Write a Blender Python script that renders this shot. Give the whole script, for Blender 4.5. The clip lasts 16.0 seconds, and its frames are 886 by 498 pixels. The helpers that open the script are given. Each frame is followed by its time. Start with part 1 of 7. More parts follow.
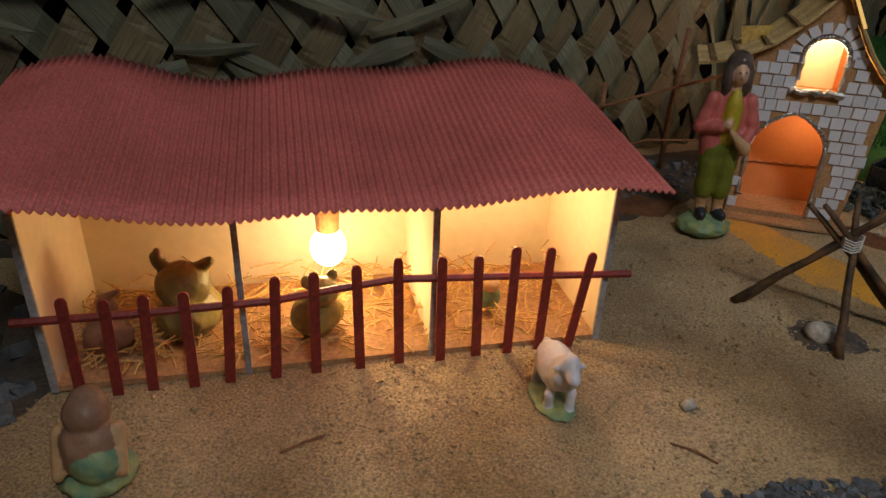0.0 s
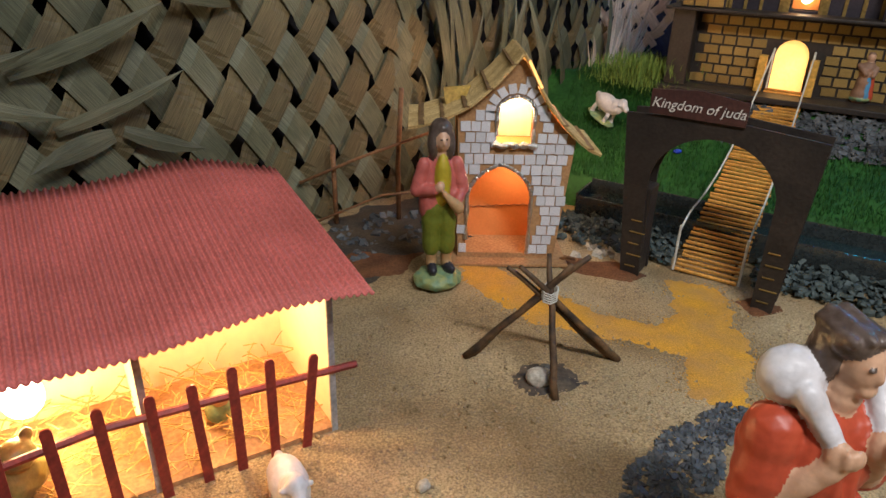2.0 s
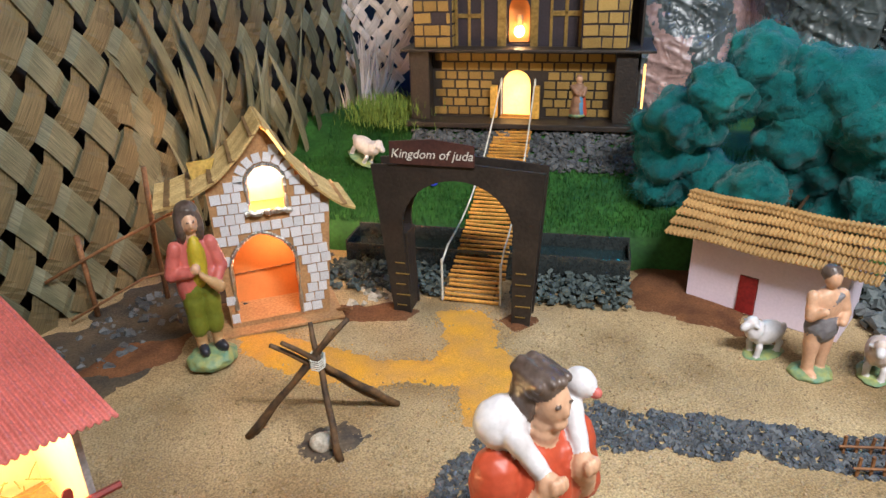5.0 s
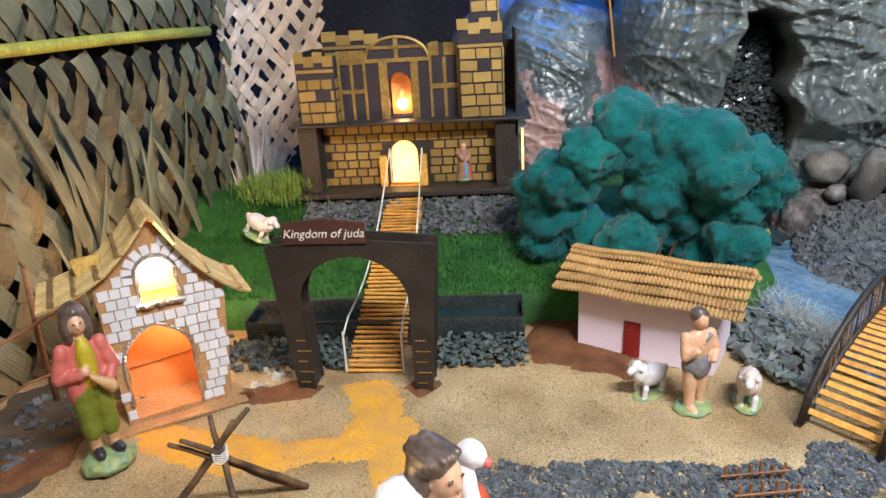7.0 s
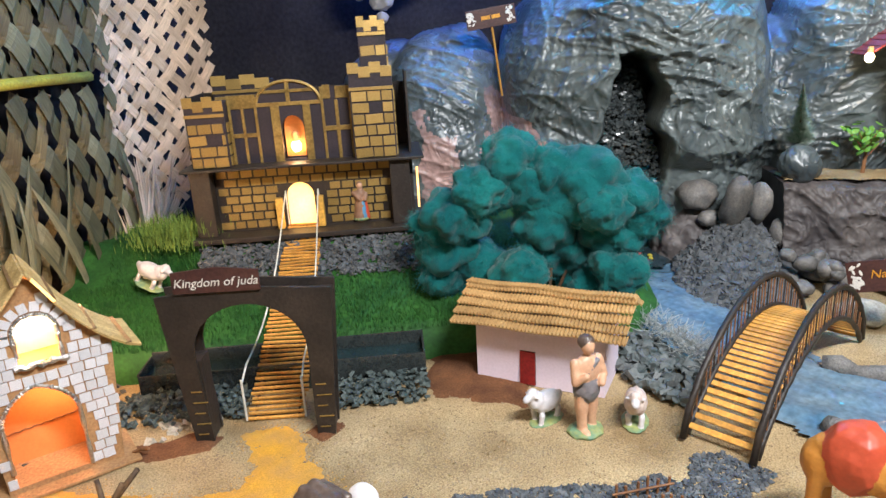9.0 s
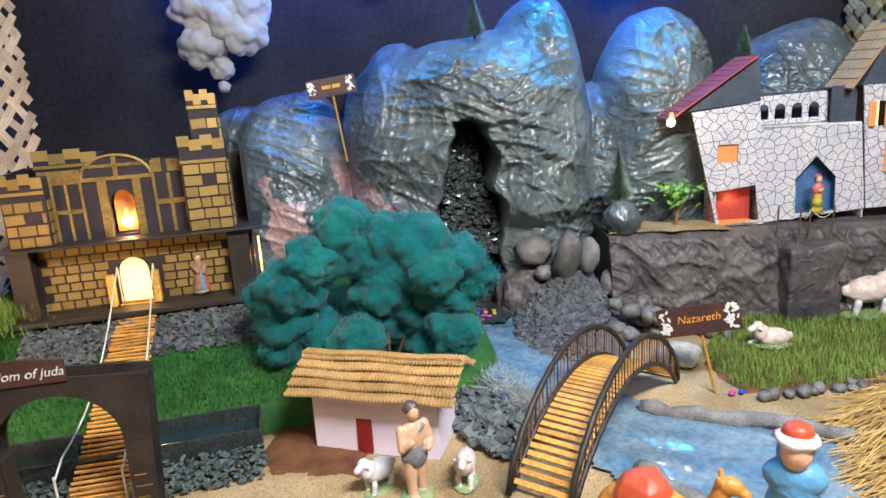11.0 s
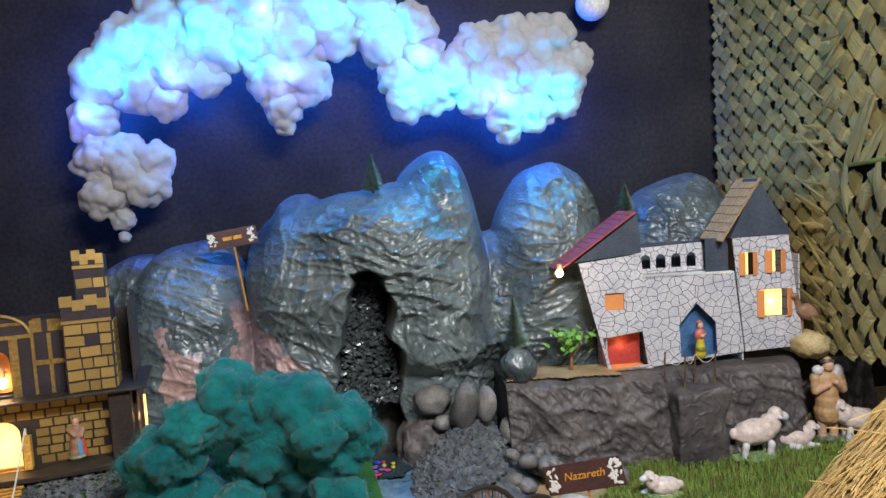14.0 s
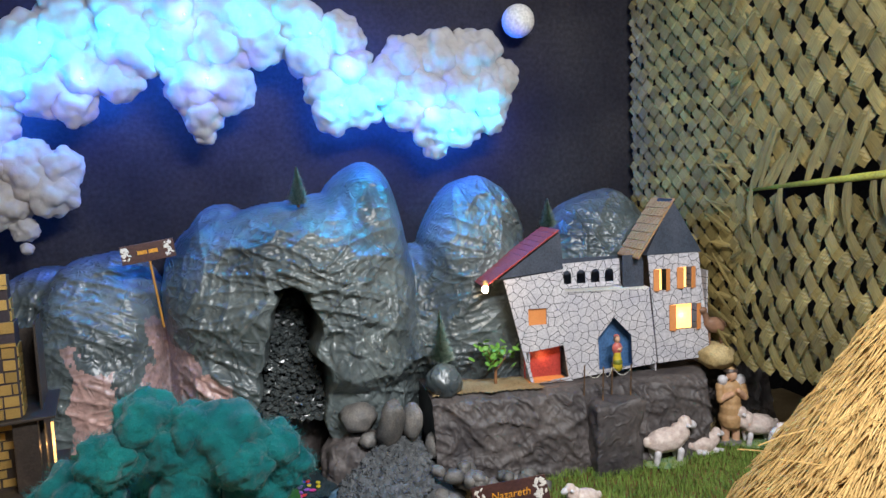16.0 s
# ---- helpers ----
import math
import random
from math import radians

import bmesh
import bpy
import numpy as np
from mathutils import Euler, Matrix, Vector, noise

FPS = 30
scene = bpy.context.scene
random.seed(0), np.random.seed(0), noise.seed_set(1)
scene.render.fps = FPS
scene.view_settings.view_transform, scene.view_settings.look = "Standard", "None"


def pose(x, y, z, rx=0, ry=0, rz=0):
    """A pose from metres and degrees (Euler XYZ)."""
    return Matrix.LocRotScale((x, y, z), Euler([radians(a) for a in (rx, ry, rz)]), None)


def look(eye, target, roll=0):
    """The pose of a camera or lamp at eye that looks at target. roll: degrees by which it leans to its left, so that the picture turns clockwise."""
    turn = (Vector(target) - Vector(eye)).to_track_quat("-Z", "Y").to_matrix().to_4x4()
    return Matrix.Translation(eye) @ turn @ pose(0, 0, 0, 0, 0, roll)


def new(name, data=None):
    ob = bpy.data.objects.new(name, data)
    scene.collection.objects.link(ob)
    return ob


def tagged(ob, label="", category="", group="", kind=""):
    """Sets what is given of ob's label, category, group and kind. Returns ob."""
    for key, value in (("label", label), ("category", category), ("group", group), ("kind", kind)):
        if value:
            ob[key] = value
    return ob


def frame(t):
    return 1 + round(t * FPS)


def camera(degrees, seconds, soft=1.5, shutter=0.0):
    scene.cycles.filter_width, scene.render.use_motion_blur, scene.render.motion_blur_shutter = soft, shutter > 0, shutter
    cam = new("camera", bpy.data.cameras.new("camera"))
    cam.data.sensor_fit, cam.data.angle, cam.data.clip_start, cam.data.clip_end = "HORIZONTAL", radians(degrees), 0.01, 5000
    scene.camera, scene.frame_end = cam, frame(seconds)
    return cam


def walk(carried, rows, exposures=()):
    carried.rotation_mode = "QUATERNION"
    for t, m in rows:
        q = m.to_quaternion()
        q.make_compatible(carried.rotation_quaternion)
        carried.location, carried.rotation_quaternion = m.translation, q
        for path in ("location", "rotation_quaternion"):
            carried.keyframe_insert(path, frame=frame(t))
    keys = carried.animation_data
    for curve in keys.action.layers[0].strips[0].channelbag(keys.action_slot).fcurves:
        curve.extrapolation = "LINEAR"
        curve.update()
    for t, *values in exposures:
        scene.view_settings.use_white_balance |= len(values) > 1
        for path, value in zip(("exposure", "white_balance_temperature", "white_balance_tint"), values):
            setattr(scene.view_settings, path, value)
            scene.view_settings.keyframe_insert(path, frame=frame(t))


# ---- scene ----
from mathutils.bvhtree import BVHTree

cam = camera(66.0, 16.0)
PATH = [
    (0, (0.311, 0.086, 0.56), (0.025, 1.842, -0.354), 2.5),
    (0.5, (0.33, 0.094, 0.588), (0.16, 1.872, -0.313), 3.0),
    (1, (0.363, 0.111, 0.619), (0.352, 1.904, -0.267), 2.8),
    (1.5, (0.391, 0.126, 0.643), (0.529, 1.921, -0.23), 3.2),
    (2, (0.42, 0.142, 0.67), (0.715, 1.923, -0.19), 1.8),
    (2.5, (0.449, 0.159, 0.689), (0.903, 1.911, -0.161), 1.6),
    (3, (0.462, 0.166, 0.703), (1.032, 1.877, -0.161), 0.7),
    (3.5, (0.471, 0.161, 0.72), (1.09, 1.848, -0.159), -0.5),
    (3.7, (0.48, 0.154, 0.73), (1.116, 1.837, -0.143), -0.4),
    (5.8, (0.514, 0.092, 0.78), (1.436, 1.694, 0.016), -1.9),
    (6, (0.513, 0.088, 0.791), (1.458, 1.683, 0.04), -1.8),
    (6.5, (0.516, 0.078, 0.804), (1.529, 1.649, 0.094), -2.5),
    (7, (0.524, 0.071, 0.807), (1.597, 1.618, 0.131), -3.2),
    (7.5, (0.524, 0.068, 0.811), (1.66, 1.58, 0.16), -2.8),
    (8, (0.522, 0.059, 0.818), (1.716, 1.538, 0.195), -3.0),
    (8.5, (0.518, 0.05, 0.826), (1.759, 1.495, 0.217), -3.0),
    (9, (0.535, 0.032, 0.831), (1.832, 1.43, 0.229), -3.3),
    (9.5, (0.563, 0.01, 0.837), (1.939, 1.335, 0.245), -2.9),
    (9.7, (0.57, 0.002, 0.842), (1.975, 1.301, 0.259), -2.8),
    (11.8, (0.643, -0.128, 0.925), (2.259, 0.978, 0.515), -2.9),
    (12, (0.646, -0.119, 0.943), (2.281, 0.962, 0.546), -2.4),
    (12.5, (0.662, -0.141, 0.969), (2.332, 0.901, 0.613), -2.4),
    (13, (0.672, -0.168, 0.985), (2.357, 0.862, 0.673), -2.1),
    (13.5, (0.683, -0.202, 0.98), (2.378, 0.83, 0.73), -2.4),
    (14, (0.693, -0.229, 0.984), (2.389, 0.82, 0.831), -3.3),
    (14.5, (0.69, -0.235, 1.006), (2.385, 0.821, 0.899), -4.2),
    (15, (0.667, -0.194, 1.075), (2.394, 0.807, 0.953), -4.9),
    (15.5, (0.666, -0.184, 1.078), (2.437, 0.73, 0.91), -4.2),
    (16, (0.68, -0.189, 1.079), (2.491, 0.639, 0.885), -2.2),
]
walk(cam, [(t, look(eye, target, roll)) for t, eye, target, roll in PATH],
     exposures=[(0, -1.70), (1.0, -1.30), (2.0, -0.62), (3.0, -0.15), (4.0, -0.02), (6.0, 0.27), (9.5, 0.45), (12.0, 0.58), (13.0, 0.42), (14.5, -0.05), (15.3, -0.1), (16.0, 0.1)])
# ---- light ----
world = bpy.data.worlds.new("room_air")
world.use_nodes = True
world.node_tree.nodes["Background"].inputs[0].default_value = (0.75, 0.85, 1.0, 1)
world.node_tree.nodes["Background"].inputs[1].default_value = 0.02
scene.world = world

BD = pose(1.75, 2.9, 0, 0, 0, -52.84)      # back wall: x along it, -y towards the viewer


def lamp(name, kind, watts, colour, m, size=0.02, size_y=None):
    data = bpy.data.lights.new(name, kind)
    data.energy, data.color = watts, colour
    if kind == "AREA":
        data.size = size
        if size_y:
            data.shape, data.size_y = "RECTANGLE", size_y
    else:
        data.shadow_soft_size = size
    ob = new(name, data)
    ob.matrix_world = m
    return ob


lamp("ceiling_tube_light", "AREA", 7.5, (1.0, 0.93, 0.82), look((-0.35, 0.35, 2.25), (0.3, 0.9, 0)), 1.1, 0.12)
lamp("ceiling_tube_light", "AREA", 112, (0.97, 0.98, 1.0), look((1.15, -0.75, 2.3), (2.2, 0.9, 0.2)), 1.2, 0.14)

# ---- materials ----


def mat(name, col, col2=None, rough=0.7, metal=0.0, scale=14.0, fine=150.0, bump=0.25, bump_scale=None, spec=0.4,
        emit=None, power=0.0, coat=0.0, transmission=0.0, alpha=1.0, per=0.0, sheen=0.0, thin=0.0, bump_d=0.004, var=0.25, ridged=False):
    """A surface with variation at two scales, in object space."""
    m = bpy.data.materials.new(name)
    m.use_nodes = True
    nt = m.node_tree
    n, l = nt.nodes, nt.links
    p = n["Principled BSDF"]
    tc = n.new("ShaderNodeTexCoord")
    big, small = n.new("ShaderNodeTexNoise"), n.new("ShaderNodeTexNoise")
    big.inputs["Scale"].default_value, big.inputs["Detail"].default_value = scale, 5
    small.inputs["Scale"].default_value, small.inputs["Detail"].default_value = fine, 3
    for t in (big, small):
        l.new(tc.outputs["Object"], t.inputs["Vector"])
    c2 = col2 or tuple(c * 0.62 for c in col)
    ramp = n.new("ShaderNodeMapRange")
    ramp.inputs["From Min"].default_value, ramp.inputs["From Max"].default_value = 0.32, 0.68
    l.new(big.outputs["Fac"], ramp.inputs["Value"])
    mix = n.new("ShaderNodeMix")
    mix.data_type = "RGBA"
    mix.inputs["A"].default_value, mix.inputs["B"].default_value = (*col, 1), (*c2, 1)
    l.new(ramp.outputs["Result"], mix.inputs["Factor"])
    hs = n.new("ShaderNodeHueSaturation")
    val = n.new("ShaderNodeMapRange")
    val.inputs["From Min"].default_value, val.inputs["From Max"].default_value = 0.3, 0.7
    val.inputs["To Min"].default_value, val.inputs["To Max"].default_value = 1 - var, 1 + var
    l.new(small.outputs["Fac"], val.inputs["Value"])
    l.new(mix.outputs["Result"], hs.inputs["Color"])
    if per:
        info = n.new("ShaderNodeObjectInfo")
        rnd = n.new("ShaderNodeMapRange")
        rnd.inputs["To Min"].default_value, rnd.inputs["To Max"].default_value = 1 - per, 1 + per
        mul = n.new("ShaderNodeMath")
        mul.operation = "MULTIPLY"
        l.new(info.outputs["Random"], rnd.inputs["Value"])
        l.new(rnd.outputs["Result"], mul.inputs[0])
        l.new(val.outputs["Result"], mul.inputs[1])
        l.new(mul.outputs[0], hs.inputs["Value"])
    else:
        l.new(val.outputs["Result"], hs.inputs["Value"])
    l.new(hs.outputs["Color"], p.inputs["Base Color"])
    p.inputs["Roughness"].default_value, p.inputs["Metallic"].default_value = rough, metal
    p.inputs["Specular IOR Level"].default_value = spec
    p.inputs["Coat Weight"].default_value = coat
    p.inputs["Sheen Weight"].default_value = sheen
    p.inputs["Transmission Weight"].default_value = transmission
    p.inputs["Alpha"].default_value = alpha
    if bump:
        b = n.new("ShaderNodeBump")
        b.inputs["Strength"].default_value, b.inputs["Distance"].default_value = bump, bump_d
        if bump_scale:
            t = n.new("ShaderNodeTexNoise")
            t.inputs["Scale"].default_value, t.inputs["Detail"].default_value = bump_scale, 4
            if ridged:
                t.noise_type, t.inputs["Detail"].default_value, t.inputs["Distortion"].default_value = "RIDGED_MULTIFRACTAL", 3, 1.2
            l.new(tc.outputs["Object"], t.inputs["Vector"])
            l.new(t.outputs["Fac"], b.inputs["Height"])
        else:
            l.new(small.outputs["Fac"], b.inputs["Height"])
        l.new(b.outputs["Normal"], p.inputs["Normal"])
    if emit:
        p.inputs["Emission Color"].default_value, p.inputs["Emission Strength"].default_value = (*emit, 1), power
    if thin:
        tr = n.new("ShaderNodeBsdfTranslucent")
        l.new(hs.outputs["Color"], tr.inputs["Color"])
        ms = n.new("ShaderNodeMixShader")
        ms.inputs[0].default_value = thin
        l.new(p.outputs[0], ms.inputs[1])
        l.new(tr.outputs[0], ms.inputs[2])
        l.new(ms.outputs[0], n["Material Output"].inputs["Surface"])
    return m


SAND = mat("sand", (0.46, 0.345, 0.195), (0.25, 0.17, 0.085), rough=0.95, scale=5, fine=300, var=0.42, bump=1.0, bump_scale=240, spec=0.15)
SAND_Y = mat("yellow_powder", (0.66, 0.33, 0.04), (0.50, 0.27, 0.08), rough=0.95, scale=16, fine=400, bump=0.5, spec=0.1)
SOIL = mat("red_soil", (0.19, 0.085, 0.04), (0.11, 0.05, 0.028), rough=0.95, scale=18, fine=260, bump=0.8, spec=0.1)
DARKSOIL = mat("dark_soil", (0.10, 0.075, 0.05), (0.045, 0.04, 0.036), rough=0.9, scale=12, fine=200, bump=0.9, spec=0.2)
KERB = mat("sanded_kerb", (0.26, 0.25, 0.24), (0.13, 0.125, 0.12), rough=0.9, scale=20, fine=260, bump=1.0, bump_scale=200)
CHAR = mat("dark_chips", (0.045, 0.05, 0.058), (0.10, 0.11, 0.12), rough=0.55, scale=40, fine=300, spec=0.5)
GREY = mat("grey_chips", (0.12, 0.125, 0.13), (0.05, 0.055, 0.06), rough=0.75, scale=40, fine=300, spec=0.4)
BLUECHIP = mat("blue_grey_chips", (0.085, 0.11, 0.105), (0.035, 0.05, 0.052), rough=0.65, scale=30, fine=200)
ROCK = mat("river_stone", (0.17, 0.155, 0.14), (0.08, 0.08, 0.08), rough=0.55, scale=18, fine=160, bump=0.4, per=0.35)
PALE = mat("pale_stone", (0.5, 0.46, 0.38), (0.3, 0.27, 0.22), rough=0.8, scale=40, fine=200)
def leaf_mat(name, col, col2, **kw):
    """Dry leaf with fibres along the strip (u along, v across, in metres)."""
    m = mat(name, col, col2, **kw)
    n, l = m.node_tree.nodes, m.node_tree.links
    uv, mp = n.new("ShaderNodeUVMap"), n.new("ShaderNodeMapping")
    mp.inputs["Scale"].default_value = (0.10, 3.2, 1)
    l.new(uv.outputs["UV"], mp.inputs["Vector"])
    fine = [t for t in n if t.type == "TEX_NOISE" and t.inputs["Scale"].default_value > 60][0]
    l.new(mp.outputs["Vector"], fine.inputs["Vector"])
    return m


LEAF = leaf_mat("dry_palm_leaf", (0.185, 0.178, 0.112), (0.092, 0.097, 0.058), rough=0.6, scale=7, fine=150, var=0.38, bump=0.3, per=0.3, thin=0.12)
LEAFT = leaf_mat("tan_palm_leaf", (0.185, 0.145, 0.072), (0.098, 0.077, 0.039), rough=0.6, scale=7, fine=150, var=0.38, bump=0.3, per=0.25, thin=0.1)
LEAF2 = leaf_mat("pale_palm_leaf", (0.58, 0.47, 0.38), (0.40, 0.31, 0.23), rough=0.65, scale=9, fine=150, var=0.38, bump=0.3, per=0.25, thin=0.12)
LEAF3 = leaf_mat("olive_palm_leaf", (0.275, 0.212, 0.075), (0.15, 0.118, 0.043), rough=0.6, scale=7, fine=150, var=0.38, bump=0.3, per=0.28, thin=0.1)
RIB = mat("green_midrib", (0.42, 0.40, 0.06), (0.30, 0.27, 0.05), rough=0.5, scale=20)
CLOTH = mat("dark_cloth", (0.030, 0.028, 0.030), (0.017, 0.016, 0.020), rough=1.0, scale=3, fine=60, bump=0.6, bump_scale=7, spec=0.1)
PLASTER = mat("room_wall", (0.30, 0.29, 0.27), rough=0.9, scale=2, fine=40)
ROOF = mat("red_corrugated", (0.56, 0.145, 0.125), (0.43, 0.11, 0.092), rough=0.62, scale=9, fine=240, bump=0.2, spec=0.35)
CREAM = mat("cream_board", (0.80, 0.69, 0.48), (0.72, 0.59, 0.38), rough=0.8, scale=6, fine=60, bump=0.05, var=0.04)
EDGE = mat("grey_board_edge", (0.34, 0.33, 0.33), rough=0.7)
FENCE = mat("dark_red_paint", (0.24, 0.03, 0.022), (0.16, 0.022, 0.018), rough=0.5, scale=30)
STRAW = mat("straw", (0.65, 0.43, 0.16), (0.46, 0.28, 0.095), rough=0.7, scale=30, fine=200, spec=0.3)
CARD = mat("brown_card", (0.43, 0.24, 0.11), (0.33, 0.18, 0.08), rough=0.85, scale=14, fine=160)
TILEW = mat("white_card_tile", (0.66, 0.66, 0.70), (0.55, 0.55, 0.58), rough=0.75, scale=20, fine=200, per=0.1)
FOIL = mat("foil", (0.7, 0.7, 0.7), rough=0.3, metal=1.0, bump=0.8, bump_scale=260)
TANBAND = mat("brown_thread", (0.22, 0.13, 0.055), (0.15, 0.085, 0.035), rough=0.8, scale=40)
AMBERP = mat("yellow_paper", (0.55, 0.36, 0.08), (0.45, 0.26, 0.06), rough=0.6, scale=30)
REED = mat("reed_mat", (0.50, 0.36, 0.16), (0.36, 0.24, 0.09), rough=0.75, scale=20, fine=260, bump=0.4, per=0.15)
BLACKWOOD = mat("black_brown_board", (0.034, 0.025, 0.020), (0.018, 0.014, 0.012), rough=0.5, scale=16, fine=140, bump=0.3)
STICK = mat("burnt_stick", (0.035, 0.024, 0.018), (0.16, 0.085, 0.035), rough=0.7, scale=26, fine=120, bump=0.5)
TWIG = mat("brown_twig", (0.26, 0.12, 0.05), (0.16, 0.07, 0.03), rough=0.7, scale=30)
PLANK = mat("orange_bamboo", (0.60, 0.30, 0.06), (0.46, 0.21, 0.04), rough=0.55, scale=30, fine=180, bump=0.2, per=0.2)
ROPE = mat("white_cord", (0.7, 0.68, 0.6), rough=0.8)
HUTW = mat("pale_pink_wall", (0.74, 0.64, 0.74), (0.68, 0.58, 0.68), rough=0.8, scale=12, fine=160, bump=0.1, var=0.05)
HUTD = mat("red_door", (0.30, 0.02, 0.02), rough=0.5)
HUTR = mat("ribbed_card", (0.46, 0.28, 0.11), (0.33, 0.19, 0.07), rough=0.75, scale=30, fine=200, per=0.15)
GRASS = mat("grass", (0.20, 0.29, 0.058), (0.12, 0.19, 0.036), rough=0.75, scale=12, fine=100, spec=0.2, bump=0)
GRASS2 = mat("turf_green", (0.03, 0.115, 0.02), (0.012, 0.06, 0.012), rough=0.7, scale=12, fine=100, spec=0.25, bump=0)
DRYG = mat("dry_grass", (0.48, 0.38, 0.2), (0.34, 0.24, 0.10), rough=0.8, bump=0)
WOOL = mat("green_wool", (0.016, 0.215, 0.205), (0.008, 0.125, 0.135), rough=1.0, scale=11, fine=420, bump=0.6, bump_d=0.004, bump_scale=260, spec=0.0, sheen=0.3, thin=0.38, var=0.25)
TARP = mat("painted_tarp", (0.135, 0.160, 0.158), (0.038, 0.050, 0.058), rough=0.33, scale=4, fine=34, bump=0.8, bump_d=0.010, bump_scale=26, ridged=True, spec=0.5, coat=0.08)
TARPP = mat("pink_tarp", (0.46, 0.29, 0.26), (0.20, 0.15, 0.15), rough=0.36, scale=7, fine=60, bump=0.7, bump_d=0.008, bump_scale=22, ridged=True, spec=0.6)
LEDGE = mat("black_sheet", (0.115, 0.098, 0.092), (0.044, 0.039, 0.042), rough=0.55, scale=6, fine=60, bump=0.8, bump_d=0.008, bump_scale=24, ridged=True, spec=0.4)
GOLD = mat("gold_card", (0.40, 0.27, 0.085), (0.25, 0.16, 0.05), rough=0.35, metal=0.45, scale=30, fine=160, per=0.2)
DARKP = mat("dark_violet_card", (0.03, 0.022, 0.03), rough=0.6)
WATER = mat("blue_plastic_film", (0.07, 0.16, 0.26), (0.17, 0.25, 0.31), rough=0.10, scale=9, fine=60, bump=0.8, bump_d=0.008, bump_scale=9, ridged=True, spec=0.8, coat=0.5)
GLASSY = mat("clear_tray", (0.035, 0.042, 0.042), rough=0.08, transmission=0.0, spec=0.8, coat=0.6, bump=0.1)
COTTON = mat("white_cotton", (0.60, 0.58, 0.58), (0.53, 0.51, 0.52), rough=1.0, scale=8, fine=60, bump=0.5, bump_scale=110, spec=0.02, sheen=0.1, thin=0.5, var=0.04)
MOON = mat("moon_ball", (0.62, 0.60, 0.58), (0.50, 0.48, 0.46), rough=0.8, scale=14, fine=90)
NAVY = mat("navy_card", (0.03, 0.04, 0.06), (0.05, 0.06, 0.085), rough=0.6)
BLUEW = mat("blue_alcove", (0.05, 0.13, 0.28), (0.04, 0.10, 0.22), rough=0.7)
REDP = mat("red_card", (0.36, 0.05, 0.04), (0.27, 0.035, 0.03), rough=0.5)
ORANGE = mat("orange_paper", (0.66, 0.26, 0.08), (0.58, 0.21, 0.06), rough=0.7, bump=0.05, var=0.05)
# emits by itself, standing in for lamplight behind paper and openings
GLOW = mat("self_lit_paper", (0.9, 0.6, 0.25), emit=(1.0, 0.56, 0.15), power=1.9, bump=0)
GLOWB = mat("lit_bulb", (1, 0.95, 0.8), emit=(1.0, 0.80, 0.50), power=55, bump=0)
GLOWS = mat("lit_small_bulb", (1, 0.9, 0.7), emit=(1.0, 0.72, 0.38), power=22, bump=0)
SIGN = mat("brown_sign", (0.07, 0.028, 0.022), (0.05, 0.02, 0.018), rough=0.45)
WHITEP = mat("white_paint", (0.75, 0.72, 0.66), rough=0.6)
YELP = mat("orange_letter", (0.75, 0.33, 0.03), rough=0.5)
PINE = mat("dark_pine", (0.07, 0.17, 0.10), (0.40, 0.45, 0.38), rough=0.7, scale=80)
PLANT = mat("leaf_green", (0.16, 0.34, 0.05), (0.09, 0.22, 0.03), rough=0.45, scale=30)
BLUEB = mat("blue_bead", (0.03, 0.07, 0.6), rough=0.3)
PINKB = mat("pink_bead", (0.7, 0.05, 0.3), rough=0.3)

# ---- mesh tools ----


def mesh_object(name, me, material, parent=None, label="", smooth=False):
    for one in (material if isinstance(material, (list, tuple)) else [material]):
        me.materials.append(one)
    if smooth:
        me.polygons.foreach_set("use_smooth", [True] * len(me.polygons))
    ob = new(name, me)
    if parent:
        ob.parent = parent
    if label:
        ob["label"] = label
    return ob


def part(name, bm, material, parent=None, label="", smooth=False):
    me = bpy.data.meshes.new(name)
    bmesh.ops.recalc_face_normals(bm, faces=bm.faces)
    bm.to_mesh(me)
    bm.free()
    return mesh_object(name, me, material, parent, label, smooth)


def share(name, ob, parent, m):
    """One more piece on the same mesh."""
    o = new(name, ob.data)
    o.parent = parent
    o.matrix_basis = m
    return o


def raw(name, verts, faces, material, parent=None, label="", smooth=False):
    me = bpy.data.meshes.new(name)
    me.from_pydata([tuple(v) for v in verts], [], faces)
    me.update()
    return mesh_object(name, me, material, parent, label, smooth)


def thing(name, m, label, category, group="", kind=""):
    ob = new(name)
    ob.empty_display_size = 0.02
    ob.matrix_world = m
    return tagged(ob, label, category, group, kind)


def box(bm, a, b, m=Matrix(), bevel=0.0, mi=0):
    (x0, y0, z0), (x1, y1, z1) = a, b
    v = [bm.verts.new(m @ Vector(p)) for p in ((x0, y0, z0), (x1, y0, z0), (x1, y1, z0), (x0, y1, z0), (x0, y0, z1), (x1, y0, z1), (x1, y1, z1), (x0, y1, z1))]
    fs = [bm.faces.new([v[i] for i in f]) for f in ((3, 2, 1, 0), (4, 5, 6, 7), (0, 1, 5, 4), (1, 2, 6, 5), (2, 3, 7, 6), (3, 0, 4, 7))]
    for f in fs:
        f.material_index = mi
    if bevel:
        bmesh.ops.bevel(bm, geom=list({e for f in fs for e in f.edges}), offset=bevel, segments=2, affect="EDGES", profile=0.6)


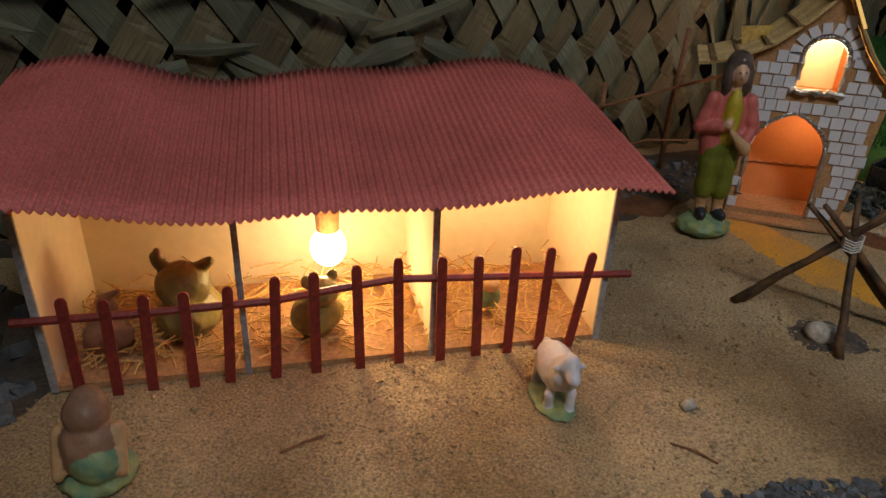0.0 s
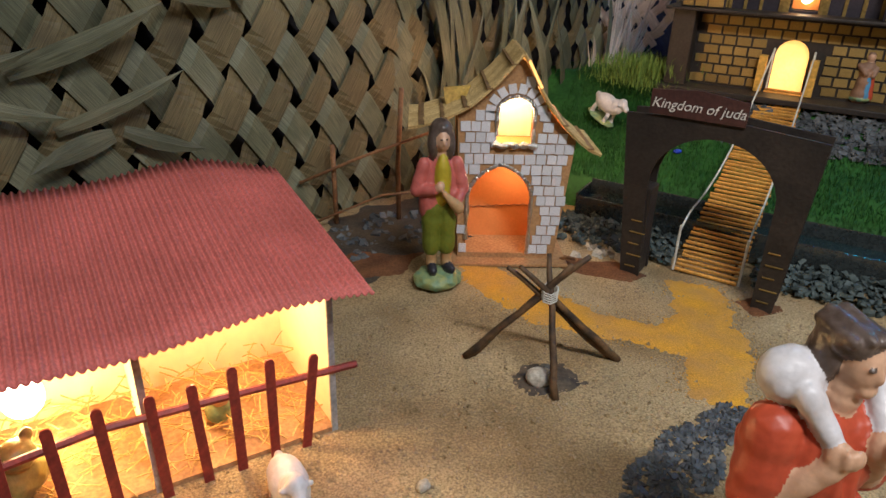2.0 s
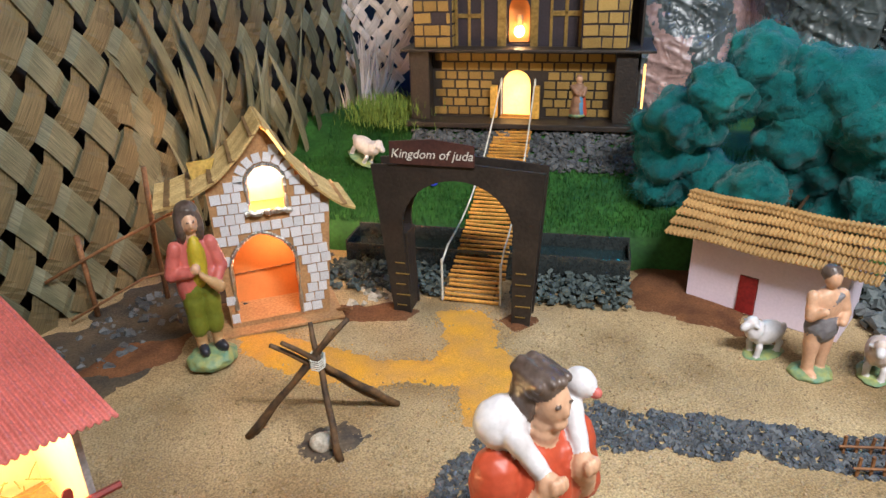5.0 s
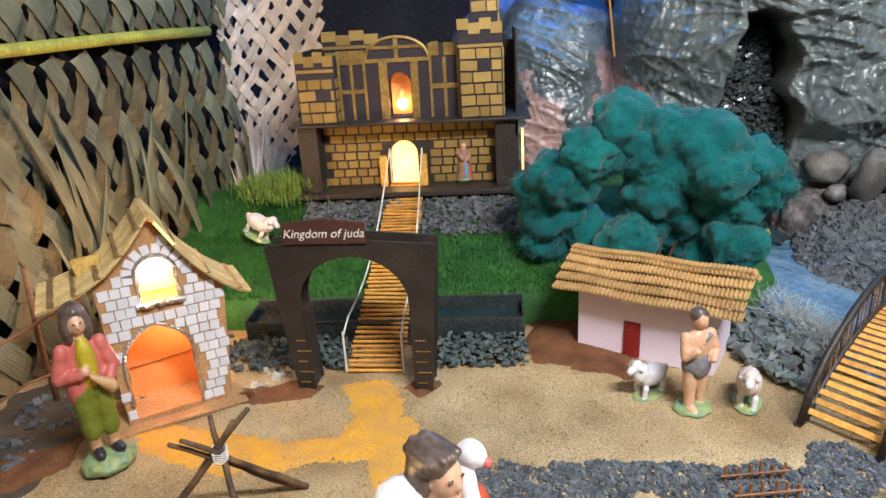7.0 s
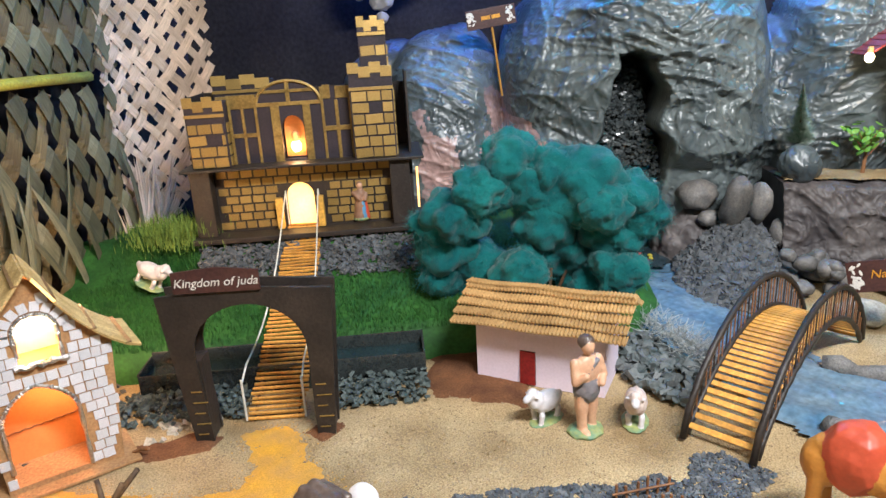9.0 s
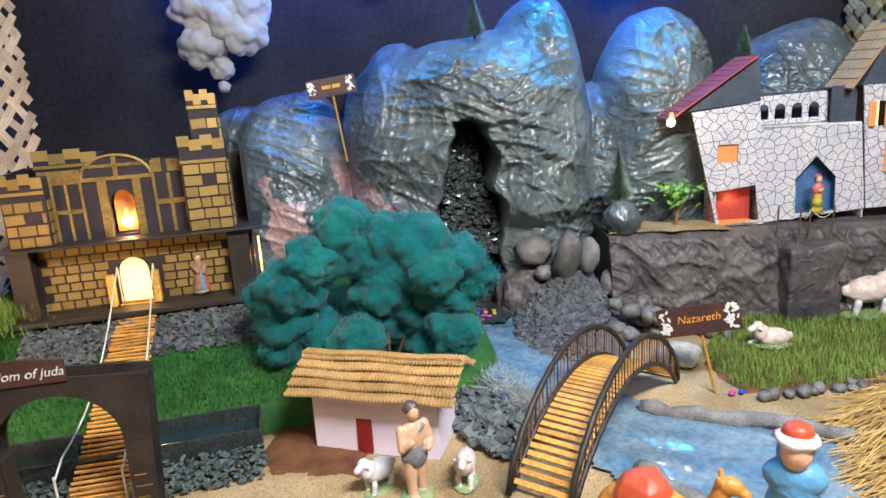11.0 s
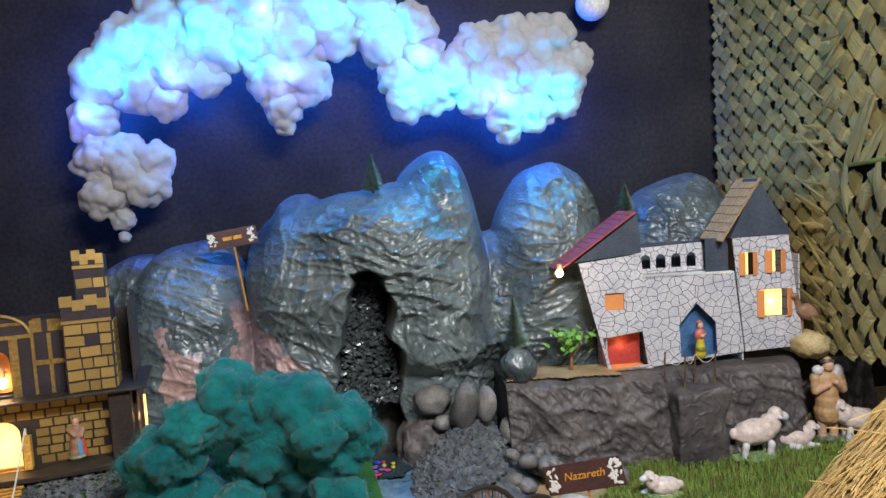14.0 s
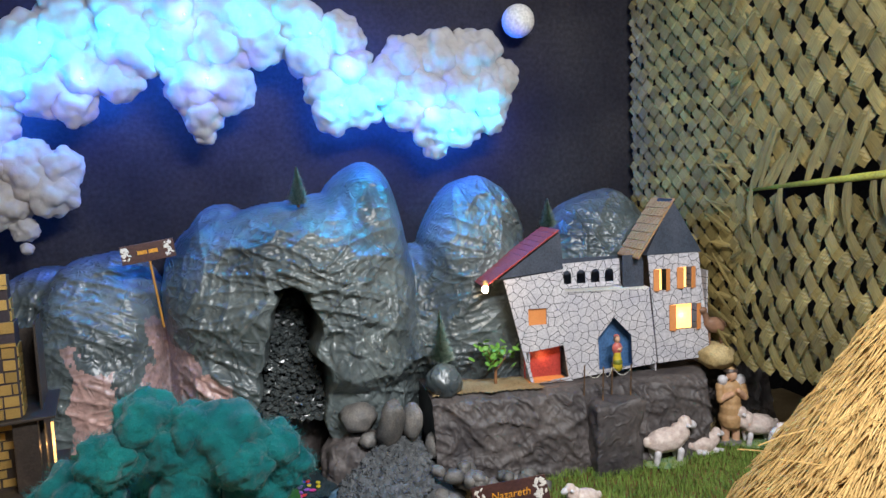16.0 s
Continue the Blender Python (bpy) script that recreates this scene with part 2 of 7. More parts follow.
def rod(bm, p, q, r0, r1=None, seg=8, mi=0):
    p, q = Vector(p), Vector(q)
    r1 = r0 if r1 is None else r1
    d = (q - p).normalized()
    s = d.orthogonal().normalized()
    t = d.cross(s)
    rings = []
    for c, r in ((p, r0), (q, r1)):
        rings.append([bm.verts.new(c + (s * math.cos(k * math.tau / seg) + t * math.sin(k * math.tau / seg)) * r) for k in range(seg)])
    fs = [bm.faces.new((rings[0][k], rings[0][(k + 1) % seg], rings[1][(k + 1) % seg], rings[1][k])) for k in range(seg)]
    fs += [bm.faces.new(rings[0][::-1]), bm.faces.new(rings[1])]
    for f in fs:
        f.material_index = mi


def tube(bm, pts, r, seg=6, mi=0):
    """A bent rod through pts; r may be a list."""
    pts = [Vector(p) for p in pts]
    rings = []
    for i, c in enumerate(pts):
        d = (pts[min(i + 1, len(pts) - 1)] - pts[max(i - 1, 0)]).normalized()
        s = d.cross(Vector((0.31, 0.22, 0.92)))
        s = s.normalized() if s.length > 0.05 else d.orthogonal().normalized()
        t = d.cross(s)
        rr = r[i] if isinstance(r, (list, tuple)) else r
        rings.append([bm.verts.new(c + (s * math.cos(k * math.tau / seg) + t * math.sin(k * math.tau / seg)) * rr) for k in range(seg)])
    for a, b in zip(rings, rings[1:]):
        for k in range(seg):
            bm.faces.new((a[k], a[(k + 1) % seg], b[(k + 1) % seg], b[k])).material_index = mi
    bm.faces.new(rings[0][::-1]).material_index = mi
    bm.faces.new(rings[-1]).material_index = mi


def ball(bm, c, r, rot=(0, 0, 0), sub=2, mi=0, rough=0.0, freq=3.0, seed=0.0):
    """An ellipsoid, roughened by noise."""
    r = (r, r, r) if isinstance(r, (int, float)) else r
    res = bmesh.ops.create_icosphere(bm, subdivisions=sub, radius=1)
    m = Matrix.LocRotScale(c, Euler([radians(a) for a in rot]), r)
    for v in res["verts"]:
        p = v.co.copy()
        if rough:
            p *= 1 + rough * noise.fractal(p * freq + Vector((seed, seed * 1.7, -seed)), 1.0, 2.0, 3)
        v.co = m @ p
        for f in v.link_faces:
            f.material_index = mi


def plate(bm, outer, holes=(), y0=0.0, y1=0.004):
    """A board in the xz plane with openings, y0 its front and y1 its back."""
    loops = []
    for ring in (outer, *holes):
        vs = [bm.verts.new((x, y0, z)) for x, z in ring]
        loops.append([bm.edges.new((vs[i], vs[(i + 1) % len(vs)])) for i in range(len(vs))])
    res = bmesh.ops.triangle_fill(bm, use_beauty=True, use_dissolve=False, edges=[e for lp in loops for e in lp])
    fs = [g for g in res["geom"] if isinstance(g, bmesh.types.BMFace)]
    ext = bmesh.ops.extrude_face_region(bm, geom=fs)
    for g in ext["geom"]:
        if isinstance(g, bmesh.types.BMVert):
            g.co.y += y1 - y0


def arch_ring(x0, x1, z0, zs, zt, n=10, pointed=0.0):
    """Outline of an arched opening."""
    pts = [(x0, z0), (x1, z0), (x1, zs)]
    cx, rx = (x0 + x1) / 2, (x1 - x0) / 2
    for k in range(1, n):
        a = math.pi * k / n
        w = math.sin(a)
        z = zs + (zt - zs) * (w * (1 - pointed) + pointed * (1 - abs(math.cos(a))))
        pts.append((cx + rx * math.cos(a), z))
    pts.append((x0, zs))
    return pts


RNG = random.Random(7)


def gz(x, y):
    return 0.007 * noise.noise(Vector((x * 3.1, y * 3.1, 0.3))) + 0.003 * noise.noise(Vector((x * 11, y * 11, 4.3))) + 0.0012 * noise.noise(Vector((x * 30, y * 30, 9.1)))


def chips(name, spots, lo, hi, material, label, category, parent=None, flat=0.6, kind="stuff"):
    """Loose broken stones, each a jittered block."""
    verts, faces = [], []
    cube = [(-1, -1, -1), (1, -1, -1), (1, 1, -1), (-1, 1, -1), (-1, -1, 1), (1, -1, 1), (1, 1, 1), (-1, 1, 1)]
    quads = ((3, 2, 1, 0), (4, 5, 6, 7), (0, 1, 5, 4), (1, 2, 6, 5), (2, 3, 7, 6), (3, 0, 4, 7))
    for x, y, z in spots:
        s = RNG.uniform(lo, hi)
        e = Euler((RNG.uniform(-0.7, 0.7), RNG.uniform(-0.7, 0.7), RNG.uniform(0, 6.28))).to_matrix()
        k = len(verts)
        for c in cube:
            p = Vector((c[0] * RNG.uniform(0.3, 1), c[1] * RNG.uniform(0.3, 1), c[2] * RNG.uniform(0.3, 1) * flat)) * s
            verts.append(e @ p + Vector((x, y, z + s * flat * 0.4)))
        faces += [tuple(k + i for i in q) for q in quads]
    ob = raw(name, verts, faces, material, parent)
    return tagged(ob, label, category, kind=kind) if not parent else ob


def blades(name, roots, length, width, material, label, category, lean=0.5, rng=RNG):
    """Grass: a bent blade of two faces at every root."""
    verts, faces = [], []
    for x, y, z in roots:
        a = rng.uniform(0, 6.28)
        h = length * rng.uniform(0.55, 1.15)
        dx, dy = math.cos(a), math.sin(a)
        l1, l2 = lean * h * rng.uniform(0.1, 0.5), lean * h * rng.uniform(0.5, 1.2)
        k = len(verts)
        verts += [(x - dy * width, y + dx * width, z), (x + dy * width, y - dx * width, z),
                  (x + dx * l1 - dy * width * 0.7, y + dy * l1 + dx * width * 0.7, z + h * 0.6), (x + dx * l1 + dy * width * 0.7, y + dy * l1 - dx * width * 0.7, z + h * 0.6),
                  (x + dx * l2, y + dy * l2, z + h)]
        faces += [(k, k + 1, k + 3, k + 2), (k + 2, k + 3, k + 4)]
    return tagged(raw(name, verts, faces, material), label, category, kind="stuff")


def inside(x, y, ring):
    hit = False
    for (x0, y0), (x1, y1) in zip(ring, ring[1:] + ring[:1]):
        if (y0 > y) != (y1 > y) and x < (x1 - x0) * (y - y0) / (y1 - y0) + x0:
            hit = not hit
    return hit


def scatter(ring, n, height=gz, rng=RNG):
    xs, ys = [p[0] for p in ring], [p[1] for p in ring]
    out = []
    for _ in range(n * 30):
        if len(out) >= n:
            break
        x, y = rng.uniform(min(xs), max(xs)), rng.uniform(min(ys), max(ys))
        jx, jy = x + 0.03 * noise.noise(Vector((x * 14, y * 14, 0))), y + 0.03 * noise.noise(Vector((x * 14, y * 14, 7)))
        if inside(jx, jy, ring):
            out.append((x, y, height(x, y)))
    return out


def rim(x, y, ring):
    """Distance to the outline, positive inside."""
    best = 9.0
    for (x0, y0), (x1, y1) in zip(ring, ring[1:] + ring[:1]):
        dx, dy = x1 - x0, y1 - y0
        t = min(1, max(0, ((x - x0) * dx + (y - y0) * dy) / (dx * dx + dy * dy)))
        best = min(best, math.hypot(x - x0 - dx * t, y - y0 - dy * t))
    return best if inside(x, y, ring) else -best


def patch(name, ring, material, label, category, step=0.012, lift=0.0035, height=gz, edge=0.03):
    """A thin spread of powder or soil that follows the ground and runs out into it at an uneven rim."""
    xs, ys = [p[0] for p in ring], [p[1] for p in ring]
    x0, y0 = min(xs) - 0.04, min(ys) - 0.04
    nx, ny = int((max(xs) + 0.08 - x0) / step), int((max(ys) + 0.08 - y0) / step)
    idx, verts, faces = {}, [], []
    for i in range(nx + 1):
        for j in range(ny + 1):
            x, y = x0 + i * step, y0 + j * step
            jx = x + edge * noise.noise(Vector((x * 12, y * 12, 0)))
            jy = y + edge * noise.noise(Vector((x * 12, y * 12, 7)))
            d = rim(jx, jy, ring)
            if d > -0.03:
                idx[i, j] = len(verts)
                up = max(-0.006, min(1.0, d / 0.02) * lift) + 0.0016 * noise.noise(Vector((x * 60, y * 60, 0))) + 0.0016 * noise.noise(Vector((x * 150, y * 150, 5))) * max(0, 1 - abs(d) / 0.02)
                verts.append((x, y, height(x, y) + up))
    for (i, j) in idx:
        q = [(i, j), (i + 1, j), (i + 1, j + 1), (i, j + 1)]
        if all(k in idx for k in q):
            faces.append(tuple(idx[k] for k in q))
    return tagged(raw(name, verts, faces, material, smooth=True), label, category, kind="structure")


# ---- room and ground ----
def grid(name, x0, x1, y0, y1, step, height, material, label, category, kind="structure"):
    nx, ny = int((x1 - x0) / step), int((y1 - y0) / step)
    verts = [(x0 + i * step, y0 + j * step, height(x0 + i * step, y0 + j * step)) for j in range(ny + 1) for i in range(nx + 1)]
    faces = [(j * (nx + 1) + i, j * (nx + 1) + i + 1, (j + 1) * (nx + 1) + i + 1, (j + 1) * (nx + 1) + i) for j in range(ny) for i in range(nx)]
    return tagged(raw(name, verts, faces, material, smooth=True), label, category, kind=kind)


grid("ground", -2.6, 4.6, -3.4, 4.0, 0.0145, gz, SAND, "coarse beige sand spread over the display floor", "sand")

for wname, a0, b0, a1, b1, material, label in (
        ("wall_back", -0.4, 0.19, 4.2, 0.15, CLOTH, "dark grey cloth hung behind the display"),
        ("wall_left", -0.06, -5.0, -0.02, 0.15, CLOTH, "dark cloth behind the woven palm mat"),
        ("wall_right", 4.16, -5.0, 4.2, 0.15, CLOTH, "dark cloth behind the olive palm mat"),
        ("wall_front", -0.4, -5.04, 4.2, -5.0, PLASTER, "plain plaster wall of the room")):
    bm = bmesh.new()
    box(bm, (a0, b0, -0.3), (a1, b1, 2.5))
    w = part(wname, bm, material)
    w.matrix_world = BD
    tagged(w, label, "wall", kind="structure")
bm = bmesh.new()
box(bm, (-0.4, -5.04, 2.5), (4.2, 0.19, 2.54))
w = part("ceiling", bm, PLASTER)
w.matrix_world = BD
tagged(w, "plain plaster ceiling of the room", "ceiling", kind="structure")

# ---- woven palm mats ----
def set_uv(ob, coords):
    layer = ob.data.uv_layers.new(name="UVMap")
    for lp in ob.data.loops:
        layer.data[lp.index].uv = coords[lp.vertex_index]


def weave(parent, x0, x1, z0, z1, pitch, width, theta, material, amp=0.006, seed=1, warp=None, limit=None, jitter=0.25, name="leaf_strip", other=None):
    """Two crossing families of leaf strips, each strip a creased ribbon of its own that runs over and under the others."""
    rng = random.Random(seed)
    A, B = Vector((-math.sin(theta), math.cos(theta))), Vector((math.sin(theta), math.cos(theta)))
    det = A.x * B.y - A.y * B.x
    corners = [(x0, z0), (x1, z0), (x0, z1), (x1, z1)]
    uv = []
    for x, z in corners:
        p = Vector((x - x0, z - z0)) / pitch
        uv.append(((p.x * B.y - p.y * B.x) / det, (A.x * p.y - A.y * p.x) / det))
    ulo, uhi = math.floor(min(u for u, v in uv)), math.ceil(max(u for u, v in uv))
    vlo, vhi = math.floor(min(v for u, v in uv)), math.ceil(max(v for u, v in uv))
    for fam, (lo, hi, slo, shi) in enumerate(((ulo, uhi, vlo, vhi), (vlo, vhi, ulo, uhi))):
        for i in range(lo, hi + 1):
            off, wd = rng.uniform(-jitter, jitter) * 0.5, width * rng.uniform(0.75, 1.1)
            verts, faces, coords, last = [], [], [], None
            n = int((shi - slo) * 8)
            u0 = rng.uniform(0, 9)
            bend = rng.uniform(-1, 1) * 0.05
            for k in range(n + 1):
                s = slo + k / 8
                u, v = (i + off, s) if fam == 0 else (s, i + off)
                c = (A * u + B * v) * pitch
                x, z = c.x + x0 + bend * pitch * math.sin(s * 0.5 + i), c.y + z0
                lim = limit(z) if limit else x1
                if not (x0 <= x <= lim and z0 <= z <= z1):
                    last = None
                    continue
                d = B if fam == 0 else A
                nrm = Vector((d.y, -d.x)) * wd / 2
                # the edges dip where they meet the other family's edges, not square to the strip
                skew = ((A.x * nrm.y - A.y * nrm.x) if fam == 0 else (nrm.x * B.y - nrm.y * B.x)) / det / pitch
                row = []
                for e in (-1, 0, 1):
                    y = (-1 if fam == 0 else 1) * amp * max(-1, min(1, 3.0 * math.cos(math.pi * (u + v - off + e * skew)))) + 0.0006 * (abs(e) * 2 - 1)
                    row.append(Vector((x + e * nrm.x, y, z + e * nrm.y)))
                    coords.append((s * pitch + u0, u0 + e * wd / 2))
                k0 = len(verts)
                verts += [warp(p) for p in row] if warp else row
                if last is not None:
                    faces += [(last, last + 1, k0 + 1, k0), (last + 1, last + 2, k0 + 2, k0 + 1)]
                last = k0
            if len(faces) > 3:
                set_uv(raw(name, verts, faces, other if other and fam == 0 else material, parent), coords)


def loose(parent, rows, material, name="loose_leaf"):
    """Split leaf ends that hang or stand free: foot, tip, width."""
    for (p, q, w) in rows:
        p, q = Vector(p), Vector(q)
        d = (q - p)
        side = Vector((d.z, 0, -d.x)).normalized() * w
        verts, faces = [], []
        for k in range(7):
            t = k / 6
            c = p + d * t + Vector((0, -0.04 * math.sin(t * 3.1) * d.length, 0)) + side * 0.6 * math.sin(t * 2.2)
            ww = (0.35 + 0.65 * math.sin(min(1, t * 1.6 + 0.25) * 1.57)) * (1 - t ** 3)
            verts += [c - side * ww, c + Vector((0, -0.002, 0)), c + side * ww]
            if k:
                a = 3 * k
                faces += [(a - 3, a - 2, a + 1, a), (a - 2, a - 1, a + 2, a + 1)]
        set_uv(raw(name, verts, faces, material, parent), [(k // 3 / 6 * d.length + p.x * 7, p.x * 7 + (k % 3 - 1) * w) for k in range(len(verts))])


mat_left = thing("palm_mat", pose(-0.74, 0.887, 0, 0, 0, 37.15), "plaited dry coconut leaf mat on the display wall", "mat")
weave(mat_left, 0.0, 1.72, 0.0, 0.735, 0.094, 0.070, radians(35), LEAF, seed=3, other=LEAFT, amp=0.005, jitter=0.10)
weave(mat_left, 1.62, 2.62, 0.0, 0.735, 0.112, 0.052, radians(27), LEAF, seed=5, other=LEAFT, amp=0.006, jitter=0.15)
weave(mat_left, 0.2, 2.66, 0.775, 1.7, 0.088, 0.062, radians(31), LEAF, seed=4, amp=0.006, other=LEAFT, jitter=0.15)
bm = bmesh.new()
tube(bm, [(0.5 + 0.22 * k, -0.022, 0.762 + 0.004 * math.sin(k)) for k in range(10)], 0.016)
part("midrib", bm, RIB, mat_left, "yellow-green leaf midrib", True)
rl = random.Random(12)
rows = []
for k in range(22):
    x, z = rl.uniform(1.75, 2.6), rl.uniform(0.02, 0.3)
    rows.append(((x, -0.02 - rl.uniform(0, 0.05), z), (x + rl.uniform(-0.16, 0.16), -0.03, z + rl.uniform(0.2, 0.42)), rl.uniform(0.008, 0.017)))
for k in range(26):
    x, z = rl.uniform(0.0, 1.4), rl.uniform(0.15, 0.6)
    rows.append(((x, -0.02, z), (x + rl.uniform(-0.3, 0.3), -0.06, z + rl.uniform(-0.12, 0.12)), rl.uniform(0.012, 0.024)))
loose(mat_left, rows, LEAF)


def curl(p):
    """The free end of the mat rolls outwards."""
    r = 0.24
    a = p.x / r
    return Vector((r * math.sin(a), -r * (1 - math.cos(a)) + p.y * math.cos(a) * 1.0, p.z))


mat_curl = thing("palm_mat", pose(1.345, 2.465, 0, 0, 0, 22), "pale coconut leaf mat with a rolled-out end", "mat")
weave(mat_curl, -0.04, 0.46, 0.12, 1.6, 0.050, 0.031, radians(38), LEAF2, amp=0.004, seed=8, warp=curl, limit=lambda z: 0.05 + 0.31 * math.sin(min(1, max(0, (z - 0.12) / 0.75)) * 1.57) ** 0.8, jitter=0.5)
rows = []
for k in range(30):
    x = rl.uniform(-0.08, 0.08)
    rows.append(((x, -0.03, 0.16 + rl.uniform(-0.06, 0.1)), (x + rl.uniform(-0.05, 0.12), -0.05, rl.uniform(0.3, 0.5)), rl.uniform(0.005, 0.012)))
loose(mat_curl, rows, LEAF2)

mat_right = thing("palm_mat", pose(3.841, 0.306, 0, 0, 0, 230), "olive plaited coconut leaf mat with a yellow midrib", "mat")
weave(mat_right, 0.0, 0.62, 0.42, 2.3, 0.052, 0.040, radians(42), LEAF3, amp=0.005, seed=21)
weave(mat_right, 0.56, 2.5, 0.34, 0.99, 0.078, 0.042, radians(27), LEAF3, amp=0.006, seed=22)
weave(mat_right, 0.56, 2.5, 1.08, 2.4, 0.078, 0.050, radians(31), LEAF3, amp=0.006, seed=23)
bm = bmesh.new()
tube(bm, [(0.64, -0.02, 1.01), (1.1, -0.025, 1.05), (1.7, -0.025, 1.10), (2.5, -0.02, 1.16)], [0.007, 0.013, 0.016, 0.018])
part("midrib", bm, RIB, mat_right, "yellow leaf midrib", True)
rows = []
for k in range(60):
    x = rl.uniform(0.62, 2.3)
    zz = 1.01 + (x - 0.64) * 0.083
    up = 1 if k % 2 else -1
    rows.append(((x, -0.025, zz), (x + 0.10 * up * 0.3 + 0.05, -0.03, zz + up * rl.uniform(0.12, 0.24)), rl.uniform(0.012, 0.02)))
for k in range(34):
    z = 0.4 + k * 0.05
    rows.append(((0.56, -0.02, z), (0.56 + rl.choice((-1, 1)) * rl.uniform(0.06, 0.13), -0.04, z + rl.uniform(0.0, 0.12)), rl.uniform(0.006, 0.012)))
loose(mat_right, rows, LEAF3)

# ---- tin-roofed shed ----
shed = thing("cattle_shed", pose(-0.26, 0.662, 0, 0, 0, 22.8), "open-fronted cream cardboard shed with a wavy red corrugated roof", "shed")
SL, SD = 0.718, 0.215
bm = bmesh.new()
box(bm, (0, SD, 0), (SL, SD + 0.004, 0.30))
part("back_wall", bm, CREAM, shed)
for x, nm in ((0.0, "side_wall"), (SL - 0.004, "side_wall"), (0.473, "partition")):
    bm = bmesh.new()
    pts = [(0.0, 0.0), (SD, 0.0), (SD, 0.295), (0.0, 0.238)]
    for xx in (x, x + 0.004):
        for y, z in pts:
            bm.verts.new((xx, y, z))
    bm.verts.ensure_lookup_table()
    v = bm.verts
    for f in ((0, 1, 2, 3), (7, 6, 5, 4), (0, 4, 5, 1), (1, 5, 6, 2), (2, 6, 7, 3), (3, 7, 4, 0)):
        bm.faces.new([v[i] for i in f])
    wall = part(nm, bm, CREAM, shed)
    bm = bmesh.new()
    box(bm, (x - 0.003, -0.005, 0), (x + 0.006, 0.0, 0.24), bevel=0.001)
    part("edge_strip", bm, EDGE, wall, "grey board edge")
bm = bmesh.new()
box(bm, (0.228, -0.005, 0), (0.236, 0.0, 0.245), bevel=0.001)
part("front_post", bm, EDGE, shed, "thin grey post")
bm = bmesh.new()
box(bm, (0, -0.004, 0.002), (SL, SD, 0.010))
part("floor_board", bm, CARD, shed)
verts, faces = [], []
NX, NY = 620, 9
for j in range(NY + 1):
    for i in range(NX + 1):
        x = -0.05 + (SL + 0.075) * i / NX
        t = j / NY
        y = -0.085 + 0.355 * t
        z = 0.262 + 0.072 * t - 0.03 * max(0, t - 0.75) ** 2 + 0.0024 * math.sin(i / NX * math.tau * 82)
        z += 0.013 * (1 - t) * max(0, 1 - (x + 0.05) / 0.3)
        z += 0.009 * math.sin(x * 21 + 0.8) * (0.5 + 0.5 * t) + 0.006 * math.sin(x * 9 + 2.1) * (1 - t) + (0.012 * t * math.sin(x * 13 + 1.0))
        verts.append((x, y, z))
for j in range(NY):
    for i in range(NX):
        k = j * (NX + 1) + i
        faces.append((k, k + 1, k + NX + 2, k + NX + 1))
roof = raw("roof", verts, faces, ROOF, shed, "dusty red corrugated sheet", True)
sol = roof.modifiers.new("thickness", "SOLIDIFY")
sol.thickness = 0.0012

# bulbs
def hanging_bulb(m, r, label, power_mat=GLOWB, drop=0.05):
    t = thing("light_bulb", m, label, "lamp")
    bm = bmesh.new()
    ball(bm, (0, 0, 0), (r, r, r * 1.15), sub=3)
    part("glass", bm, power_mat, t, smooth=True)
    bm = bmesh.new()
    rod(bm, (0, 0, r * 1.0), (0, 0, r + drop * 0.6), r * 0.62, r * 0.72, 16)
    rod(bm, (0, 0, r + drop * 0.6), (0, 0, r + drop), r * 0.8, r * 0.55, 16)
    part("holder", bm, CARD, t)
    return t


SM = pose(-0.26, 0.662, 0, 0, 0, 22.8)
hanging_bulb(SM @ pose(0.347, 0.135, 0.108), 0.026, "lit round bulb under the shed roof", drop=0.14)
hanging_bulb(SM @ pose(0.555, 0.12, 0.228), 0.014, "lit small bulb high in the end stall", GLOWS, drop=0.06)
lamp("shed_bulb_light", "POINT", 5.4, (1.0, 0.64, 0.27), SM @ pose(0.347, 0.098, 0.105), 0.03)
lamp("stall_bulb_light", "POINT", 4.6, (1.0, 0.72, 0.36), SM @ pose(0.575, 0.075, 0.215), 0.02)

# fence
fence = thing("picket_fence", pose(-0.262, 0.640, 0, 0, 0, 23.4), "dark red ice-cream-stick picket fence before the shed", "fence")
PICKETS = ((0.046, 0.141, 1), (0.088, 0.136, 2), (0.128, 0.137, 3), (0.177, 0.138, 1), (0.220, 0.140, 4), (0.277, 0.149, 3), (0.328, 0.150, 1), (0.385, 0.156, -1), (0.437, 0.161, -1), (0.493, 0.159, -1), (0.544, 0.156, -2), (0.588, 0.166, 0), (0.634, 0.160, 1), (0.678, 0.150, 7))
for k, (x, h, lean) in enumerate(PICKETS):
    bm = bmesh.new()
    w = 0.0064
    ring = [(-w, 0), (w, 0), (w, h - 0.006), (w * 0.7, h - 0.0015), (0, h), (-w * 0.7, h - 0.0015), (-w, h - 0.006)]
    plate(bm, ring, (), -0.0015, 0.0015)
    p = part("picket", bm, FENCE, fence)
    p.matrix_basis = pose(x, -0.004 if k % 2 else -0.002, 0.002, 0, lean, 0)
bm = bmesh.new()
tube(bm, [(-0.01, 0.002, 0.113), (0.133, 0.002, 0.112), (0.278, 0.002, 0.114), (0.36, 0.002, 0.124), (0.432, 0.002, 0.131), (0.582, 0.002, 0.122), (0.76, 0.003, 0.109)], 0.0052, 6)
part("rail", bm, FENCE, fence)


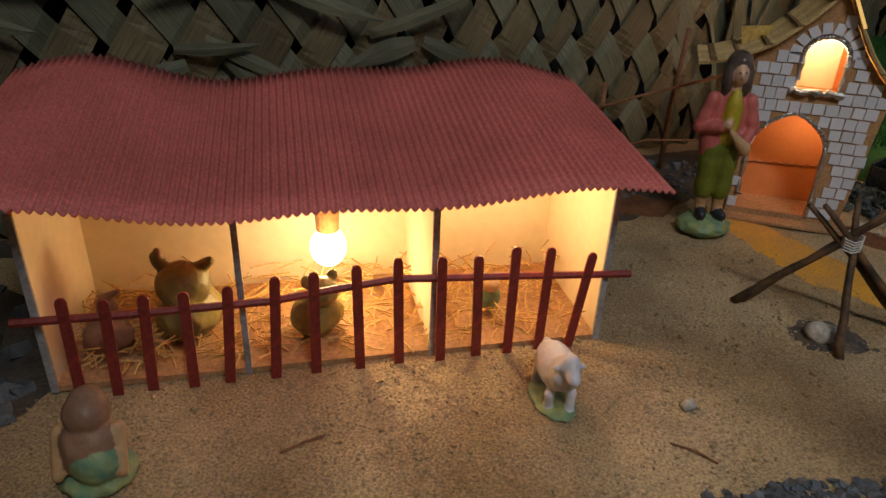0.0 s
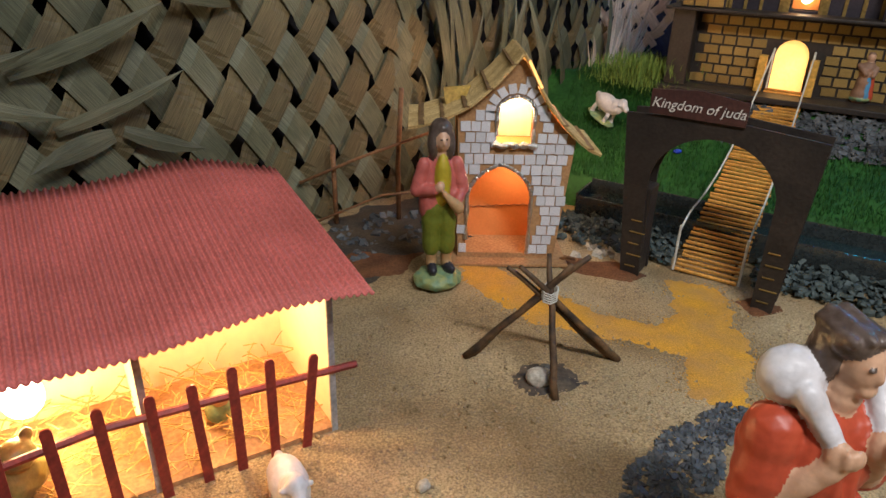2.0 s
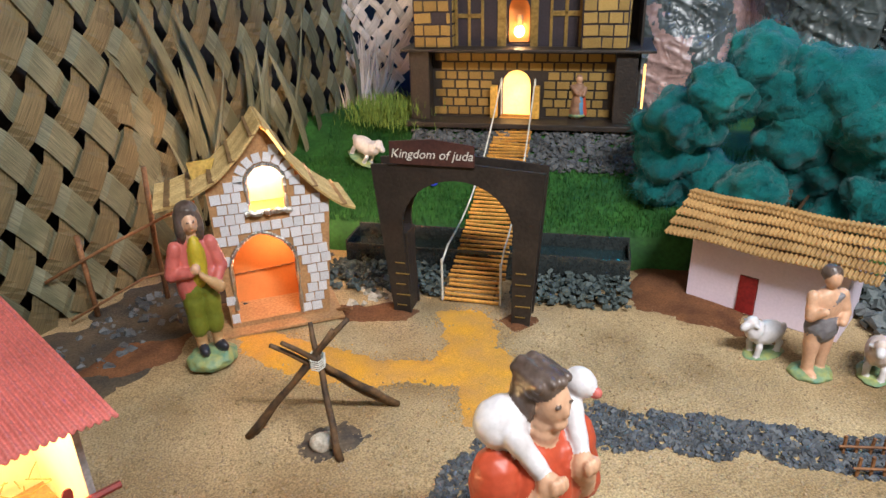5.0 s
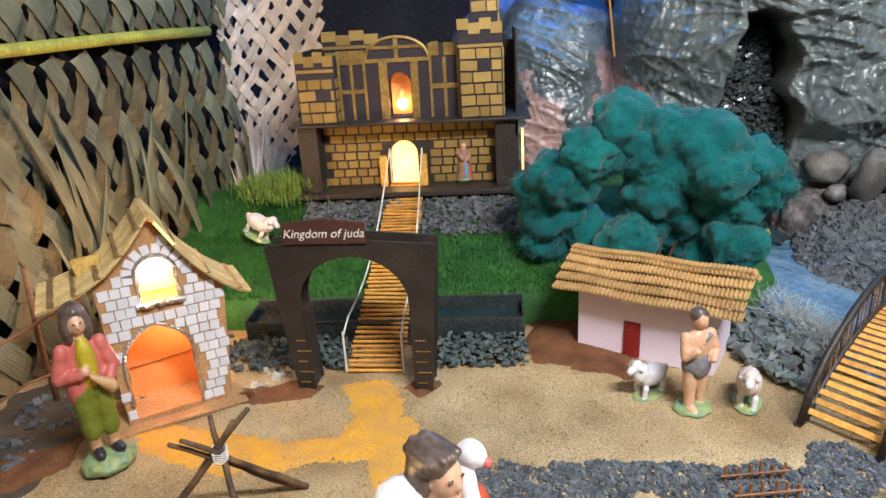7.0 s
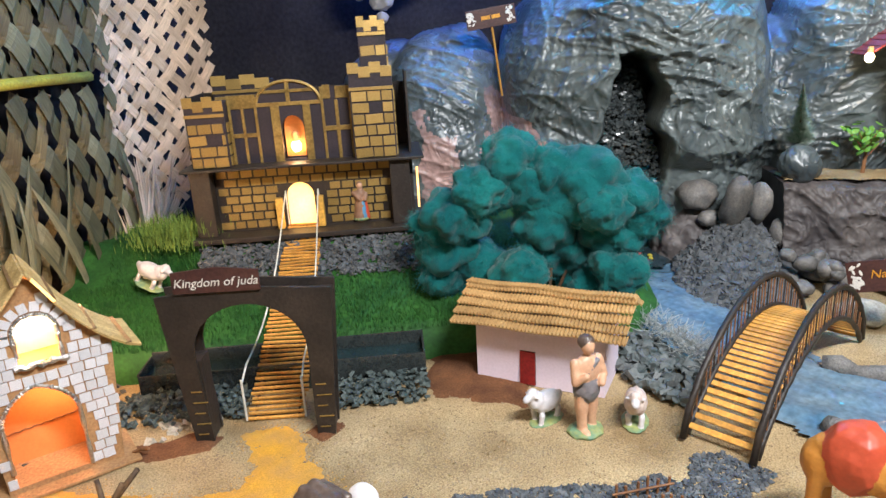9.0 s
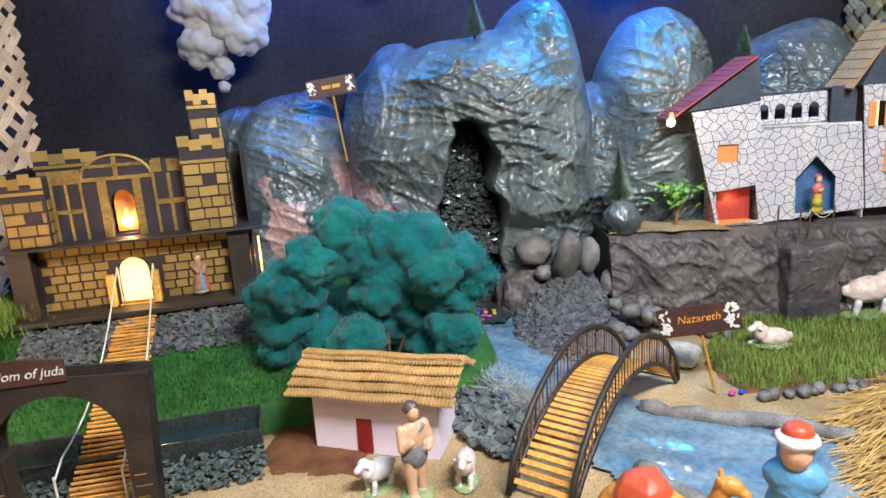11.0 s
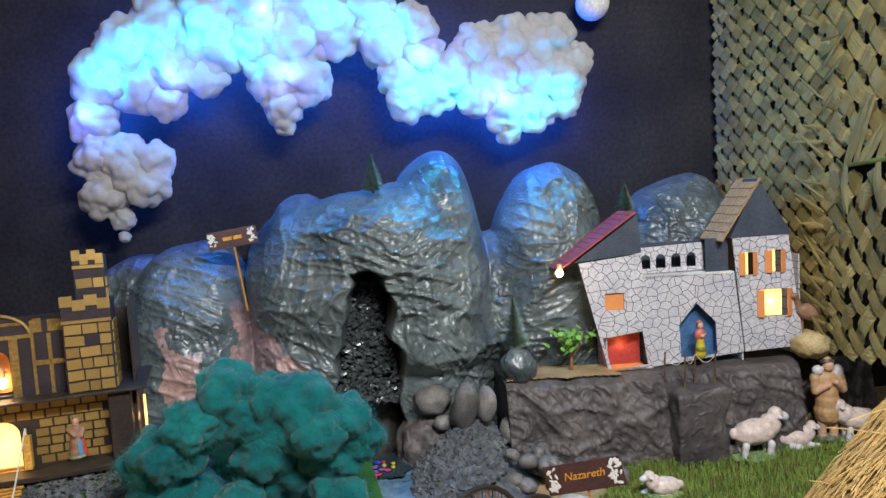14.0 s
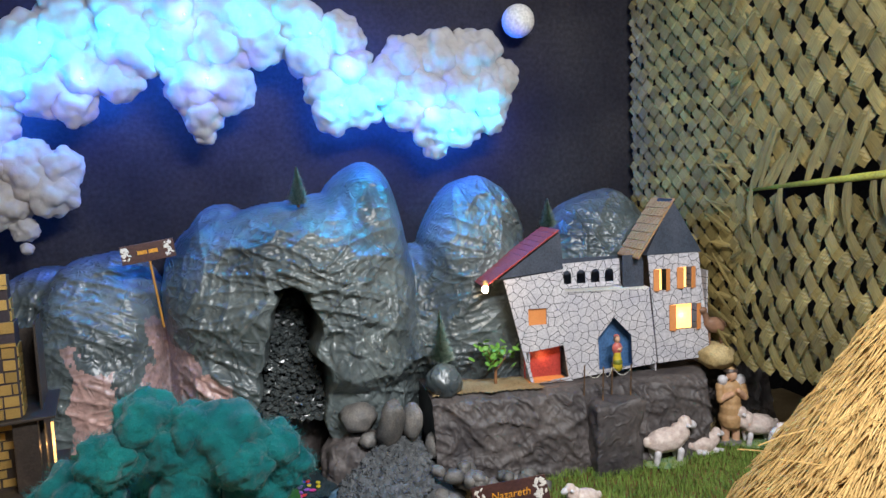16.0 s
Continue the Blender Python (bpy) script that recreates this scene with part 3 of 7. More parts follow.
def straws(name, rows, material, label, category, r=0.0011):
    verts, faces = [], []
    for p, q in rows:
        p, q = Vector(p), Vector(q)
        d = (q - p).normalized()
        s = d.orthogonal().normalized() * r
        t = d.cross(s)
        mid = (p + q) / 2 + Vector((RNG.uniform(-1, 1), RNG.uniform(-1, 1), RNG.uniform(-0.3, 1))) * (q - p).length * 0.08
        k = len(verts)
        for c in (p, mid, q):
            verts += [c + s, c + t, c - s, c - t]
        for a in (k, k + 4):
            faces += [(a + i, a + (i + 1) % 4, a + 4 + (i + 1) % 4, a + 4 + i) for i in range(4)]
    return tagged(raw(name, verts, faces, material), label, category, kind="stuff")


rows = []
for k in range(620):
    x, y = RNG.uniform(0.012, SL - 0.012), RNG.uniform(0.01, SD - 0.02)
    a, ln = RNG.uniform(0, 6.28), RNG.uniform(0.02, 0.055)
    z = 0.013 + RNG.uniform(0, 0.035) * (0.4 + y / SD)
    p = SM @ Vector((x, y, z))
    q = SM @ Vector((min(max(x + math.cos(a) * ln, 0.01), SL - 0.01), min(max(y + math.sin(a) * ln, -0.01), SD - 0.01), z + RNG.uniform(-0.01, 0.02)))
    rows.append((p, q))
straws("straw_litter", rows, STRAW, "golden straw strewn on the stall floors", "straw")

# ---- stone cottage ----
cot = thing("cottage", pose(0.663, 1.475, 0, 0, 0, -7), "card cottage with white card stones and a swept reed roof", "house")
SWEEP = [(-0.10, 0.299), (-0.08, 0.301), (-0.03, 0.315), (0.027, 0.346), (0.075, 0.390), (0.105, 0.425), (0.122, 0.447), (0.14, 0.420), (0.16, 0.380), (0.184, 0.342), (0.215, 0.305), (0.245, 0.277), (0.27, 0.258), (0.295, 0.249)]


def ridge(x):
    """Roofline of the cottage: steep at the top, sweeping outwards."""
    for (x0, z0), (x1, z1) in zip(SWEEP, SWEEP[1:]):
        if x <= x1:
            return z0 + (z1 - z0) * (x - x0) / (x1 - x0)
    return SWEEP[-1][1]


door = arch_ring(0.026, 0.162, 0.018, 0.150, 0.222, 16, 0.25)
win = arch_ring(0.080, 0.155, 0.268, 0.330, 0.364, 14)
gable = [(0.010, 0.006), (0.222, 0.006), (0.245, ridge(0.245) - 0.004)] + [(x / 1000, ridge(x / 1000) - 0.004) for x in range(225, 10, -12)] + [(0.0, ridge(0.0) - 0.004)]
bm = bmesh.new()
plate(bm, gable, [door, win], 0, 0.006)
front = part("front_wall", bm, CARD, cot, "brown card front with arched openings")
bm = bmesh.new()
plate(bm, gable, (), 0.12, 0.126)
part("back_wall", bm, ORANGE, cot)
bm = bmesh.new()
box(bm, (0.07, 0.115, 0.25), (0.168, 0.119, 0.362))
part("loft_paper", bm, CREAM, cot, "cream paper behind the loft window")
for x0, x1, zt in ((0.010, 0.001, 0.32), (0.216, 0.238, 0.276)):
    bm = bmesh.new()
    a = [bm.verts.new(p) for p in ((x0, 0.006, 0.006), (x0, 0.12, 0.006), (x1, 0.12, zt), (x1, 0.006, zt))]
    b = [bm.verts.new(p.co + Vector((0.005, 0, 0))) for p in a]
    for f in ((0, 1, 2, 3),):
        bm.faces.new([a[k] for k in f])
        bm.faces.new([b[k] for k in f[::-1]])
    for k in range(4):
        bm.faces.new((a[k], b[k], b[(k + 1) % 4], a[(k + 1) % 4]))
    part("side_wall", bm, CARD, cot)
bm = bmesh.new()
box(bm, (-0.025, -0.034, 0.0), (0.25, 0.13, 0.007), bevel=0.002)
part("base_board", bm, CARD, cot)
bm = bmesh.new()
box(bm, (0.010, 0.008, 0.245), (0.225, 0.118, 0.249))
part("upper_floor", bm, ORANGE, cot)
bm = bmesh.new()
tube(bm, [(0.012 + 0.0102 * k, 0.117, 0.078 + 0.010 * k / 20 + 0.0025 * (k % 2)) for k in range(21)], 0.0016, 5)
part("crease_trim", bm, TWIG, cot, "brown stitched line on the paper inside")
for ring, w in ((door, 0.0042), (win, 0.0042)):
    bm = bmesh.new()
    pts = []
    for (xa, za), (xb, zb) in zip(ring[1:] + ring[:1], ring[2:] + ring[:2]):
        for k in range(4):
            pts.append((xa + (xb - xa) * k / 4, -0.002 - 0.0015 * (k % 2), za + (zb - za) * k / 4 + 0.0008 * (k % 2)))
    pts = pts[:-4]
    tube(bm, pts, [w * (1 + 0.35 * math.sin(k * 2.4)) for k in range(len(pts))], 6)
    part("foil_trim", bm, FOIL, front, "crumpled silver foil edging")
bm = bmesh.new()
tube(bm, [(0.070 + 0.0095 * k, -0.008 + 0.003 * math.sin(k * 2.2), 0.265 + 0.002 * math.sin(k * 1.9)) for k in range(11)], [0.006 + 0.002 * math.sin(k * 2.9) for k in range(11)], 7)
part("window_sill", bm, FOIL, front, "silver foil sill")
for side, xa, xb in ((-1, -0.10, 0.121), (1, 0.124, 0.295)):
    verts, faces = [], []
    NS = 24
    for i in range(NS + 1):
        x = xa + (xb - xa) * i / NS
        for y in (-0.022, 0.15):
            verts += [(x, y, ridge(x)), (x, y, ridge(x) + 0.003)]
    for i in range(NS):
        a = i * 4
        faces += [(a, a + 4, a + 6, a + 2), (a + 1, a + 3, a + 7, a + 5), (a, a + 1, a + 5, a + 4), (a + 2, a + 6, a + 7, a + 3)]
    rf = raw("roof", verts, faces, REED, cot, "reed mat roof")
    for k in range(22):
        y = -0.020 + 0.168 * k / 21
        bm = bmesh.new()
        tube(bm, [(xa + (xb - xa) * i / 14, y, ridge(xa + (xb - xa) * i / 14) + 0.0045 + 0.0006 * math.sin(i * 1.7 + k)) for i in range(15)], 0.0034, 5)
        part("reed", bm, REED, rf)
    for k in range(5 if side < 0 else 3):
        x = xa + (xb - xa) * (k + 0.6) / (5 if side < 0 else 3)
        bm = bmesh.new()
        box(bm, (x - 0.006, -0.0235, ridge(x) + 0.006), (x + 0.006, 0.151, ridge(x) + 0.0092))
        part("thread_band", bm, TANBAND, rf, "brown stitched band")
# strip that glows in place of loft light escaping under the roof
bm = bmesh.new()
plate(bm, [(0.130, 0.436), (0.134, 0.440), (0.163, 0.388), (0.158, 0.386)], (), -0.0265, -0.0245)
part("gap_glow_strip", bm, GLOW, cot, "glowing strip standing in for loft light at the roof edge")
bm = bmesh.new()
v = [bm.verts.new(p) for p in ((-0.022, 0.07, 0.326), (0.018, 0.06, 0.346), (0.028, 0.075, 0.366), (-0.028, 0.09, 0.358), (-0.02, 0.08, 0.327), (0.020, 0.07, 0.347), (0.030, 0.082, 0.367), (-0.026, 0.097, 0.359))]
for f in ((0, 1, 2, 3), (7, 6, 5, 4), (0, 4, 5, 1), (1, 5, 6, 2), (2, 6, 7, 3), (3, 7, 4, 0)):
    bm.faces.new([v[i] for i in f])
part("roof_scrap", bm, AMBERP, cot, "folded scrap of yellow paper on the roof")
# card stones on the front, laid in courses with gaps
rt = random.Random(5)
bm = bmesh.new()
box(bm, (-0.5, -0.0035, -0.5), (0.5, 0.0005, 0.5), bevel=0.0)
stone = part("card_stone", bm, TILEW, front)
stone.matrix_basis = Matrix.LocRotScale((0.020, 0, 0.03), None, (0.016, 1, 0.02))
z = 0.018
row = 0
while z < 0.40:
    x = 0.006 + (0.011 if row % 2 else 0)
    while x < 0.235:
        w = rt.uniform(0.017, 0.022)
        cx, cz = x + w / 2, z + 0.0105
        clear = not any(inside(cx + dx, cz + dz, r2) for r2 in (door, win) for dx in (-0.010, 0, 0.010) for dz in (-0.010, 0, 0.010))
        ringed = math.hypot(cx - 0.117, cz - 0.330) < 0.066 and cz > 0.325
        if clear and not ringed and cz + 0.022 < ridge(cx) and 0.012 < cx < 0.214 + 0.09 * cz and rt.random() < 0.96 and not (0.07 < cx < 0.165 and 0.245 < cz < 0.268):
            share("card_stone", stone, front, Matrix.LocRotScale((cx, 0, cz), Euler((0, radians(rt.uniform(-4, 4)), 0)), (w, 1, rt.uniform(0.0185, 0.021))))
        x += w + rt.uniform(0.0012, 0.003)
    z += 0.0228
    row += 1
for k in range(8):
    a = math.pi * (k + 0.5) / 8
    share("card_stone", stone, front, Matrix.LocRotScale((0.117 + 0.053 * math.cos(a), 0, 0.328 + 0.052 * math.sin(a)), Euler((0, -a + math.pi / 2, 0)), (0.016, 1, 0.019)))
CM = pose(0.663, 1.475, 0, 0, 0, -7)
hanging_bulb(CM @ pose(0.120, 0.085, 0.366), 0.014, "lit bulb in the cottage loft", GLOWB, drop=0.04)
hanging_bulb(CM @ pose(0.16, 0.19, 0.26), 0.014, "lit bulb behind the cottage roof", GLOWS, drop=0.03)
lamp("mat_light", "POINT", 5.0, (1.0, 0.58, 0.27), CM @ pose(0.22, 0.27, 0.34), 0.02)
lamp("loft_light", "POINT", 1.7, (1.0, 0.74, 0.42), CM @ pose(0.117, 0.05, 0.345), 0.02)
lamp("cottage_light", "POINT", 0.95, (1.0, 0.66, 0.38), CM @ pose(0.15, 0.05, 0.20), 0.02)

# ---- gate arch ----
gate = thing("gateway", pose(1.043, 1.398, 0, 0, 0, -41.9), "black-brown card gateway with a rounded arch", "gate")
GW = 0.275
for y0, y1, nm, lab in ((-0.03, -0.022, "front_panel", ""), (0.03, 0.038, "back_panel", "")):
    bm = bmesh.new()
    outer = [(-0.010, 0.0), (0.030, 0.0), (0.018, 0.21)]
    for k in range(1, 16):
        a = math.pi * (1 - k / 16)
        outer.append((GW / 2 + 0.120 * math.cos(a), 0.21 + 0.110 * math.sin(a)))
    outer += [(GW - 0.018, 0.21), (GW - 0.018, 0.0), (GW + 0.022, 0.0), (GW + 0.045, 0.345), (GW / 2, 0.358), (-0.045, 0.345)]
    plate(bm, outer, (), y0, y1)
    part(nm, bm, BLACKWOOD, gate)
for x in (-0.008, GW - 0.016):
    bm = bmesh.new()
    box(bm, (x, -0.022, 0), (x + 0.035, 0.03, 0.195), bevel=0.002)
    post = part("pillar", bm, BLACKWOOD, gate)
    for k in range(5):
        bm = bmesh.new()
        box(bm, (x + 0.006, -0.0325, 0.02 + k * 0.026), (x + 0.028 + 0.01 * (k % 2), -0.030, 0.022 + k * 0.026))
        part("gold_line", bm, GOLD, post)
bm = bmesh.new()
box(bm, (-0.04, -0.022, 0.322), (GW + 0.04, 0.03, 0.330))
part("top_board", bm, BLACKWOOD, gate)
bm = bmesh.new()
plate(bm, [(0.0, 0.352), (0.178, 0.352), (0.178, 0.396), (0.09, 0.406), (0.0, 0.398)], (), -0.036, -0.031)
board = part("sign_board", bm, SIGN, gate, "dark brown sign board with white lettering")


def lettering(text, size, m, material, parent, name="lettering"):
    cu = bpy.data.curves.new(name, "FONT")
    cu.body, cu.size, cu.extrude, cu.align_x, cu.align_y = text, size, 0.0006, "CENTER", "CENTER"
    cu.shear = 0.25
    tmp = bpy.data.objects.new(name, cu)
    me = bpy.data.meshes.new_from_object(tmp)
    bpy.data.objects.remove(tmp)
    me.materials.append(material)
    ob = new(name, me)
    ob.parent = parent
    ob.matrix_basis = m
    return ob


lettering("Kingdom of juda", 0.026, pose(0.089, -0.0372, 0.374, 90), WHITEP, board)

# ---- plank bridge ----
pb = thing("plank_bridge", Matrix(), "rope bridge of thin orange bamboo slats rising to the castle", "bridge")
pa, pz = Vector((1.185, 1.33, 0.008)), Vector((1.635, 1.845, 0.283))
side = Vector((0.75, -0.66, 0)).normalized()


def bridge_at(t):
    p = pa.lerp(pz, t)
    p.z = 0.008 + 0.275 * (t * 0.9 + 0.1 * t * t) + 0.012 * math.sin(t * 3.14)
    return p


rb = random.Random(3)
for k in range(52):
    t = k / 51
    p = bridge_at(t)
    w = (0.066 - 0.014 * t) * rb.uniform(0.94, 1.06)
    bm = bmesh.new()
    dx = side * w
    ang = rb.uniform(-0.02, 0.02)
    rod(bm, p - dx + Vector((0, 0, ang * 0.1)), p + dx - Vector((0, 0, ang * 0.1)), 0.0042, seg=6)
    part("slat", bm, PLANK, pb)
for s in (-1, 1):
    bm = bmesh.new()
    tube(bm, [bridge_at(t / 10) + side * s * 0.05 + Vector((0, 0, -0.006)) for t in range(11)], 0.003, 5)
    part("bearer", bm, STICK, pb)
    bm = bmesh.new()
    a, b = bridge_at(0.0) + side * s * 0.068, bridge_at(1.0) + side * s * 0.05
    pts = []
    for t in range(13):
        q = a.lerp(b, t / 12)
        q.z = bridge_at(t / 12).z + 0.11 - 0.085 * math.sin(math.pi * t / 12) + (-0.02 if t == 0 else 0)
        pts.append(q)
    tube(bm, pts, 0.0022, 5)
    part("hand_rope", bm, ROPE, pb, "slack white cord")
    for q, h in ((a, 0.1), (b, 0.11)):
        bm = bmesh.new()
        rod(bm, (q.x, q.y, q.z - 0.004), (q.x, q.y, q.z + h), 0.0028)
        part("post", bm, ROPE, pb)

# ---- castle ----
KB = pose(1.396, 2.04, 0.0, 0, 0, -39.0)
castle = thing("castle", KB, "gold and black card castle lit from inside", "castle")
bm = bmesh.new()
box(bm, (-0.02, -0.09, 0.262), (0.70, 0.26, 0.278), bevel=0.003)
part("base_board", bm, BLACKWOOD, castle)
bm = bmesh.new()
dring = arch_ring(0.262, 0.345, 0.28, 0.375, 0.418, 10)
plate(bm, [(0.0, 0.278), (0.655, 0.278), (0.655, 0.48), (0.0, 0.48)], [dring], 0, 0.008)
low = part("lower_wall", bm, BLACKWOOD, castle, "black wall with gold card bricks")
for x0 in (0.0, 0.595):
    bm = bmesh.new()
    box(bm, (x0 - 0.01, -0.055, 0.278), (x0 + 0.05, -0.0, 0.478), bevel=0.003)
    part("column", bm, BLACKWOOD, castle)
bm = bmesh.new()
box(bm, (-0.03, -0.075, 0.478), (0.69, 0.22, 0.486), bevel=0.002)
part("floor_slab", bm, BLACKWOOD, castle)
bm = bmesh.new()
box(bm, (-0.5, -0.004, -0.5), (0.5, 0.001, 0.5))
brick = part("gold_brick", bm, GOLD, low)
brick.matrix_basis = Matrix.LocRotScale((0.07, 0, 0.295), None, (0.036, 1, 0.021))
rc = random.Random(9)
for r in range(7):
    x = 0.055 + (0.02 if r % 2 else 0)
    z = 0.296 + r * 0.0265
    while x < 0.59:
        w = rc.uniform(0.034, 0.042)
        if not (0.225 < x + w / 2 < 0.382 and z < 0.405) and x + w < 0.6:
            share("gold_brick", brick, low, Matrix.LocRotScale((x + w / 2, 0, z), Euler((0, radians(rc.uniform(-2, 2)), 0)), (w - 0.006, 1, 0.021)))
        x += w
AMBER = mat("amber_card", (0.75, 0.42, 0.08), rough=0.5)
for x in (0.236, 0.362):
    bm = bmesh.new()
    box(bm, (x - 0.008, -0.03, 0.28), (x + 0.012, -0.004, 0.375), bevel=0.002)
    part("door_leaf", bm, AMBER, castle, "amber-lit open door leaf")
bm = bmesh.new()
plate(bm, dring, (), 0.012, 0.015)
part("door_glow", bm, GLOW, castle, "glowing yellow doorway paper")
# upper storey
wring = arch_ring(0.272, 0.338, 0.492, 0.585, 0.622, 10)
up = [(0.12, 0.486), (0.485, 0.486), (0.485, 0.70), (0.40, 0.70), (0.39, 0.662)]
for k in range(1, 12):
    a = math.pi * k / 12
    up.append((0.3 + 0.094 * math.cos(a), 0.662 + 0.062 * math.sin(a)))
up += [(0.205, 0.662), (0.205, 0.69), (0.12, 0.69)]
bm = bmesh.new()
plate(bm, up, [wring], 0, 0.008)
upper = part("upper_wall", bm, DARKP, castle, "dark violet wall with gold frames")
bm = bmesh.new()
plate(bm, wring, (), 0.05, 0.053)
part("window_back", bm, ORANGE, castle)


def bars(rows, y=-0.004, material=GOLD, parent=None, name="gold_band"):
    for x0, z0, x1, z1 in rows:
        bm = bmesh.new()
        box(bm, (x0, y, z0), (x1, 0.001, z1), bevel=0.0008)
        part(name, bm, material, parent)


bars([(0.12, 0.486, 0.128, 0.69), (0.197, 0.486, 0.205, 0.69), (0.158, 0.486, 0.166, 0.66), (0.128, 0.565, 0.197, 0.577), (0.128, 0.65, 0.197, 0.69),
      (0.245, 0.486, 0.270, 0.652), (0.34, 0.486, 0.362, 0.652), (0.395, 0.486, 0.403, 0.70), (0.477, 0.486, 0.485, 0.70), (0.436, 0.486, 0.446, 0.66), (0.403, 0.57, 0.477, 0.584),
      (0.403, 0.665, 0.425, 0.705), (0.44, 0.665, 0.477, 0.70), (0.205, 0.652, 0.395, 0.663), (0.294, 0.663, 0.306, 0.722), (0.225, 0.69, 0.375, 0.699)], parent=upper)
bm = bmesh.new()
tube(bm, [(0.3 + 0.094 * math.cos(math.pi * k / 14), -0.003, 0.662 + 0.062 * math.sin(math.pi * k / 14)) for k in range(15)], 0.005, 5)
part("gold_arch", bm, GOLD, upper)


def tower(x0, x1, y0, y1, z0, z1, rows, seed, crown):
    bm = bmesh.new()
    box(bm, (x0, y0, z0), (x1, y1, z1), bevel=0.002)
    t = part("tower", bm, DARKP, castle, "black tower faced with gold card bricks")
    r = random.Random(seed)
    n = int((z1 - z0 - crown) / 0.033)
    for k in range(n):
        x = x0 + 0.003
        while x < x1 - 0.012:
            w = min(r.uniform(0.028, 0.055), x1 - x - 0.002)
            if r.random() < rows:
                share("gold_brick", brick, t, Matrix.LocRotScale((x + w / 2, y0 - 0.0, z0 + 0.017 + k * 0.033), Euler((0, radians(r.uniform(-3, 3)), 0)), (w - 0.004, 1, 0.027)))
            x += w
        share("gold_brick", brick, t, Matrix.LocRotScale((x1, (y0 + y1) / 2, z0 + 0.017 + k * 0.033), Euler((0, 0, math.pi / 2)), ((y1 - y0) * 0.8, 1, 0.026)))
    w = (x1 - x0)
    for k in range(4):
        share("gold_brick", brick, t, Matrix.LocRotScale((x0 + w * (k + 0.5) / 4, y0, z1 - 0.008 + (0.012 if k % 2 == 0 else 0)), None, (w / 4 + 0.001, 1, 0.03)))
    share("gold_brick", brick, t, Matrix.LocRotScale((x0 + w / 2, y0 - 0.001, z1 - crown), None, (w + 0.002, 1, 0.009)))
    return t


tower(0.005, 0.118, -0.05, 0.06, 0.486, 0.675, 0.9, 1, 0.035)
tower(0.485, 0.612, -0.05, 0.06, 0.486, 0.745, 0.95, 2, 0.055)
tower(0.522, 0.602, -0.02, 0.05, 0.745, 0.872, 0.5, 3, 0.03)
tower(0.06, 0.235, 0.10, 0.20, 0.486, 0.725, 0.3, 4, 0.03)
for x, y0, y1, z in ((0.0, 0.008, 0.2, 0.69), (0.65, 0.008, 0.2, 0.73)):
    bm = bmesh.new()
    box(bm, (x, y0, 0.278), (x + 0.006, y1, z))
    part("side_wall", bm, BLACKWOOD, castle)
bm = bmesh.new()
box(bm, (0.0, 0.2, 0.278), (0.656, 0.206, 0.69))
part("back_wall", bm, BLACKWOOD, castle)
hanging_bulb(KB @ pose(0.305, 0.03, 0.525), 0.015, "lit bulb behind the castle window", GLOWS, 0.03)
lamp("castle_light", "POINT", 0.22, (1.0, 0.55, 0.22), KB @ pose(0.305, -0.005, 0.545), 0.012)
lamp("castle_door_light", "POINT", 0.16, (1.0, 0.62, 0.25), KB @ pose(0.303, -0.02, 0.35), 0.015)
lamp("castle_side_light", "POINT", 0.18, (1.0, 0.5, 0.18), KB @ pose(0.675, 0.05, 0.37), 0.012)
bm = bmesh.new()
box(bm, (0.668, 0.05, 0.30), (0.674, 0.062, 0.43))
part("light_slit", bm, GLOW, castle, "glowing orange slit")

# ---- grass bank, tray and rubble below the castle ----
# castle coordinates: x along the front, -y towards the viewer


def bank(x, y):
    t = min(1, max(0, (-y - 0.06) / 0.38))
    low = 0.08 * min(1, max(0, -x / 0.1)) * min(1, max(0, (-y + 0.04) / 0.1)) * (1 - t)
    return 0.255 - low - 0.175 * t ** 0.8 + 0.006 * noise.noise(Vector((x * 9, y * 9, 1)))


verts, faces, NXB, NYB = [], [], 80, 34
for j in range(NYB + 1):
    for i in range(NXB + 1):
        x, y = -0.42 + 1.75 * i / NXB, 0.30 - 0.74 * j / NYB
        z = bank(x, y) - (0.4 * max(0, x - 1.15)) - 0.05 * max(0, y)
        if j == NYB:
            z, y = -0.01, -0.445
        verts.append((x, y, max(z, -0.02)))
faces = [(j * (NXB + 1) + i, j * (NXB + 1) + i + 1, (j + 1) * (NXB + 1) + i + 1, (j + 1) * (NXB + 1) + i) for j in range(NYB) for i in range(NXB)]
bk = raw("grass_bank", verts, faces, GRASS2, smooth=True)
bk.matrix_world = KB
tagged(bk, "sloping bank of green turf below the castle", "bank", kind="structure")
rg = random.Random(31)
roots = []
for _ in range(15000):
    x, y = rg.uniform(-0.4, 1.15), rg.uniform(-0.43, -0.10)
    if y > -0.19 + 0.03 * noise.noise(Vector((x * 20, 0, 0))) and 0.0 < x < 0.8:
        continue
    p = KB @ Vector((x, y, bank(x, y)))
    roots.append(tuple(p))
for _ in range(2500):
    x, y = rg.uniform(-0.3, 0.02), rg.uniform(-0.14, 0.2)
    roots.append(tuple(KB @ Vector((x, y, bank(x, y)))))
blades("turf", roots, 0.017, 0.0011, GRASS2, "short bright green artificial turf", "grass", rng=rg)
roots = [tuple(KB @ Vector((rg.gauss(-0.09, 0.06), rg.gauss(-0.01, 0.05), 0.25 + rg.uniform(0, 0.07)))) for _ in range(2200)]
blades("moss_tuft", roots, 0.03, 0.0012, GRASS, "yellow-green moss heaped beside the castle", "moss", rng=rg)
spots = []
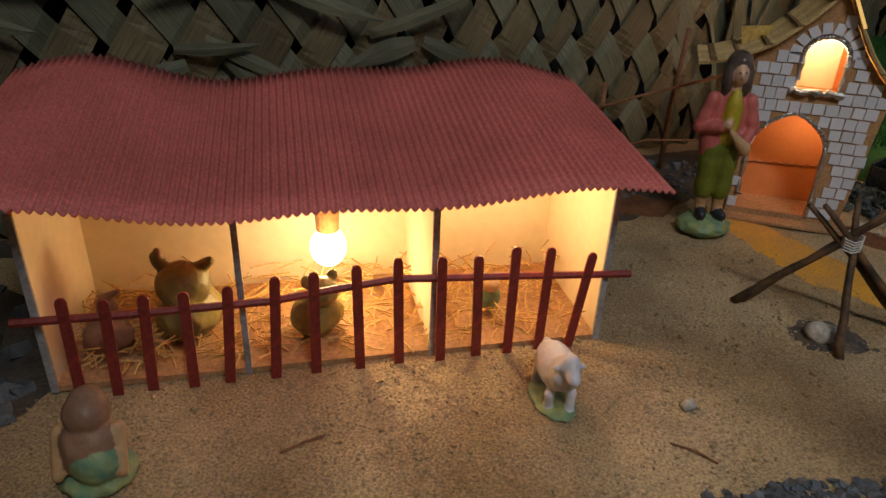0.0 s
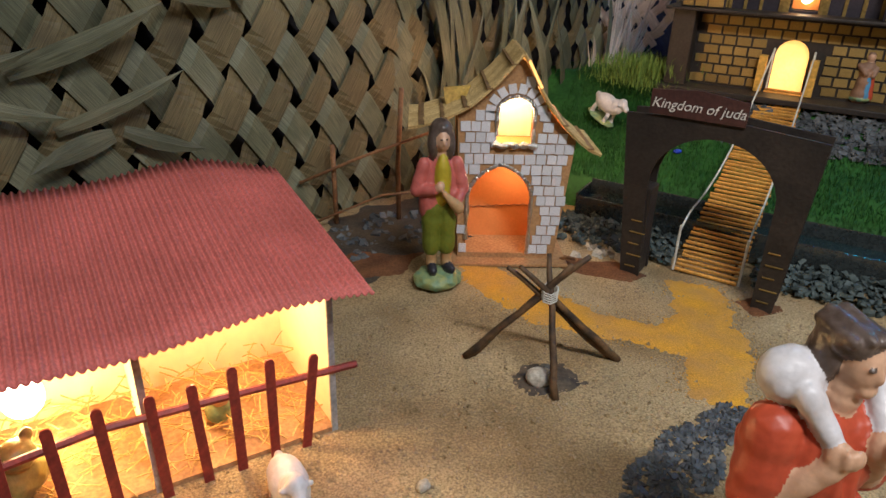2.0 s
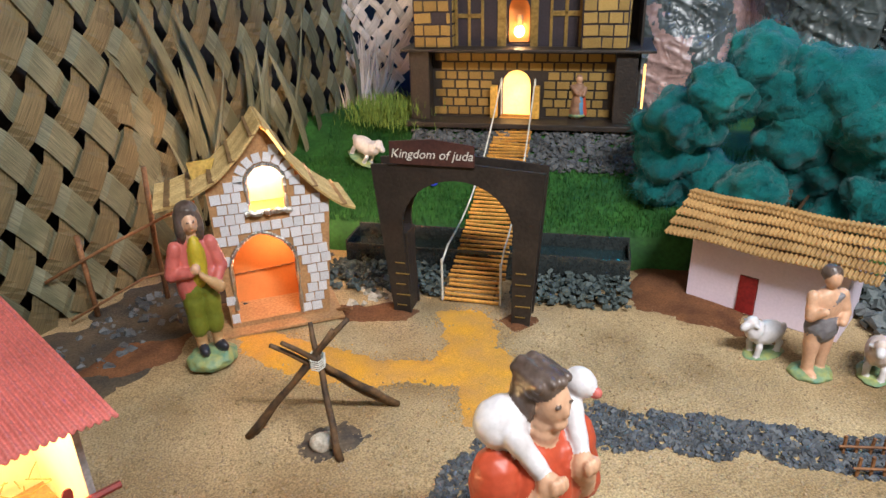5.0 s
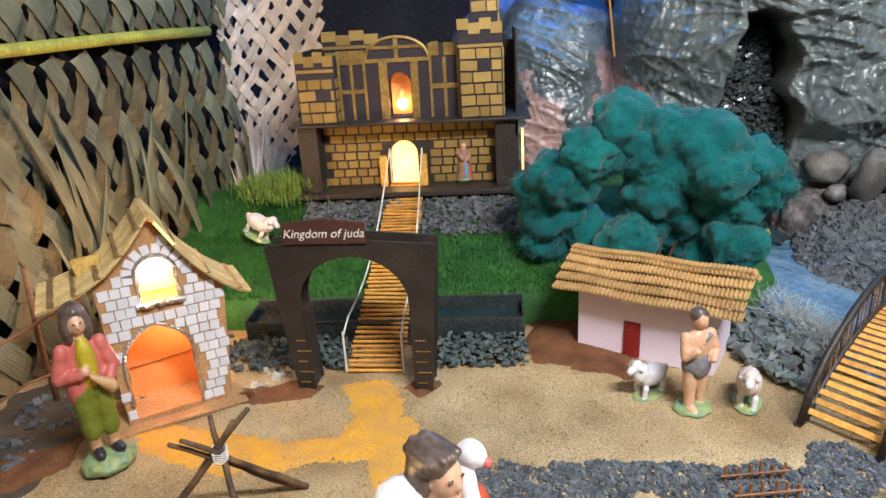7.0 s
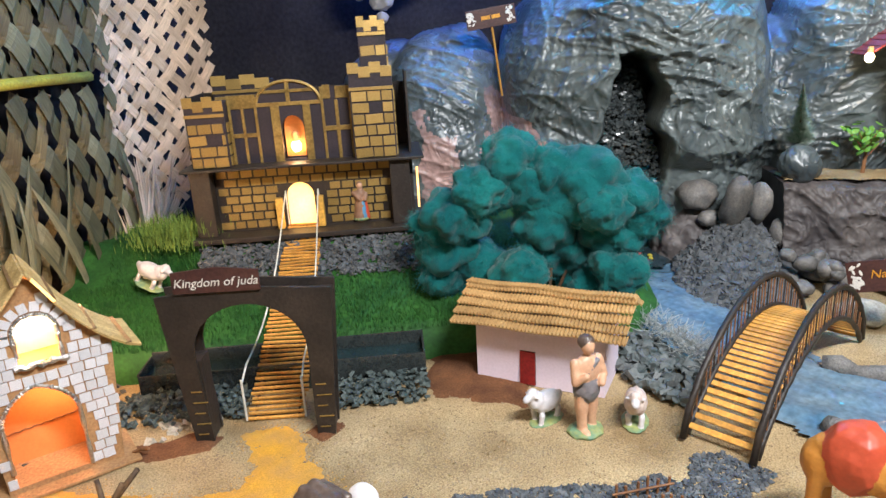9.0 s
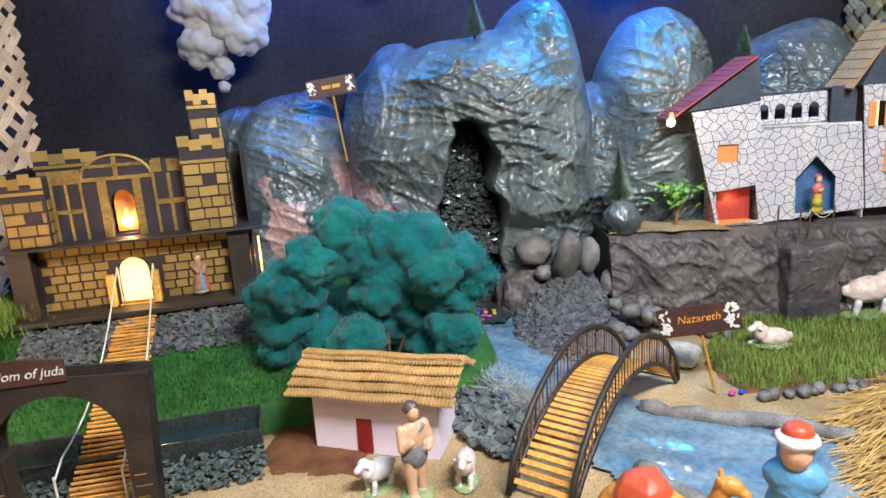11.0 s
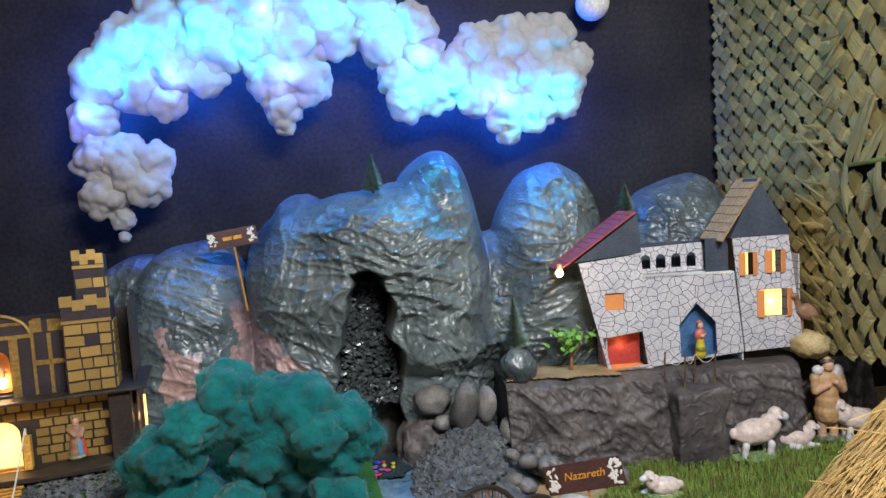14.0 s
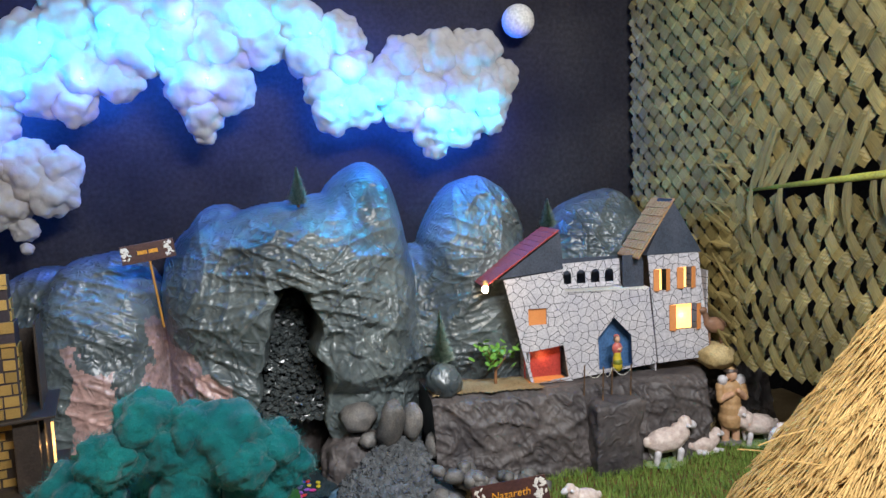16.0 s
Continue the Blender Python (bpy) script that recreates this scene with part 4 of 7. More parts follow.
for _ in range(2300):
    x, y = rg.uniform(0.0, 0.85), rg.uniform(-0.21, -0.07)
    spots.append(tuple(KB @ Vector((x, y, bank(x, y) + rg.uniform(0, 0.012)))))
spots = [p for p in spots if (Vector(p[:2]) - pz.xy).length > 0.075]
chips("rubble", spots, 0.004, 0.011, GREY, "grey broken stone heaped at the castle foot", "rubble")
tray = thing("water_tray", KB @ pose(0, -0.5, 0), "long clear plastic tray of water under the bank", "tray")
for a, b in (((-0.06, -0.05, 0.004), (0.64, 0.05, 0.01)), ((-0.06, -0.055, 0.004), (0.64, -0.049, 0.075)), ((-0.06, 0.049, 0.004), (0.64, 0.055, 0.09)), ((-0.065, -0.05, 0.004), (-0.059, 0.05, 0.08)), ((0.634, -0.05, 0.004), (0.64, 0.05, 0.08))):
    bm = bmesh.new()
    box(bm, a, b, bevel=0.002)
    part("tray_side", bm, GLASSY, tray)
bm = bmesh.new()
box(bm, (-0.055, -0.048, 0.05), (0.633, 0.048, 0.056))
part("water", bm, mat("dark_water", (0.02, 0.04, 0.045), rough=0.05, spec=0.8, bump=0.15, bump_scale=40), tray)
def off_bridge(p, reach=0.085):
    """True where a stone lies clear of the slat bridge."""
    d = pz.xy - pa.xy
    t = min(1, max(0, (Vector(p[:2]) - pa.xy).dot(d) / d.length_squared))
    return (Vector(p[:2]) - pa.xy - d * t).length > reach


spots = []
for _ in range(1300):
    x, y = rg.uniform(-0.12, 0.64), -0.565 - 0.105 * rg.random() ** 1.6
    spots.append(tuple(KB @ Vector((x, y, 0.002 + rg.uniform(0, 0.03) * (1 + (y + 0.6) * 6)))))
spots = [p for p in spots if off_bridge(p)]
chips("blue_stones", spots, 0.004, 0.0105, BLUECHIP, "blue-grey broken stone along the tray", "stones")
chips("tan_stones", scatter([(0.93, 1.47), (1.1, 1.42), (1.2, 1.5), (1.05, 1.62)], 90), 0.006, 0.016, PALE, "pale tan stones beside the slat bridge", "stones")

# ---- hut ----
HM = pose(1.637, 1.117, 0, 0, 0, -68.7)
hut = thing("hut", HM, "small pale pink hut with a ribbed card roof", "house")
HL, HD = 0.318, 0.15
bm = bmesh.new()
hd = [(0.112, 0.004), (0.152, 0.004), (0.152, 0.092), (0.112, 0.092)]
plate(bm, [(0, 0), (HL, 0), (HL, 0.165), (0, 0.165)], [hd], 0, 0.005)
hf = part("front_wall", bm, HUTW, hut)
bm = bmesh.new()
box(bm, (0, HD, 0), (HL, HD + 0.005, 0.165))
part("back_wall", bm, HUTW, hut)
for x in (0.0, HL - 0.005):
    bm = bmesh.new()
    pts = [(0.005, 0), (HD, 0), (HD, 0.165), (HD / 2, 0.212), (0.005, 0.165)]
    a = [bm.verts.new((x, y, z)) for y, z in pts]
    b = [bm.verts.new((x + 0.005, y, z)) for y, z in pts]
    bm.faces.new(a)
    bm.faces.new(b[::-1])
    for i in range(5):
        bm.faces.new((a[i], b[i], b[(i + 1) % 5], a[(i + 1) % 5]))
    part("gable_wall", bm, HUTW, hut)
bm = bmesh.new()
box(bm, (0.113, -0.004, 0.004), (0.151, 0.002, 0.09), bevel=0.001)
part("door", bm, HUTD, hut, "dark red door")
bm = bmesh.new()
box(bm, (0.108, 0.001, 0.09), (0.156, 0.006, 0.098))
part("lintel", bm, BLACKWOOD, hut)
for sgn in (1, -1):
    for r in range(5):
        verts, faces = [], []
        N = 320
        y0, y1 = -0.052 + r * 0.0262, -0.052 + r * 0.0262 + 0.034
        for j, (yy, lift) in enumerate(((y0, 0.0130), (y1, 0.0005))):
            for i in range(N + 1):
                x = -0.048 + (HL + 0.1) * i / N + 0.002 * math.sin(r * 5)
                verts.append((x, yy if sgn > 0 else HD + 0.0 - yy, 0.158 + (yy + 0.052) * 0.5 + lift + 0.0030 * math.sin(i / N * math.tau * 46) + 0.002 * math.sin(x * 30 + r)))
        for i in range(N):
            faces.append((i, i + 1, N + 2 + i, N + 1 + i))
        o = raw("roof_course", verts, faces, HUTR, hut, "ribbed card course")
        o.modifiers.new("thickness", "SOLIDIFY").thickness = 0.003
bm = bmesh.new()
for k in range(4):
    x0 = -0.04 + k * 0.105
    rod(bm, (x0, HD / 2, 0.222 + 0.002 * (k % 2)), (x0 + 0.10, HD / 2, 0.222), 0.007, seg=7)
part("ridge_cap", bm, HUTR, hut)

# ---- arched footbridge ----
fb = thing("footbridge", pose(1.735, 0.535, 0, 0, 0, 1.5), "humped orange slat footbridge with black woven rails", "bridge")
BL, BW = 0.68, 0.135


def hump(t, h):
    return h * math.sin(math.pi * min(1, max(0, t))) ** (0.6 if h > 0.2 else 0.75)


rb = random.Random(13)
for k in range(40):
    t = (k + 0.5) / 40
    z, z2 = hump(t, 0.15), hump(t + 0.012, 0.15)
    bm = bmesh.new()
    box(bm, (-0.0062, -BW / 2 - rb.uniform(0, 0.006), -0.002), (0.0062, BW / 2 + rb.uniform(0, 0.012), 0.002), bevel=0.0006)
    p = part("slat", bm, PLANK, fb)
    p.matrix_basis = pose(BL * t, 0, 0.01 + z, 0, -math.degrees(math.atan2(z2 - z, 0.012 * BL)), rb.uniform(-1, 1))
for s in (-1, 1):
    y = s * BW / 2
    for h, z0, r, nm in ((0.24, 0.0, 0.0075, "top_rail"), (0.16, 0.0, 0.0065, "lower_rail")):
        bm = bmesh.new()
        t0, t1 = (-0.03, 1.03) if nm == "top_rail" else (0.0, 1.0)
        pts = []
        for k in range(33):
            t = k / 32
            pts.append((BL * (t0 + (t1 - t0) * t), y + (0.004 * s), 0.005 + hump(t, h) + 0.001 * math.sin(k * 2.6)))
        tube(bm, pts, [r * (1 + 0.12 * math.sin(k * 2.9)) for k in range(33)], 7)
        part(nm, bm, BLACKWOOD, fb, "black twisted rail", True)
    for k in range(1, 36):
        t = k / 36
        zt, zb = hump((t * 1.0 + 0.03) / 1.06, 0.24), hump(t, 0.16)
        if zt - zb < 0.01:
            continue
        bm = bmesh.new()
        rod(bm, (BL * t, y + 0.004 * s, zb), (BL * t + rb.uniform(-0.003, 0.003), y + 0.004 * s, zt), 0.0018, seg=5)
        part("baluster", bm, TWIG if k % 3 else BLACKWOOD, fb)

# ---- mountain of painted sheet ----
LUMPS = ((1.12, 0.28, 0.27, 0.58, 0.36), (1.62, 0.52, 0.31, 0.49, 0.42), (2.08, 0.58, 0.21, 0.56, 0.50), (1.82, 0.84, 0.30, 0.19, 0.46), (1.95, 0.75, 0.2, 0.3, 0.46),
         (2.56, 0.55, 0.24, 0.55, 0.36), (3.17, 0.45, 0.33, 0.56, 0.26), (0.92, 0.2, 0.34, 0.60, 0.25), (3.42, 0.2, 0.3, 0.42, 0.34), (2.35, 0.4, 0.2, 0.42, 0.3), (1.55, 0.62, 0.16, 0.42, 0.30))


def crease(u, v, k):
    """A thin sharp fold: 1 on its crest, falling off quickly."""
    return (1 - abs(noise.noise(Vector((u, v, k))))) ** 9


def relief(a, z):
    """How far the sheet stands before the back wall; negative where there is none."""
    best = -1
    for a0, z0, ra, rz, d in LUMPS:
        if abs(a - a0) > ra * 1.12:
            continue
        wob = 1 + 0.10 * noise.noise(Vector((a * 4, z * 4, a0)))
        q = (abs((a - a0) / (ra * wob)) ** 2.4 + (abs((z - z0) / (rz * wob)) ** 2.4 if z > z0 else 0))
        if q < 1:
            best = max(best, 0) + (d * (1 - q) ** 0.45) ** 5
    if best > 0:
        best = best ** 0.2
        # the boulder's belly hangs over; below it the sheet falls back
        if 1.86 < a < 2.32 and z < 0.42:
            under = min(1, (0.42 - z) / 0.06) * min(1, (a - 1.86) / 0.03, (2.32 - a) / 0.06)
            best *= 1 - 0.12 * under
        mid = 1.80 + 0.05 * (z - 0.5)
        mouth = 0.040 + 0.15 * max(0, 0.70 - z) + 0.045 * noise.noise(Vector((a * 7, z * 9, 8)))
        top = 0.715 + 0.05 * noise.noise(Vector((a * 11, 2, 3))) - 0.1 * max(0, mid - a)
        out = max((abs(a - mid) - mouth) / 0.025, (z - top) / 0.03)
        if out < 1:
            best = 0.10 + (best - 0.10) * max(0.0, out) ** 0.6
        wx, wz = noise.noise(Vector((a * 2.6, z * 2.6, 6.0))), noise.noise(Vector((a * 2.6, z * 2.6, 16.0)))
        best += 0.03 * noise.fractal(Vector((a * 3.2, z * 3.2, 2.0)), 1.0, 2.1, 2)
        calm = min(1, max(0.4, 0.6 + 1.3 * noise.noise(Vector((a * 2.1, z * 2.1, 30.0)))))
        u, v = a + 0.16 * wx, z + 0.16 * wz
        best += calm * (0.026 * crease(u * 3.5 + v * 2, v * 5.0, 1) + 0.022 * crease(u * 9 - v * 4, v * 5 + u * 3, 8))
        best += calm * (0.017 * crease(u * 8 + v * 16, v * 11, 15) + 0.010 * crease(u * 26, v * 19 + u * 8, 22) - 0.009 * crease(u * 17 - v * 12, v * 22, 41))
    return best


NA, NZ = 640, 250
hts = {}
for i in range(NA + 1):
    for j in range(NZ + 1):
        a, z = 0.66 + 3.1 * i / NA, -0.01 + 1.2 * j / NZ
        hts[i, j] = (a, relief(a, z), z)
idx, verts, faces = {}, [], []
for k, (a, d, z) in hts.items():
    near = max(hts.get((k[0] + di, k[1] + dj), (0, -1, 0))[1] for di in (-1, 0, 1) for dj in (-1, 0, 1))
    if near > 0:
        idx[k] = len(verts)
        verts.append((a, 0.13 - max(d, 0), z))
for (i, j) in idx:
    q = [(i, j), (i + 1, j), (i + 1, j + 1), (i, j + 1)]
    if all(k in idx for k in q):
        faces.append(tuple(idx[k] for k in q))
mount = raw("mountain", verts, faces, [TARP, TARPP], smooth=True)
for p in mount.data.polygons:
    a, _, z = p.center
    wob = 0.05 * noise.noise(Vector((a * 9, z * 9, 0))) + 0.02 * noise.noise(Vector((a * 50, z * 30, 0)))
    if (1.29 < a + wob < 1.62 and 0.2 < z < 0.61 - (a - 1.31) * 0.8 + wob) or (1.05 < a + wob < 1.18 and 0.2 < z < 0.50 + 2 * wob):
        p.material_index = 1
mount.matrix_world = BD
tagged(mount, "crumpled blue-grey painted sheet shaped as rocky mountains", "mountain")


rs = random.Random(17)
spots = []
for _ in range(1500):
    t = rs.random() ** 1.3
    w = 0.125 - 0.095 * t
    a = 1.79 + rs.uniform(-w, w)
    spots.append(tuple(BD @ Vector((a, -0.16 - 0.14 * (1 - t) + rs.uniform(-0.02, 0.03), 0.26 + 0.42 * t))))
chips("cave_stones", spots, 0.006, 0.015, mat("wet_black_stone", (0.03, 0.036, 0.038), (0.07, 0.08, 0.08), rough=0.22, scale=40, spec=0.7), "wet black stones heaped in the cave mouth", "stones")
bm = bmesh.new()
ball(bm, (1.79, -0.11, 0.28), (0.13, 0.1, 0.37), sub=3, rough=0.12)
core = part("cave_mound", bm, LEDGE, smooth=True)
core.matrix_world = BD
tagged(core, "dark mound under the cave stones", "mound", kind="structure")

# ---- ledge under the white house ----
verts, faces = [], []
prof = [(0.12, 0.318), (-0.1, 0.32), (-0.3, 0.318), (-0.41, 0.312), (-0.44, 0.295), (-0.455, 0.24), (-0.46, 0.18), (-0.465, 0.12), (-0.47, 0.06), (-0.48, -0.01)]
fine = []
for (y0, z0), (y1, z1) in zip(prof, prof[1:]):
    for k in range(8):
        fine.append((y0 + (y1 - y0) * k / 8, z0 + (z1 - z0) * k / 8))
fine.append(prof[-1])
NL = 320
for i in range(NL + 1):
    a = 2.27 + 1.5 * i / NL
    for (y, z) in fine:
        edge = 1 if y < -0.38 else 0.15
        dy = edge * (0.035 * noise.noise(Vector((a * 3, z * 2, 3))) + 0.012 * noise.noise(Vector((a * 11, z * 9, 5))) - 0.018 * (1 - abs(noise.noise(Vector((a * 7 + z * 6, z * 7 - a * 3, 11))))) ** 8
                     - 0.011 * (1 - abs(noise.noise(Vector((a * 19 + z * 11, z * 14, 21))))) ** 8 - 0.005 * (1 - abs(noise.noise(Vector((a * 34, z * 40, 31))))) ** 6)
        bow = 0.06 * max(0, (2.6 - a)) + min(0.2, 1.6 * max(0, a - 3.33))
        verts.append((a, y + dy + (bow if y < -0.3 else 0), z + 0.006 * noise.noise(Vector((a * 8, y * 8, 0)))))
n = len(fine)
for i in range(NL):
    for j in range(n - 1):
        k = i * n + j
        faces.append((k, k + 1, k + n + 1, k + n))
k = 0
faces.append(tuple(range(n)))
led = raw("rock_ledge", verts, faces, LEDGE, smooth=True)
led.matrix_world = BD
tagged(led, "ledge draped in wrinkled black sheet under the white house", "ledge", kind="structure")
bm = bmesh.new()
box(bm, (2.83, -0.55, 0.0), (3.03, -0.40, 0.285))
bmesh.ops.subdivide_edges(bm, edges=bm.edges[:], cuts=14, use_grid_fill=True)
for v in bm.verts:
    c = Vector((2.93, -0.47, 0.08))
    d = v.co - c
    v.co = c + d * (0.90 + 0.16 * noise.fractal(v.co * 9, 1.0, 2.0, 3)) - Vector((0, 0, 0.25 * max(0, abs(d.x) - 0.08)))
stp = part("step_block", bm, LEDGE, smooth=True)
stp.matrix_world = BD
tagged(stp, "black block below the white house doorway", "block")
patch("ledge_sand", [tuple((BD @ Vector((a, b, 0)))[:2]) for a, b in ((2.3, -0.38), (2.66, -0.41), (2.66, -0.3), (2.45, -0.25), (2.28, -0.28))], SAND, "thin yellow sand on the ledge", "sand", height=lambda x, y: 0.323, lift=0.002)

# ---- white house ----
NM = pose(3.074, 0.567, 0.0, 0, 0, -54.9)


def crazy(name):
    """White paper printed with black crazy-paving lines, as the house is covered in."""
    m = mat(name, (0.52, 0.50, 0.52), (0.42, 0.41, 0.45), rough=0.6, bump=0.1)
    nt = m.node_tree
    n, l = nt.nodes, nt.links
    p = n["Principled BSDF"]
    src = p.inputs["Base Color"].links[0].from_socket
    tc, vo, lt, mx = n.new("ShaderNodeTexCoord"), n.new("ShaderNodeTexVoronoi"), n.new("ShaderNodeMath"), n.new("ShaderNodeMix")
    vo.feature = "DISTANCE_TO_EDGE"
    vo.voronoi_dimensions = "2D"
    mp = n.new("ShaderNodeMapping")
    mp.inputs["Scale"].default_value = (30, 1, 34)
    mp.inputs["Rotation"].default_value = (radians(-90), 0, 0)
    l.new(tc.outputs["Object"], mp.inputs["Vector"])
    l.new(mp.outputs["Vector"], vo.inputs["Vector"])
    vo.inputs["Scale"].default_value = 1.0
    lt.operation, lt.inputs[1].default_value = "LESS_THAN", 0.032
    l.new(vo.outputs["Distance"], lt.inputs[0])
    mx.data_type = "RGBA"
    l.new(lt.outputs[0], mx.inputs["Factor"])
    l.new(src, mx.inputs["A"])
    mx.inputs["B"].default_value = (0.03, 0.03, 0.035, 1)
    l.new(mx.outputs["Result"], p.inputs["Base Color"])
    return m


CRAZY = crazy("crazy_paving_paper")
naz = thing("white_house", NM, "white paper-clad house with printed stones, towers and lit windows", "house")


def rect(x0, z0, x1, z1):
    return [(x0, z0), (x1, z0), (x1, z1), (x0, z1)]


STABLE = [(0.012, 0.319), (0.147, 0.333), (0.129, 0.457), (-0.018, 0.439)]
bm = bmesh.new()
plate(bm, [(0.0, 0.318), (0.165, 0.318), (0.132, 0.738), (-0.095, 0.716)], [STABLE, rect(-0.005, 0.54, 0.066, 0.602)], -0.012, -0.006)
lf = part("left_front", bm, CRAZY, naz)
bm = bmesh.new()
plate(bm, [(0.17, 0.320), (0.513, 0.352), (0.482, 0.645), (0.14, 0.655)], [[(0.275, 0.345), (0.412, 0.35), (0.408, 0.47), (0.338, 0.545), (0.272, 0.47)]], 0.0, 0.006)
part("middle_front", bm, CRAZY, naz)
bm = bmesh.new()
plate(bm, [(0.513, 0.354), (0.734, 0.364), (0.683, 0.777), (0.473, 0.775)], [rect(0.495, 0.636, 0.562, 0.719), rect(0.592, 0.64, 0.668, 0.722), rect(0.56, 0.478, 0.69, 0.578)], -0.010, -0.004)
part("tower_front", bm, CRAZY, naz)
bm = bmesh.new()
wins = [arch_ring(0.16 + k * 0.058, 0.197 + k * 0.058, 0.672, 0.705, 0.725, 8) for k in range(4)]
plate(bm, [(0.135, 0.655), (0.40, 0.655), (0.395, 0.76), (0.135, 0.75)], wins, 0.07, 0.075)
part("gallery_wall", bm, CRAZY, naz)
bm = bmesh.new()
box(bm, (0.14, 0.0, 0.646), (0.482, 0.08, 0.652))
part("terrace", bm, WHITEP, naz)
bm = bmesh.new()
box(bm, (0.39, 0.03, 0.652), (0.475, 0.036, 0.775))
part("grey_wall", bm, NAVY, naz)
bm = bmesh.new()
box(bm, (-0.11, 0.16, 0.32), (0.73, 0.166, 0.76))
part("back_wall", bm, NAVY, naz)
for x in (-0.002, 0.163, 0.17, 0.508, 0.728):
    bm = bmesh.new()
    box(bm, (x, 0.007, 0.32), (x + 0.005, 0.16, 0.64 if 0.1 < x < 0.52 else 0.70))
    part("side_wall", bm, CRAZY, naz)
bm = bmesh.new()
v = [bm.verts.new(p) for p in ((0.265, 0.05, 0.345), (0.42, 0.05, 0.35), (0.42, 0.05, 0.56), (0.265, 0.05, 0.56), (0.265, 0.007, 0.345), (0.42, 0.007, 0.35), (0.42, 0.007, 0.56), (0.265, 0.007, 0.56))]
for f in ((0, 1, 2, 3), (0, 4, 5, 1), (1, 5, 6, 2), (0, 3, 7, 4)):
    bm.faces.new([v[i] for i in f])
part("alcove", bm, BLUEW, naz, "blue pointed alcove")
bm = bmesh.new()
plate(bm, rect(-0.008, 0.325, 0.138, 0.44), (), 0.05, 0.055)
part("stable_back", bm, REDP, naz)
bm = bmesh.new()
box(bm, (-0.01, -0.012, 0.318), (0.14, 0.05, 0.326))
part("stable_floor", bm, ORANGE, naz)
bm = bmesh.new()
plate(bm, rect(-0.005, 0.54, 0.066, 0.602), (), -0.004, 0.0)
part("window_paper", bm, ORANGE, naz)
for ring, open_ in ((rect(0.495, 0.636, 0.562, 0.719), 0.35), (rect(0.592, 0.64, 0.668, 0.722), 0.35), (rect(0.56, 0.478, 0.69, 0.578), 0.62)):
    (x0, z0), (x1, _), (_, z1), _ = ring
    w = (x1 - x0)
    bm = bmesh.new()
    plate(bm, rect(x0 + w * (0.5 - open_ / 2), z0, x0 + w * (0.5 + open_ / 2), z1), (), 0.012, 0.015)
    part("window_glow", bm, GLOW, naz, "window paper with a warm glow of its own")
    for sx, xx in ((0, x0), (1, x1)):
        bm = bmesh.new()
        sw = w * (1 - open_) / 2
        box(bm, (0 if sx == 0 else -sw, -0.003, z0), (sw if sx == 0 else 0, 0, z1), bevel=0.0008)
        sh = part("shutter", bm, ORANGE, naz, "orange-brown shutter")
        sh.matrix_basis = pose(xx, -0.011, 0, 0, 0, -25 if sx == 0 else 25)
# roofs
bm = bmesh.new()
v = [bm.verts.new(p) for p in ((-0.11, -0.008, 0.72), (0.135, -0.008, 0.742), (0.125, -0.008, 0.885), (-0.11, 0.15, 0.72), (0.135, 0.15, 0.742), (0.125, 0.15, 0.885))]
for f in ((0, 1, 2), (5, 4, 3), (0, 3, 4, 1), (1, 4, 5, 2), (2, 5, 3, 0)):
    bm.faces.new([v[i] for i in f])
part("left_gable", bm, NAVY, naz, "dark navy gable")
bm = bmesh.new()
box(bm, (0, -0.03, 0), (0.345, 0.17, 0.005), bevel=0.001)
rp = part("left_roof", bm, REDP, naz, "red card roof")
for k in range(12):
    bm = bmesh.new()
    box(bm, (0.012 + k * 0.028, -0.031, 0.004), (0.016 + k * 0.028, 0.17, 0.0075))
    part("batten", bm, REDP, rp)
rp.matrix_basis = pose(-0.17, 0, 0.695, 0, -34, 0)
bm = bmesh.new()
v = [bm.verts.new(p) for p in ((0.465, -0.012, 0.775), (0.695, -0.012, 0.777), (0.575, -0.006, 0.985), (0.465, 0.16, 0.775), (0.695, 0.16, 0.777), (0.575, 0.1, 0.985))]
for f in ((0, 1, 2), (5, 4, 3), (0, 3, 4, 1), (1, 4, 5, 2), (2, 5, 3, 0)):
    bm.faces.new([v[i] for i in f])
part("tower_gable", bm, NAVY, naz, "dark navy gable")
for r in range(7):
    t = r / 7
    for k in range(7):
        bm = bmesh.new()
        x, z = 0.43 + (0.575 - 0.43) * t, 0.765 + 0.215 * t
        ang = -55
        box(bm, (0, -0.02 + k * 0.026, 0), (0.045, 0.004 + k * 0.026, 0.004), bevel=0.0008)
        sh = part("shingle", bm, CARD, naz)
        sh.matrix_basis = pose(x, 0, z, 0, ang + 4, 0)
for sx in (0.43,):
    bm = bmesh.new()
    box(bm, (0.0, -0.018, -0.003), (0.255, 0.16, 0.0), bevel=0.001)
    o = part("tower_roof", bm, CARD, naz)
    o.matrix_basis = pose(sx, 0, 0.763, 0, -56, 0)
hanging_bulb(NM @ pose(-0.17, -0.03, 0.69), 0.013, "lit small bulb at the white house eave", GLOWS, 0.02)
lamp("eave_light", "POINT", 0.32, (1.0, 0.78, 0.5), NM @ pose(-0.17, -0.06, 0.69), 0.015)
lamp("stable_light", "POINT", 0.10, (1.0, 0.5, 0.2), NM @ pose(0.065, 0.02, 0.40), 0.012)
lamp("tower_window_light", "POINT", 0.10, (1.0, 0.6, 0.25), NM @ pose(0.625, 0.005, 0.53), 0.012)

